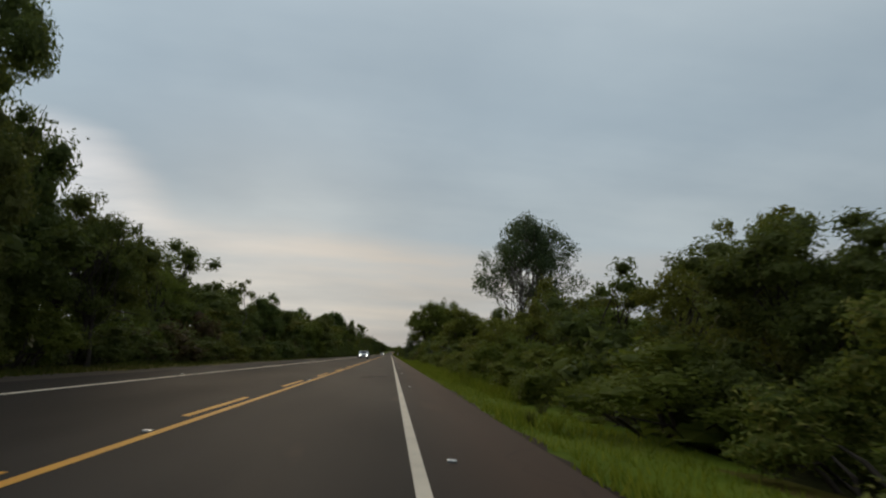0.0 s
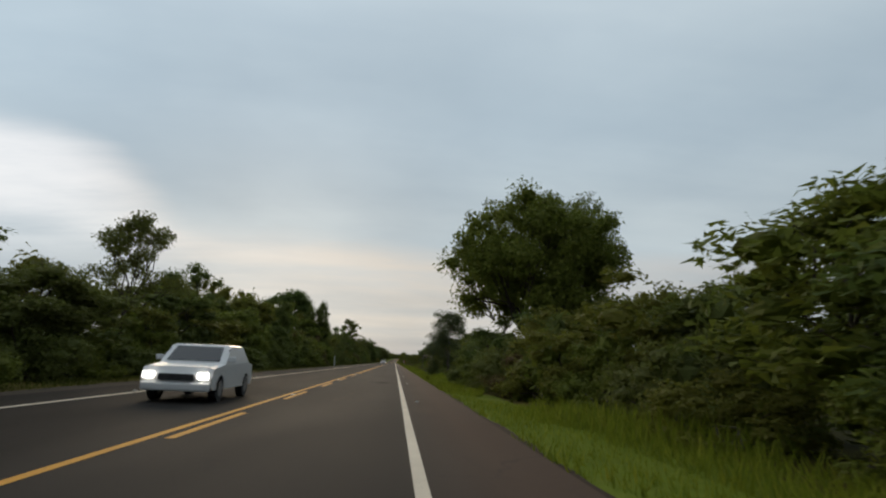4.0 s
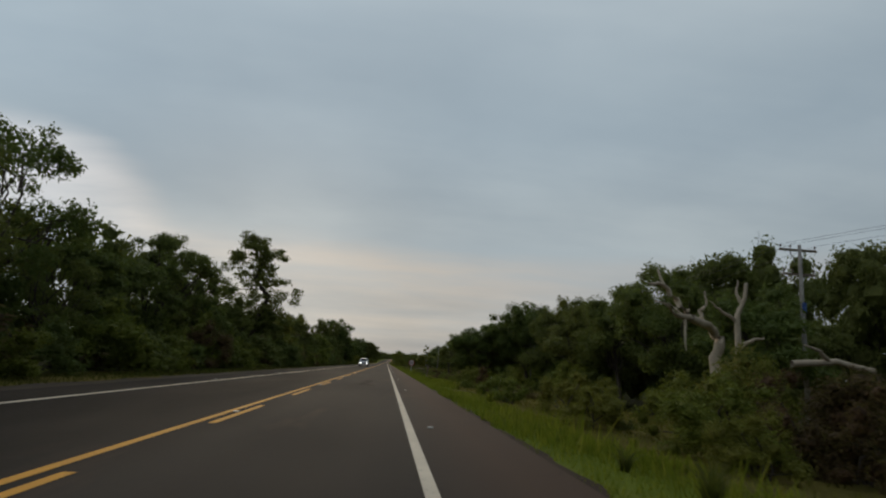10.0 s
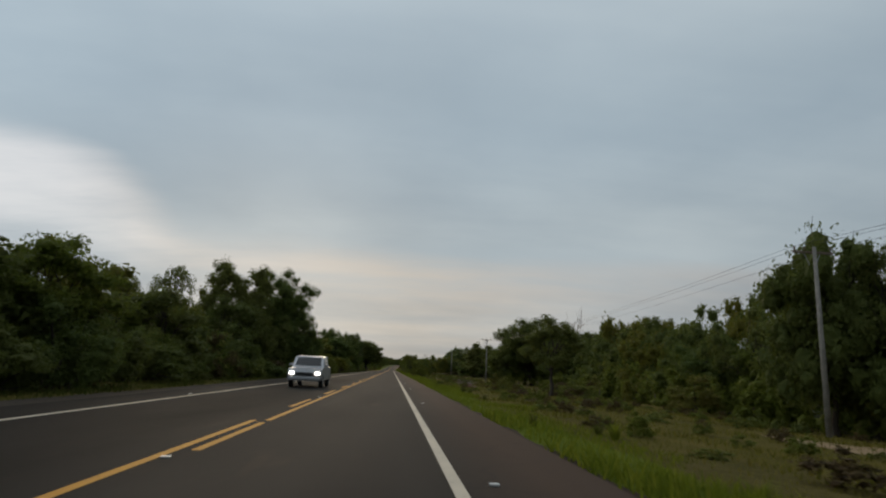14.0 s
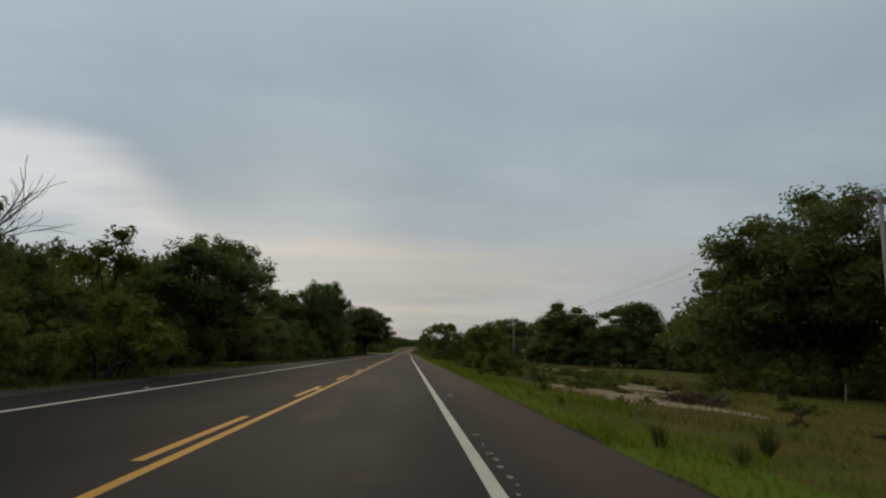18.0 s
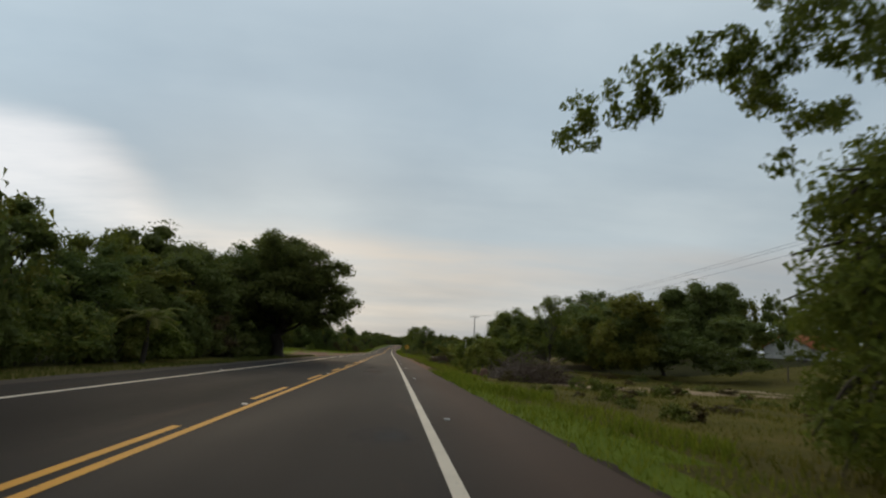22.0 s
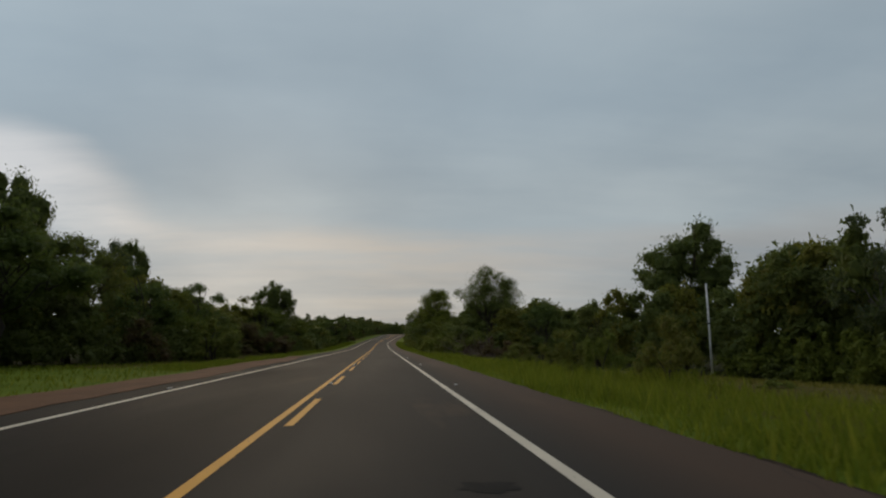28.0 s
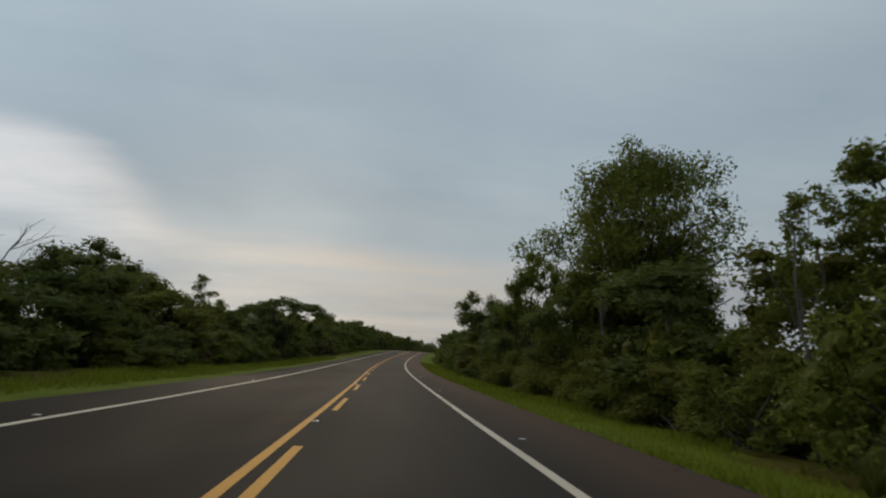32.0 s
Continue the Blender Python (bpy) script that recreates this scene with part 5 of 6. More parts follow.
def brush_pile(x, y, rx, ry, high, n, mat, seed, label):
    """A heap of cut branches."""
    rs = np.random.RandomState(seed)
    base = new("brush_pile")
    base.location = spot(x, y)
    for name, k, thick, ln in (("bough", max(6, n // 16), 0.036, 1.5), ("twig_tangle", int(n * 1.3), 0.014, 0.9)):
        out = []
        for _ in range(k):
            a, r = rs.uniform(0, 6.28), math.sqrt(rs.rand())
            p = Vector((rx * r * math.cos(a), ry * r * math.sin(a), high * (1 - r * r) * rs.uniform(0.1, 1.0)))
            d = Vector((rs.normal(), rs.normal(), rs.normal() * 0.35)).normalized()
            q = p + d * ln * rs.uniform(0.5, 1.3)
            q.z = max(0.02, q.z)
            m = p.lerp(q, 0.5) + Vector(rs.normal(size=3)) * 0.14 * ln
            m.z = max(0.03, m.z)
            out.append(([p, m, q], [thick * rs.uniform(0.6, 1.3), thick * 0.8, thick * 0.3]))
        if name == "bough":
            for o in out:
                part("bough", mesh("bough", *tubes([o], 6), mat, smooth=True), base)
        else:
            part("twig_tangle", mesh("twig_tangle", *tubes(out, 4), mat, smooth=True), base)
    return tagged(base, label, "brush pile")


PILE = "heap of cut dry branches beside the verge"
brush_pile(9.5, 513.5, 1.2, 3.4, 0.55, 420, BROWN_TWIG, 1, PILE)
brush_pile(10.1, 520.5, 1.3, 3.6, 0.65, 420, BROWN_TWIG, 2, PILE)
brush_pile(10.9, 528, 1.4, 3.8, 0.9, 380, BROWN_TWIG, 3, PILE)
brush_pile(11.2, 592.5, 2.5, 3.2, 1.8, 620, GREY_TWIG, 4, "big heap of bleached dry branches and roots")
brush_pile(11.6, 599, 1.8, 2.2, 1.1, 280, GREY_TWIG, 5, PILE)
brush_pile(11.4, 590, 1.6, 2.2, 1.2, 200, BROWN_TWIG, 6, PILE)
brush_pile(10.6, 633, 2.6, 4.4, 1.4, 820, BROWN_TWIG, 7, PILE)
brush_pile(11.6, 766, 2.2, 3.2, 1.5, 420, GREY_TWIG, 8, "big heap of bleached dry branches and roots")
brush_pile(12.2, 777, 2.0, 4.0, 2.2, 700, BROWN_TWIG, 9, "big heap of bleached dry branches and roots")
brush_pile(14.0, 478, 1.4, 1.6, 0.5, 120, BROWN_TWIG, 11, PILE)
brush_pile(13.4, 438, 1.6, 1.6, 0.4, 110, DEAD_WOOD, 12, PILE)
brush_pile(12.4, 360, 1.2, 2.0, 0.5, 110, BROWN_TWIG, 13, PILE)
brush_pile(16.0, 412, 1.8, 2.0, 0.6, 140, BROWN_TWIG, 14, PILE)


# shrubs that stand alone in the open
for x, y, h, w, leaf in [(10.6, 247, 2.3, 2.4, LEAF_MID), (13.2, 256, 1.7, 2.0, LEAF_MID), (12.6, 262, 2.0, 2.6, LEAF_DRY), (9.8, 262, 1.2, 1.9, LEAF_MID), (11.6, 228, 2.0, 3.0, LEAF_MID), (10.2, 236, 1.5, 1.1, LEAF_MID),
                         (9.6, 288, 1.3, 2.2, LEAF_MID), (10.8, 300, 1.9, 1.2, LEAF_DRY), (12, 302, 1.3, 1.4, LEAF_DARK), (8.9, 298, 0.7, 1.4, LEAF_MID), (11.8, 318, 1.7, 2.4, LEAF_YELLOW), (13.4, 322, 1.6, 2.2, LEAF_MID),
                         (11.4, 314, 1.2, 1.6, LEAF_MID), (14.6, 330, 1.9, 2.6, LEAF_MID), (-9.4, 466, 3.4, 4.6, LEAF_YELLOW), (-9.6, 473, 3.0, 4.2, LEAF_YELLOW), (-10.4, 456, 3.0, 4.4, LEAF_YELLOW), (9.4, 505, 3.0, 3.8, LEAF_MID),
                         (10.6, 510, 2.6, 3.6, LEAF_MID), (9.2, 496, 2.2, 3.0, LEAF_MID), (7.2, 551.8, 2.1, 2.2, LEAF_YELLOW), (11.2, 646.4, 0.6, 1.5, LEAF_DRY), (12.6, 645.8, 0.8, 1.4, LEAF_MID), (13.6, 647.2, 0.7, 1.8, LEAF_DRY), (10.4, 648.6, 0.5, 1.2, LEAF_DRY), (9.7, 646.6, 0.5, 1.0, LEAF_MID), (14.4, 649.6, 0.7, 1.5, LEAF_MID), (9.6, 553.5, 2.4, 3.4, LEAF_MID),
                         (9.3, 541, 1.9, 0.8, LEAF_OLIVE), (7.9, 538.3, 1.15, 0.9, LEAF_OLIVE), (8.6, 536.8, 0.9, 1.0, LEAF_MID), (10.6, 563, 2.2, 3.2, LEAF_MID), (12.5, 560, 2.4, 3.6, LEAF_MID), (14, 563, 3.0, 4.4, LEAF_DARK), (36, 580, 6.0, 9.0, LEAF_DARK), (31, 583, 4.6, 8.0, LEAF_DARK), (41, 584, 6.0, 9.0, LEAF_DARK), (45, 572, 5.5, 9.0, LEAF_DARK), (49, 568, 5.0, 8.0, LEAF_MID), (11, 607, 2.6, 3.6, LEAF_MID), (10.2, 613, 2.8, 3.8, LEAF_MID), (12.4, 617, 3.2, 4.2, LEAF_MID),
                         (9.4, 603, 2.0, 2.8, LEAF_MID), (-11, 782, 2.6, 4.0, LEAF_DRY), (-10.6, 788, 2.2, 3.4, LEAF_DRY), (-12, 760, 3.4, 4.6, LEAF_YELLOW), (9.9, 181, 1.7, 1.6, LEAF_YELLOW), (8.1, 34.2, 2.0, 1.4, LEAF_OLIVE), (8.4, 33.6, 0.9, 1.1, LEAF_MID), (9.3, 32.6, 1.3, 1.2, LEAF_YELLOW), (7.9, 41.5, 0.8, 1.3, LEAF_MID), (8.6, 44.5, 1.2, 1.7, LEAF_MID), (8.0, 51, 1.1, 1.4, LEAF_YELLOW), (8.8, 54.5, 1.4, 1.8, LEAF_MID), (8.2, 60.2, 1.0, 1.5, LEAF_MID), (8.9, 64.5, 1.5, 1.9, LEAF_YELLOW), (8.3, 70.5, 1.1, 1.7, LEAF_MID), (8.7, 76.5, 1.3, 1.6, LEAF_MID), (8.1, 27.4, 0.8, 1.2, LEAF_YELLOW), (8.5, 20.6, 1.0, 1.4, LEAF_MID),
                         (10.7, 728.5, 2.3, 2.2, LEAF_YELLOW), (11.6, 765, 1.7, 2.6, LEAF_DRY), (13.6, 763, 1.9, 3.0, LEAF_YELLOW), (14.4, 767, 2.0, 3.0, LEAF_DRY), (13.5, 264, 2.4, 3.0, LEAF_DRY), (14.8, 262, 2.6, 3.4, LEAF_DRY), (12, 745, 2.4, 2.2, LEAF_YELLOW), (14, 748, 2.6, 3.0, LEAF_YELLOW), (10.6, 734, 1.9, 1.9, LEAF_MID), (12.6, 800, 2.6, 2.8, LEAF_DRY), (13.2, 776, 2.6, 3.4, LEAF_DRY), (12.4, 782.5, 2.4, 3.0, LEAF_DRY), (14.2, 770.5, 2.2, 3.0, LEAF_DRY), (-16, 700, 1.8, 3.0, LEAF_MID),
                         (22, 655, 2.6, 4.0, LEAF_MID), (27, 668, 2.8, 4.4, LEAF_MID), (34, 690, 3.0, 4.0, LEAF_MID), (20, 690, 2.0, 3.2, LEAF_MID), (18, 700, 2.0, 3.4, LEAF_MID), (15, 706, 1.6, 2.8, LEAF_MID),
                         (27, 400, 3.0, 5.0, LEAF_YELLOW), (31, 420, 3.0, 5.0, LEAF_MID), (33, 440, 3.2, 5.4, LEAF_YELLOW), (36, 470, 3.4, 6.0, LEAF_MID), (20, 445, 1.6, 2.6, LEAF_YELLOW), (17, 432, 1.0, 1.8, LEAF_MID),
                         (51, 596, 2.2, 5.0, LEAF_MID), (55, 594, 1.9, 5.0, LEAF_YELLOW), (59, 596, 2.2, 4.6, LEAF_MID), (37, 575, 4.6, 8.0, LEAF_DARK), (41, 577, 4.0, 7.0, LEAF_DARK), (33, 577, 3.6, 6.0, LEAF_MID), (46, 560, 3.4, 6.0, LEAF_YELLOW),
                         (49, 621, 1.4, 3.4, LEAF_MID), (56, 620, 1.8, 3.6, LEAF_MID), (43, 626, 2.2, 4.4, LEAF_DARK), (41, 688, 1.8, 4.6, LEAF_MID), (46.5, 687, 1.6, 3.6, LEAF_DARK), (37, 686, 2.2, 4.0, LEAF_MID), (50, 690, 1.6, 4.4, LEAF_DARK),
                         (9.4, 238.5, 0.9, 1.7, LEAF_DRY), (8.9, 241, 0.7, 1.3, LEAF_MID), (33, 500, 3.4, 7.0, LEAF_MID), (39, 498, 3.6, 7.0, LEAF_YELLOW), (29, 503, 2.4, 5.0, LEAF_YELLOW), (43, 500, 4.2, 7.0, LEAF_DARK), (10.5, 264, 1.9, 3.0, LEAF_MID), (11.6, 268, 2.0, 3.0, LEAF_MID), (9.4, 270, 1.3, 2.4, LEAF_MID), (12.8, 265, 2.3, 2.8, LEAF_DRY), (12.5, 267.2, 2.9, 3.0, LEAF_YELLOW), (13.6, 267.6, 2.7, 2.6, LEAF_MID), (10.6, 276, 1.7, 2.8, LEAF_MID), (9.2, 281, 1.2, 2.2, LEAF_MID), (13, 279, 1.8, 3.0, LEAF_MID),
                         (-13, 622, 3.4, 5.0, LEAF_DARK), (-12.6, 628, 3.0, 4.6, LEAF_DARK), (-15.5, 635, 4.0, 6.0, LEAF_DARK), (-12, 616, 3.2, 5.0, LEAF_DARK), (-10.6, 609, 3.0, 4.6, LEAF_DARK)]:
    bush(x, y, h, w, rng.randint(5), leaf, label={"yellow_green_leaves": "yellow-green shrub in the rough grass", "rusty_dry_leaves": "rusty brown half-dry shrub", "green_leaves": "low green shrub in the rough grass"}.get(leaf.name, "low dark green shrub"))


# ---- palms ----
def palm(x, y, high, span, seed, label, lift=0.0):
    rs = np.random.RandomState(seed)
    base = new("palm")
    base.location = spot(x, y)
    pts, rad = limb(rs, (0, 0, -0.2), (rs.uniform(-.2, .2), rs.uniform(-.2, .2), high), 0.16, 0.11, 0.06, 6)
    part("trunk", mesh("trunk", *tubes([(pts, rad)], 8), BARK, smooth=True), base)
    for k in range(13):
        a = 2.4 * k + rs.uniform(-.3, .3)
        up = rs.uniform(0.1, 1.2) + lift
        spine, d = [Vector(pts[-1])], Vector((math.cos(a), math.sin(a), up)).normalized()
        for i in range(9):
            spine.append(spine[-1] + d * span / 9)
            d = (d + Vector((0, 0, -0.17))).normalized()
        V, F = tube(spine, [0.025 - 0.0022 * i for i in range(10)], 4)
        V, F = list(V), list(F)
        for i in range(2, 40):
            t = i / 40 * 9
            j = min(8, int(t))
            p = spine[j].lerp(spine[j + 1], t - j)
            dd = (spine[j + 1] - spine[j]).normalized()
            sd = dd.cross(Vector((0, 0, 1))).normalized()
            ln = span * 0.26 * math.sin(math.pi * (0.12 + 0.8 * i / 40))
            for s in (-1, 1):
                tip = p + (sd * s + dd * 0.55 + Vector((0, 0, -0.35))).normalized() * ln
                n = len(V)
                V += [tuple(p - dd * 0.02), tuple(p + dd * 0.03), tuple(tip)]
                F.append((n, n + 1, n + 2))
        part("frond", mesh("frond", V, F, LEAF_YELLOW), base)
    return tagged(base, label, "palm")


palm(9.7, 626.2, 0.4, 2.9, 1, "young palm with arching grey-green fronds in the thicket", 1.6)
palm(10.6, 623.4, 0.3, 2.2, 2, "young palm with arching grey-green fronds in the thicket", 1.2)
palm(11.8, 628.5, 0.8, 2.5, 3, "young palm with arching grey-green fronds in the thicket", 1.4)
palm(13.2, 160.5, 2.2, 2.2, 4, "small palm beside the grassy opening")
palm(13.0, 171, 1.2, 1.9, 5, "small palm beside the grassy opening")
palm(-10.5, 590, 2.4, 2.2, 6, "palm at the foot of the dark wood")


# ---- poles and wires ----
def utility_pole(x, y, top, base_z, arm=True, two=False, turn=0.0, label="grey concrete utility pole with a crossarm and insulators"):
    """A concrete pole with crossarm, braces and pin insulators."""
    h = top - base_z
    base = new("utility_pole")
    base.location, base.rotation_euler = (x, y, base_z), (0, 0, radians(turn))
    part("shaft", bm_mesh("shaft", rod(0.145, 0.085, h + 0.4, 10, Matrix.Translation((0, 0, -0.4))), CONCRETE, smooth=True), base)
    for lvl, w in ([(h - 0.25, 2.0)] if arm else []) + ([(h - 1.5, 1.7)] if two else []):
        part("crossarm", bm_mesh("crossarm", box(w, 0.10, 0.12, (0, 0.12, lvl), 0.015), WOOD), base, "weathered timber crossarm")
        for s in (-1, 1):
            ang = math.atan2(0.5, w * 0.28) * s
            part("brace", bm_mesh("brace", box(0.04, 0.02, 0.72, (s * w * 0.15, 0.19, lvl - 0.28), 0.004, Matrix.Rotation(ang * 0.55, 4, "Y")), GALV), base)
        for q in (-0.46, -0.2, 0.46):
            pin = joined(rod(0.012, 0.012, 0.16, 8, Matrix.Translation((q * w, 0.12, lvl + 0.05))), rod(0.055, 0.04, 0.06, 10, Matrix.Translation((q * w, 0.12, lvl + 0.15))), rod(0.035, 0.025, 0.06, 10, Matrix.Translation((q * w, 0.12, lvl + 0.21))))
            part("insulator", bm_mesh("insulator", pin, CERAMIC, smooth=True), base)
    return tagged(base, label, "utility pole", "poles of the power line")


POLES = [(36, 181, 8.2, -1.4), (23.4, 279.3, 8.3, -1.5), (22.5, 379, 7.8, -0.9), (21.9, 477, 8.2, -0.8), (24.3, 577, 7.9, -0.4), (20.0, 682, 9.3, 0.55)]
for i, (x, y, t, b) in enumerate(POLES):
    utility_pole(x, y, t, b, True, i in (0, 1), 0)


def thin_pole(x, y, top, r):
    """A whitewashed pole with a small cap and a band."""
    base = new("marker_pole")
    base.location = spot(x, y) - Vector((0, 0, 0.3))
    h = top - base.location.z
    part("shaft", bm_mesh("shaft", rod(r, r * 0.75, h, 10), POST_WHITE, smooth=True), base)
    part("cap", bm_mesh("cap", rod(r * 0.85, r * 0.4, 0.06, 10, Matrix.Translation((0, 0, h))), GALV, smooth=True), base)
    part("band", bm_mesh("band", rod(r * 1.06, r * 1.04, 0.18, 10, Matrix.Translation((0, 0, h * 0.58))), DARK_METAL, smooth=True), base, "dark metal band")
    return tagged(base, "thin whitewashed pole standing in the grass", "pole")


thin_pole(24.5, 732, 5.5, 0.075)
thin_pole(36.9, 772, 7.4, 0.13)
plate = bpy.data.objects["utility_pole.001"]
part("plate", bm_mesh("plate", box(0.22, 0.03, 0.5, (0, -0.14, 6.6), 0.01), plain("blue_sheet", (0.02, 0.06, 0.22), (0.04, 0.10, 0.32), 5.0, 0.5)), plate, "blue metal plate")


def wire(a, b, sag):
    a, b = Vector(a), Vector(b)
    pts = [a.lerp(b, i / 14) - Vector((0, 0, sag * 4 * (i / 14) * (1 - i / 14))) for i in range(15)]
    return tagged(new("overhead_wire", mesh("overhead_wire", *tubes([(pts, [0.008] * 15)], 4), WIRE, smooth=True)), "thin dark overhead wire slung between the poles", "wire", "wires of the power line")


for (x0, y0, t0, _), (x1, y1, t1, _) in zip(POLES, POLES[1:]):
    for off in (-0.92, -0.4, 0.92):
        wire((x0 + off, y0 + 0.12, t0 + 0.02), (x1 + off, y1 + 0.12, t1 + 0.02), 1.3)

lamp_pole = new("street_lamp")
lamp_pole.location = (-27, 703, 0.55)
part("shaft", bm_mesh("shaft", rod(0.14, 0.09, 9.3, 10, Matrix.Translation((0, 0, -0.3))), CONCRETE, smooth=True), lamp_pole)
part("arm", mesh("arm", *tubes([([(0, 0, 8.7), (0.4, 0, 8.95), (0.9, 0, 9.0)], [0.03] * 3)], 8), GALV, smooth=True), lamp_pole)
part("lamp_head", bm_mesh("lamp_head", box(0.5, 0.2, 0.12, (1.05, 0, 8.98), 0.03), DARK_METAL), lamp_pole)
part("transformer_box", bm_mesh("transformer_box", joined(box(0.4, 0.35, 0.7, (0.28, 0, 6.9), 0.05), box(0.46, 0.4, 0.06, (0.28, 0, 7.27), 0.02)), GALV), lamp_pole)
tagged(lamp_pole, "concrete street lamp standing in the clearing", "street lamp")


# ---- road signs and markers ----
def flat_shape(points, depth=0.004):
    """A flat outline in x and z, made solid."""
    n = len(points)
    V = [(x, 0, z) for x, z in points] + [(x, depth, z) for x, z in points]
    F = [tuple(range(n)), tuple(range(2 * n - 1, n - 1, -1))] + [(i, n + i, n + (i + 1) % n, (i + 1) % n) for i in range(n)]
    return V, F


def disc(r, y, n=40, depth=0.004):
    V, F = flat_shape([(r * math.cos(2 * math.pi * k / n), r * math.sin(2 * math.pi * k / n)) for k in range(n)], depth)
    return [(x, yy + y, z) for x, yy, z in V], F


CAR_BACK = [(-0.15, -0.07), (-0.15, 0.0), (-0.125, 0.015), (-0.10, 0.085), (0.10, 0.085), (0.125, 0.015), (0.15, 0.0), (0.15, -0.07), (0.125, -0.07), (0.125, -0.105), (0.085, -0.105), (0.085, -0.07),
            (-0.085, -0.07), (-0.085, -0.105), (-0.125, -0.105), (-0.125, -0.07)]
CAR_PANE = [(-0.085, 0.02), (-0.072, 0.07), (0.072, 0.07), (0.085, 0.02)]


def no_overtaking_sign(x, y):
    base = new("road_sign")
    base.location, base.rotation_euler = spot(x, y), (0, 0, radians(-4))
    part("post", bm_mesh("post", box(0.085, 0.06, 1.75, (0, 0.06, 0.775), 0.008), POST_WHITE), base, "white painted post")
    zc = Matrix.Translation((0, 0, 1.45 + 0.05))
    plate = part("plate", mesh("plate", *disc(0.47, 0.0, depth=0.012), SIGN_RED), base, "round plate with a red rim", zc)
    part("face", mesh("face", *disc(0.375, -0.005), SIGN_WHITE), plate, "white face")
    for s, mat in ((-1, SIGN_BLACK), (1, SIGN_BLACK)):
        V, F = flat_shape(CAR_BACK, 0.003)
        part("car_symbol", mesh("car_symbol", [(vx + s * 0.17, vy - 0.009, vz) for vx, vy, vz in V], F, mat), plate, "black car symbol")
        V, F = flat_shape(CAR_PANE, 0.003)
        part("car_window", mesh("car_window", [(vx + s * 0.17, vy - 0.013, vz) for vx, vy, vz in V], F, SIGN_WHITE), plate)
    c, s = math.cos(radians(-45)), math.sin(radians(-45))
    bar = [(-0.39, -0.036), (0.39, -0.036), (0.39, 0.036), (-0.39, 0.036)]
    V, F = flat_shape([(a * c - b * s, a * s + b * c) for a, b in bar], 0.003)
    part("bar", mesh("bar", [(vx, vy - 0.017, vz) for vx, vy, vz in V], F, SIGN_RED), plate, "red slanting bar")
    return tagged(base, "round red and white no-overtaking sign on a post", "road sign")


no_overtaking_sign(7.05, 350.5)


def curve_sign(x, y):
    base = new("road_sign")
    base.location, base.rotation_euler = spot(x, y), (0, 0, radians(-3))
    part("post", bm_mesh("post", box(0.085, 0.06, 2.2, (0, 0.06, 1.0), 0.008), WOOD), base)
    d = 0.56
    zc = Matrix.Translation((0, 0, 2.12))
    V, F = flat_shape([(-d, 0), (0, -d), (d, 0), (0, d)], 0.012)
    plate = part("plate", mesh("plate", V, F, SIGN_YELLOW), base, "yellow diamond plate", zc)
    for k in range(4):
        a, b = Vector((d * 0.93, 0)), Vector((0, d * 0.93))
        q = Matrix.Rotation(k * math.pi / 2, 2)
        a, b = q @ a, q @ b
        u = (a * 0.965, b * 0.965)
        V, F = flat_shape([tuple(a), tuple(b), tuple(u[1]), tuple(u[0])], 0.003)
        part("border", mesh("border", [(vx, vy - 0.006, vz) for vx, vy, vz in V], F, SIGN_BLACK), plate)
    arrow = [(-0.14, -0.24), (-0.06, -0.24), (-0.06, 0.0), (-0.03, 0.05), (0.06, 0.08), (0.06, 0.01), (0.20, 0.12), (0.06, 0.23), (0.06, 0.16), (-0.07, 0.12), (-0.14, 0.02)]
    V, F = flat_shape(arrow, 0.003)
    part("arrow", mesh("arrow", [(vx, vy - 0.006, vz) for vx, vy, vz in V], F, SIGN_BLACK), plate, "black bent arrow")
    return tagged(base, "yellow diamond warning sign with a black bent arrow", "road sign")


curve_sign(6.3, 689.5)


def marker_post(x, y, h, w=0.11, mat=POST_WHITE, label="thin white marker post on the grass verge", lean=0.0):
    base = new("marker_post")
    base.location, base.rotation_euler = spot(x, y), (0, radians(lean), 0)
    part("shaft", bm_mesh("shaft", box(w, w, h + 0.2, (0, 0, h / 2 - 0.1), 0.015), mat), base)
    part("cap", bm_mesh("cap", box(w * 1.1, w * 1.1, 0.05, (0, 0, h + 0.01), 0.02), mat), base)
    return tagged(base, label, "post")


marker_post(-7.2, 207.2, 1.75, 0.12)
marker_post(-11.0, 905, 1.2, 0.12)
marker_post(10.6, 800, 1.4, 0.08, CONCRETE, "weathered concrete post half hidden in bushes")
marker_post(8.0, 326, 1.45, 0.14, WOOD, "stub of a dead tree trunk on the verge", 6)
for i in range(26):
    fx, fy = 30 - 0.02 * i, 380 + i * 8.5
    if 565 > fy > 375:
        marker_post(fx, fy, 1.2, 0.1, WOOD, "weathered wooden fence post in the field", rng.uniform(-6, 6))
for i in range(9):
    marker_post(37, 585 + i * 7, 1.3, 0.1, WOOD, "weathered wooden fence post in the field", rng.uniform(-6, 6))
for i in range(7):
    marker_post(-31, 645 + i * 10, 1.2, 0.1, WOOD, "weathered wooden fence post by the clearing", rng.uniform(-6, 6))
for x, y in ((19.5, 338), (20.5, 352), (13.5, 330)):
    marker_post(x, y, 0.9, 0.09, POST_WHITE, "short white stake in the field")


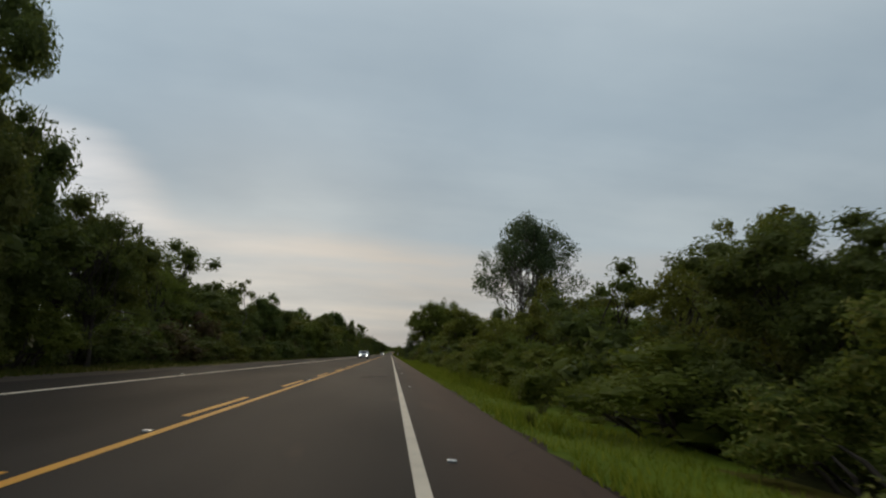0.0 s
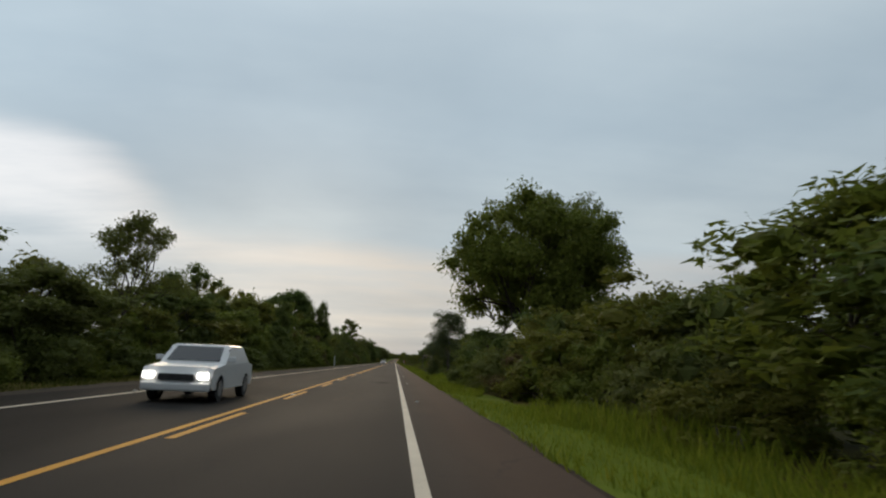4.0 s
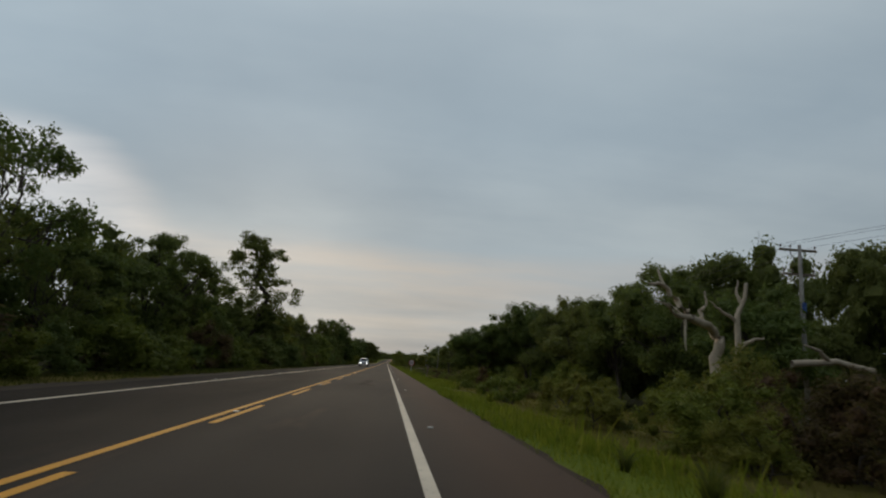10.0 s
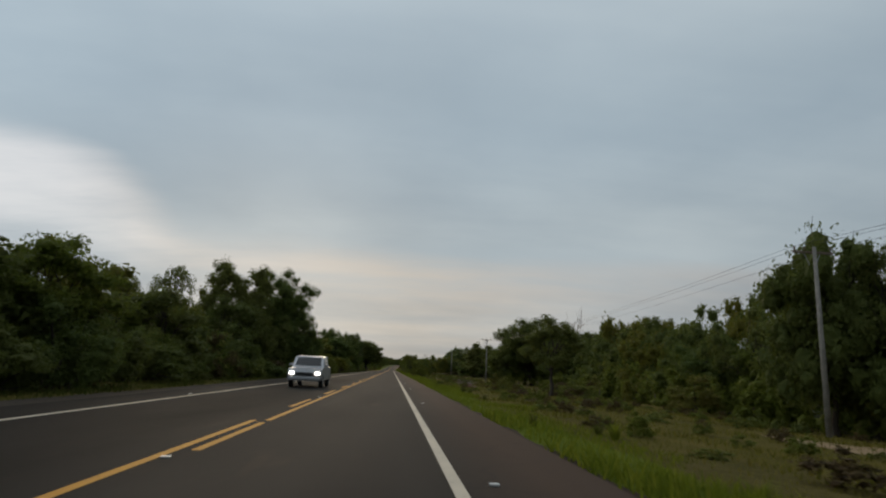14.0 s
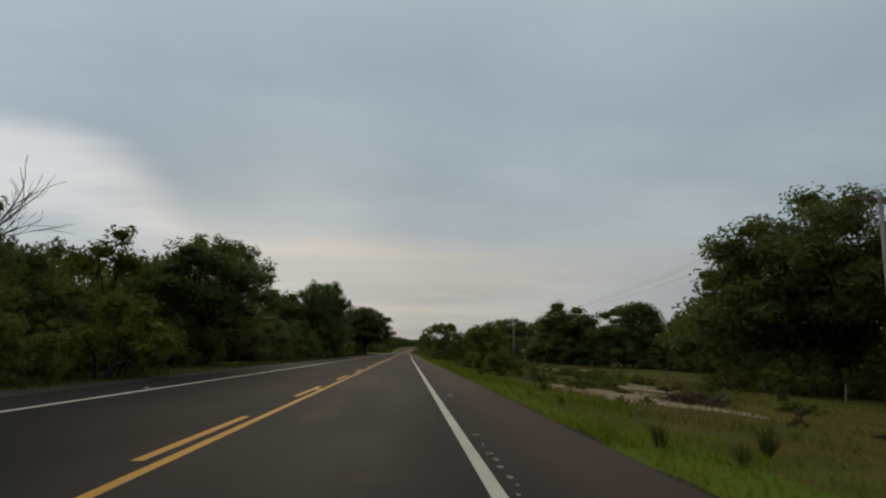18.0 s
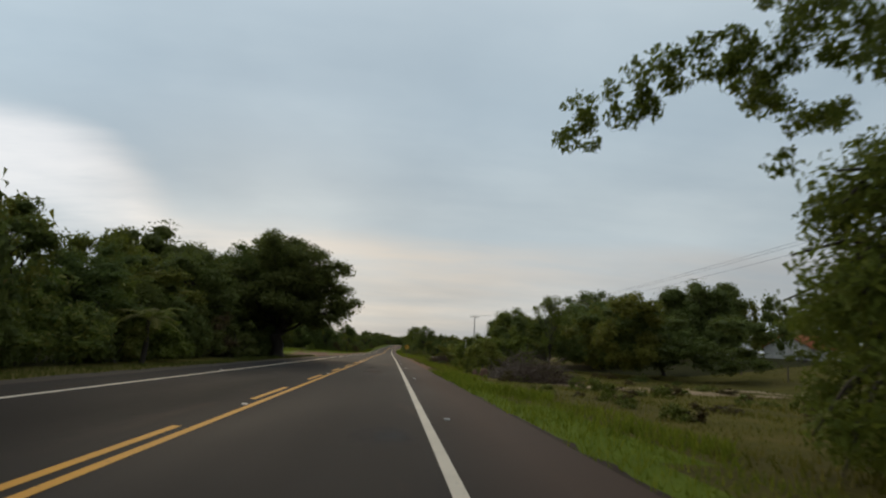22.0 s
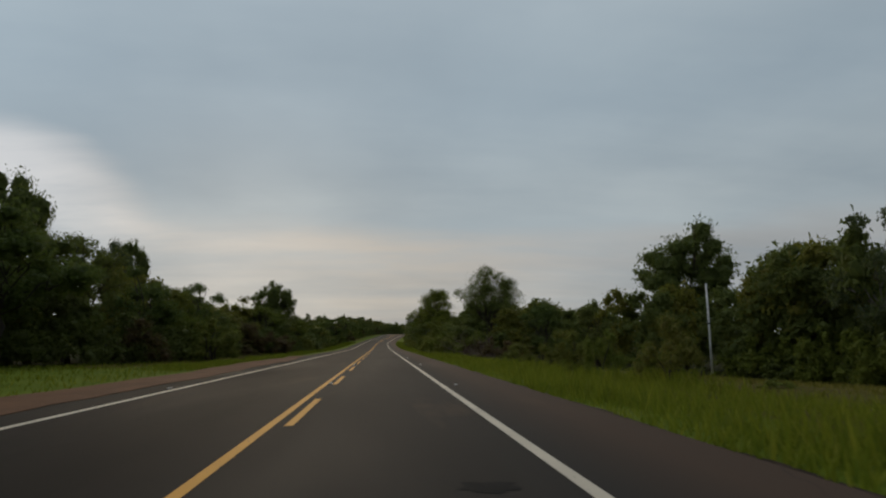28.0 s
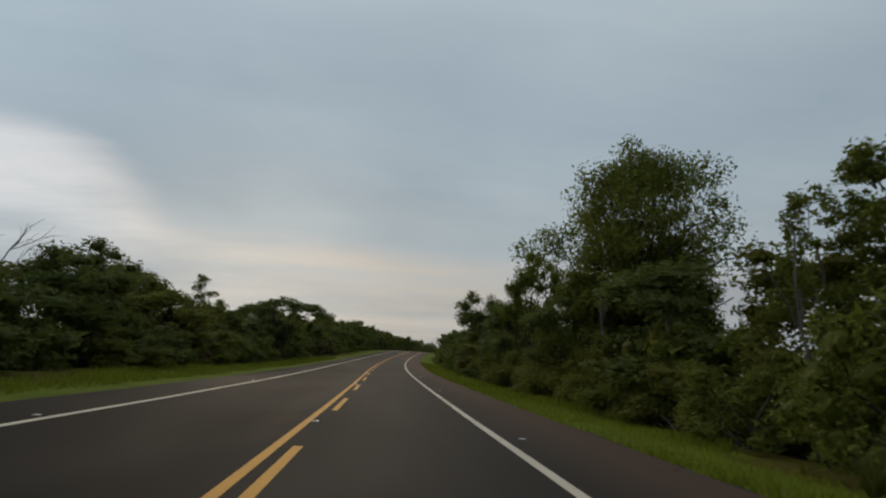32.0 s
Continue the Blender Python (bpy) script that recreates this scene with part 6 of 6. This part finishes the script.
# raised studs along the lines
stud_mesh = bm_mesh("stud", box(0.11, 0.10, 0.022, (0, 0, 0.011), 0.007), STUD)
for i in range(54):
    for off in (0.42, 0.0, -0.3):
        yy = i * 16.0 + 7.3 + (1.2 if off == 0.0 else 0)
        x = float(line_r(yy)) + off if off > 0 else float(line_l(yy)) + off if off < 0 else 0.0
        if yy < 870:
            s = part("stud", stud_mesh, road, at=Matrix.Translation((float(x + bend(yy)), yy, float(rise(yy)) + 0.001)))


# patches of darker and reddish repair on the pavement
WORN_PAINT = paint_material("worn_grey_paint", (0.22, 0.21, 0.19), (0.12, 0.11, 0.10))
PATCH_DARK = plain("fresh_asphalt_patch", (0.006, 0.006, 0.006), (0.012, 0.012, 0.012), 6.0, 0.95, 0, 0.4)


def dust_material(name, low, high, most):
    m, n, l, b = material(name, 0.95)
    b.inputs["Specular IOR Level"].default_value = 0.1
    co = n.new("ShaderNodeTexCoord").outputs["Object"]
    dist = n.new("ShaderNodeVectorMath")
    dist.operation = "LENGTH"
    l.new(co, dist.inputs[0])
    pos = n.new("ShaderNodeNewGeometry").outputs["Position"]
    ragged = noise_node(n, l, 1.6, 5, 0.65, pos, (1, 0.35, 1))
    add = n.new("ShaderNodeMath")
    add.operation = "MULTIPLY_ADD"
    l.new(ragged, add.inputs[0])
    add.inputs[1].default_value = -2.0
    lift = n.new("ShaderNodeMath")
    lift.operation = "ADD"
    l.new(dist.outputs["Value"], lift.inputs[0])
    lift.inputs[1].default_value = 1.0
    l.new(lift.outputs[0], add.inputs[2])
    cover = ramp_node(n, l, add.outputs[0], [(0.0, (most,) * 3), (0.85, (0, 0, 0))])
    l.new(ramp_node(n, l, noise_node(n, l, 7, 4, 0.6, pos), [(0.3, low), (0.7, high)]), b.inputs["Base Color"])
    tr = n.new("ShaderNodeBsdfTransparent")
    mx = n.new("ShaderNodeMixShader")
    l.new(cover, mx.inputs[0]), l.new(tr.outputs[0], mx.inputs[1]), l.new(b.outputs[0], mx.inputs[2])
    l.new(mx.outputs[0], n["Material Output"].inputs[0])
    return m


PATCH_DUST = dust_material("reddish_road_dust", (0.10, 0.066, 0.048), (0.17, 0.12, 0.09), 0.5)
PATCH_PALE = dust_material("pale_worn_asphalt", (0.050, 0.050, 0.052), (0.085, 0.085, 0.086), 0.75)
dust_mesh = mesh("dust", [(math.cos(2 * math.pi * k / 24), math.sin(2 * math.pi * k / 24), 0) for k in range(24)], [tuple(range(24))], PATCH_DUST)
pale_mesh = mesh("worn_patch", [(math.cos(2 * math.pi * k / 24), math.sin(2 * math.pi * k / 24), 0) for k in range(24)], [tuple(range(24))], PATCH_PALE)


def stain(x, y, rx, ry, mat, seed):
    if mat is PATCH_PALE:
        part("worn_patch", pale_mesh, road, "pale worn patch in the lane", Matrix.Translation((x, y, 0.003 + 0.0004 * (seed % 7))) @ Matrix.Diagonal((rx * 1.25, ry * 1.25, 1, 1)))
        return
    if mat is PATCH_DUST:
        part("dust_stain", dust_mesh, road, "reddish dust on the lane", Matrix.Translation((x, y, 0.003 + 0.0004 * (seed % 7))) @ Matrix.Diagonal((rx * 1.25, ry * 1.25, 1, 1)))
        return
    rs = np.random.RandomState(seed)
    ph = rs.uniform(0, 6.28, 3)
    V, n = [], 26
    for k in range(n):
        a = 2 * math.pi * k / n
        r = 1 + 0.25 * math.sin(2 * a + ph[0]) + 0.18 * math.sin(5 * a + ph[1]) + 0.12 * math.sin(9 * a + ph[2])
        V.append((x + rx * r * math.cos(a), y + ry * r * math.sin(a), 0.004))
    part("patch", mesh("patch", V, [tuple(range(n))], mat), road, "dark repaired patch")


for i, (x, y, rx, ry, mat) in enumerate([(2.0, 288, 0.35, 4.0, PATCH_DUST), (1.9, 284, 0.4, 1.6, PATCH_DUST), (1.75, 336, 0.5, 2.4, PATCH_DUST), (1.2, 333, 0.6, 0.8, PATCH_DUST), (1.7, 348, 0.5, 1.0, PATCH_DUST), (1.7, 486, 0.5, 0.7, PATCH_DUST), (1.9, 491, 0.4, 0.6, PATCH_DUST),
                                         (1.6, 597, 0.4, 3.0, PATCH_DUST), (1.75, 590, 0.35, 2.0, PATCH_DUST), (2.7, 760, 0.35, 1.0, PATCH_DUST), (2.75, 763.5, 0.3, 1.8, PATCH_DUST), (2.3, 485.5, 0.45, 0.6, PATCH_DUST), (2.8, 485.2, 0.3, 0.4, PATCH_DUST), (2.2, 341, 0.4, 2.2, PATCH_DUST), (0.8, 334.8, 0.3, 0.5, PATCH_DUST), (2.2, 283, 0.4, 1.4, PATCH_DUST), (2.1, 589.5, 0.4, 2.6, PATCH_DUST), (1.9, 798, 0.6, 1.6, PATCH_DUST), (1.2, 793, 0.7, 0.8, PATCH_DUST), (2.2, 160, 0.5, 0.7, PATCH_DUST), (2.0, 183, 0.4, 1.8, PATCH_DUST), (0.9, 808, 0.8, 1.2, PATCH_DUST),
                                         (1.8, 818, 0.9, 1.6, PATCH_DUST), (1.4, 825, 0.8, 2.0, PATCH_DUST), (2.3, 460, 0.4, 0.5, PATCH_DUST), (2.0, 30, 0.5, 1.2, PATCH_DUST), (2.1, 56, 0.6, 1.0, PATCH_DUST),
                                         (-2.9, 580, 0.6, 0.35, PATCH_DARK), (2.4, 715, 0.3, 0.16, PATCH_DARK), (4.6, 660, 0.25, 0.6, PATCH_DARK), (5.0, 666, 0.3, 0.5, PATCH_DARK), (1.5, 800, 0.3, 0.2, PATCH_DARK), (2.2, 62, 0.25, 0.3, PATCH_DARK), (2.6, 32, 0.6, 1.1, PATCH_PALE), (2.5, 134.7, 0.6, 1.2, PATCH_PALE), (2.8, 565, 0.55, 0.9, PATCH_PALE)]):
    stain(x, y, rx, ry, mat, 70 + i)


# scraps of old paint beside the edge line
rs_s = np.random.RandomState(31)
for k in range(11):
    sx, sy = rs_s.uniform(3.59, 3.70), 458.5 + 0.45 * k + rs_s.uniform(-0.2, 0.2)
    part("paint_scrap", ribbon("paint_scrap", sx, sx + rs_s.uniform(0.03, 0.12), np.array([sy, sy + rs_s.uniform(0.04, 0.15)]), 0.005, WORN_PAINT), road, "scrap of old worn paint")


# ---- houses behind the fields ----
def house(x, y, wide, deep, eaves, ridge, turn, label, base_z):
    """A low plastered house with a tiled hip-less roof, door and windows."""
    base = new("house")
    base.location, base.rotation_euler = (x, y, base_z), (0, 0, radians(turn))
    t = 0.18
    for name, sx, sy, px, py in (("wall", wide, t, 0, -deep / 2), ("wall", wide, t, 0, deep / 2), ("wall", t, deep - t, -wide / 2 + t / 2, 0), ("wall", t, deep - t, wide / 2 - t / 2, 0)):
        part(name, bm_mesh(name, box(sx, sy, eaves + 0.4, (px, py, eaves / 2 - 0.2), 0.01), PLASTER), base)
    for px in (-wide / 2 + t / 2, wide / 2 - t / 2):
        V = [(px - t / 2, -deep / 2, eaves), (px - t / 2, deep / 2, eaves), (px - t / 2, 0, ridge), (px + t / 2, -deep / 2, eaves), (px + t / 2, deep / 2, eaves), (px + t / 2, 0, ridge)]
        part("gable", mesh("gable", V, [(0, 1, 2), (5, 4, 3), (0, 3, 4, 1), (1, 4, 5, 2), (2, 5, 3, 0)], PLASTER), base)
    for s in (-1, 1):
        run = math.hypot(deep / 2 + 0.6, ridge - eaves + 0.25)
        ang = math.atan2(ridge - eaves + 0.25, deep / 2 + 0.6)
        roof = part("roof", bm_mesh("roof", box(wide + 0.9, run, 0.10, (0, 0, 0), 0.01), ROOF_TILE), base, "clay tile roof slope", Matrix.Translation((0, s * (deep / 4 + 0.3), (ridge + eaves - 0.25) / 2 + 0.1)) @ Matrix.Rotation(-s * ang, 4, "X"))
        rib = bm_mesh("tile_row", rod(0.07, 0.07, run, 8, Matrix.Translation((0, -run / 2, 0.05)) @ Matrix.Rotation(-math.pi / 2, 4, "X")), ROOF_TILE, smooth=True)
        k = int((wide + 0.8) / 0.42)
        for i in range(k + 1):
            part("tile_row", rib, roof, at=Matrix.Translation((-(wide + 0.7) / 2 + i * 0.42, 0, 0)))
    for px in (-wide * 0.28, wide * 0.30):
        w = part("window", bm_mesh("window", box(1.1, 0.06, 1.0, (px, -deep / 2 - t / 2 - 0.012, 1.5), 0.01), WOOD), base, "dark shuttered window")
        part("pane", bm_mesh("pane", box(0.9, 0.02, 0.8, (px, -deep / 2 - t / 2 - 0.05, 1.5)), GLASS), w)
    d = part("door", bm_mesh("door", box(0.9, 0.06, 2.05, (0.1, -deep / 2 - t / 2 - 0.012, 1.02), 0.01), WOOD), base, "plain wooden door")
    part("handle", bm_mesh("handle", box(0.1, 0.05, 0.03, (0.45, -deep / 2 - t / 2 - 0.06, 1.0), 0.008), DARK_METAL), d)
    return tagged(base, label, "house")


house(66.8, 617, 8.4, 6.0, 2.5, 4.0, 8, "low house with pale walls and a red tile roof", 1.75)
house(76, 658, 11.0, 8.0, 2.6, 4.8, 25, "low white house with a clay tile roof", 2.5)
house(61.5, 717, 6.6, 5.4, 2.6, 4.3, 34, "small white house with an orange tile roof", 2.7)


# ---- log, stones ----
def stone(x, y, sx, sy, sz, seed):
    rs = np.random.RandomState(seed)
    bm = bmesh.new()
    bmesh.ops.create_icosphere(bm, subdivisions=3, radius=1.0)
    for v in bm.verts:
        k = 1 + 0.22 * noise.noise(v.co * 1.3 + Vector((seed, 0, 0))) + 0.08 * noise.noise(v.co * 3.7)
        v.co = Vector((v.co.x * sx * k, v.co.y * sy * k, max(-0.3, v.co.z) * sz * k))
    base = new("boulder", bm_mesh("boulder", bm, STONE, smooth=True))
    base.location = spot(x, y)
    return tagged(base, "rough brown boulder half sunk in grass", "boulder")


for i, a in enumerate([(10.6, 414.5, 0.55, 0.5, 0.45), (11.4, 416, 0.35, 0.4, 0.3), (8.6, 593.4, 0.30, 0.3, 0.55), (8.3, 595.2, 0.2, 0.2, 0.35), (14, 166, 0.4, 0.4, 0.35), (15.4, 168, 0.3, 0.4, 0.3)]):
    stone(*a, 3 + i)
log = new("log")
log.location, log.rotation_euler = spot(11.6, 663.4) + Vector((0, 0, 0.14)), (0, radians(90), radians(-30))
part("trunk", bm_mesh("trunk", rod(0.13, 0.11, 3.4, 12, Matrix.Translation((0, 0, -1.7))), DEAD_WOOD, smooth=True), log)
part("cut_end", bm_mesh("cut_end", rod(0.11, 0.105, 0.02, 12, Matrix.Translation((0, 0, 1.7))), SAND), log, "pale sawn end")
tagged(log, "felled grey pole lying on the grass", "log")


# ---- vehicles ----
def car_body_mesh(profile, wide, tuck):
    """A car's body from its side outline (y, z); the upper part is drawn in."""
    V, F, n = [], [], len(profile)
    zs = [z for _, z in profile]
    for s in (-1, -0.86, 0.86, 1):
        for yy, z in profile:
            k = 1.0 - tuck * max(0.0, (z - 0.95)) if abs(s) == 1 else 1.0 - tuck * max(0.0, (z - 0.95))
            drop = 0.035 if abs(s) == 1 else 0.0
            V.append((s * wide / 2 * k, yy * (0.985 if abs(s) == 1 else 1.0), z - (drop if z > 0.6 else 0)))
    for g in range(3):
        for i in range(n):
            q = (i + 1) % n
            F.append((g * n + i, g * n + q, (g + 1) * n + q, (g + 1) * n + i))
    F += [tuple(range(n - 1, -1, -1)), tuple(3 * n + i for i in range(n))]
    return V, F


def vehicle(name, x, y, kind, paint, label):
    base = new(name)
    base.location = (x, y, 0.002)
    if kind == "pickup":
        prof = [(-2.5, 0.45), (-2.55, 0.75), (-2.45, 1.02), (-1.35, 1.12), (-0.75, 1.72), (0.75, 1.76), (0.95, 1.15), (2.45, 1.15), (2.5, 0.55), (2.3, 0.42), (-2.3, 0.40)]
        wide, ws, cab = 1.84, (-1.6, 1.55), (-1.28, 1.16, -0.80, 1.64)
    else:
        prof = [(-2.05, 0.35), (-2.1, 0.62), (-1.95, 0.85), (-1.0, 0.95), (-0.35, 1.42), (0.9, 1.44), (1.6, 1.0), (2.0, 0.95), (2.08, 0.5), (1.9, 0.32), (-1.9, 0.30)]
        wide, ws, cab = 1.68, (-1.3, 1.3), (-0.94, 0.99, -0.42, 1.36)
    body = part("body", mesh("body", *car_body_mesh(prof, wide, 0.16), paint), base)
    y0, z0, y1, z1 = cab
    g = wide / 2 * 0.80
    V = [(-g, y0 - 0.02, z0), (g, y0 - 0.02, z0), (g * 0.9, y1 - 0.03, z1), (-g * 0.9, y1 - 0.03, z1)]
    nrm = Vector((0, -(z1 - z0), y1 - y0)).normalized() * 0.012
    V += [(a + 0, b + nrm.y, c + nrm.z) for a, b, c in V]
    part("windscreen", mesh("windscreen", V, [(3, 2, 1, 0), (4, 5, 6, 7), (0, 1, 5, 4), (1, 2, 6, 5), (2, 3, 7, 6), (3, 0, 4, 7)], GLASS), body)
    yf = prof[1][0]
    part("grille", bm_mesh("grille", box(wide * 0.5, 0.06, 0.16, (0, yf - 0.005, prof[1][1] - 0.02), 0.02), DARK_METAL), body)
    part("bumper", bm_mesh("bumper", box(wide * 0.96, 0.16, 0.2, (0, yf + 0.02, prof[0][1] + 0.02), 0.05), paint), body)
    for s in (-1, 1):
        part("headlight", bm_mesh("headlight", box(0.26, 0.08, 0.15, (s * wide * 0.38, yf - 0.01, prof[1][1] + 0.02), 0.03), HEADLAMP), body, "lit headlight")
        part("wing_mirror", bm_mesh("wing_mirror", box(0.2, 0.08, 0.14, (s * (wide / 2 + 0.09), y0 + 0.2, z0 + 0.06), 0.03), paint), body)
        part("side_window", bm_mesh("side_window", box(0.012, (y1 - y0) * 2.2, (z1 - z0) * 0.7, (s * (wide / 2 * 0.945), y1 + 0.45, (z0 + z1) / 2 + 0.02), 0.004, Matrix.Rotation(-s * 0.14, 4, "Y")), GLASS), body)
        for wy in ws:
            turn = Matrix.Translation((s * (wide / 2 - 0.1), wy, 0.33)) @ Matrix.Rotation(math.pi / 2, 4, "Y")
            wheel = part("wheel", bm_mesh("wheel", rod(0.33, 0.33, 0.2, 24, turn @ Matrix.Translation((0, 0, -0.1))), RUBBER), base)
            part("rim", bm_mesh("rim", rod(0.2, 0.2, 0.215, 16, turn @ Matrix.Translation((0, 0, -0.107))), GALV), wheel)
    return tagged(base, label, "car")


vehicle("pickup_truck", -2.05, 389, "pickup", CAR_PAINT, "silver pickup truck with lit headlights in the oncoming lane")
vehicle("car", -2.0, 117.5, "sedan", plain("white_car_paint", (0.62, 0.62, 0.61), (0.68, 0.68, 0.67), 20.0, 0.3, 0.0, 0), "white car with lit headlights in the oncoming lane")

# fuller growth at the wood's edge
for x, y, h, w, v in ((13.3, 65.5, 4.3, 3.4, 1), (12.0, 74.6, 7.0, 7.0, 2)):
    tree("massif", x, y, h, w, v, LEAF_MID, turn=1.1 * v, label=KIND_LABEL["massif"])
tree("massif_far", 36.5, 507, 13.6, 15.5, 2, LEAF_DARK, turn=0.4, label=KIND_LABEL["massif"])
bush(-8.5, 477.5, 3.2, 5.0, 1, LEAF_OLIVE, label="yellow-green rounded bush at the wood's edge")
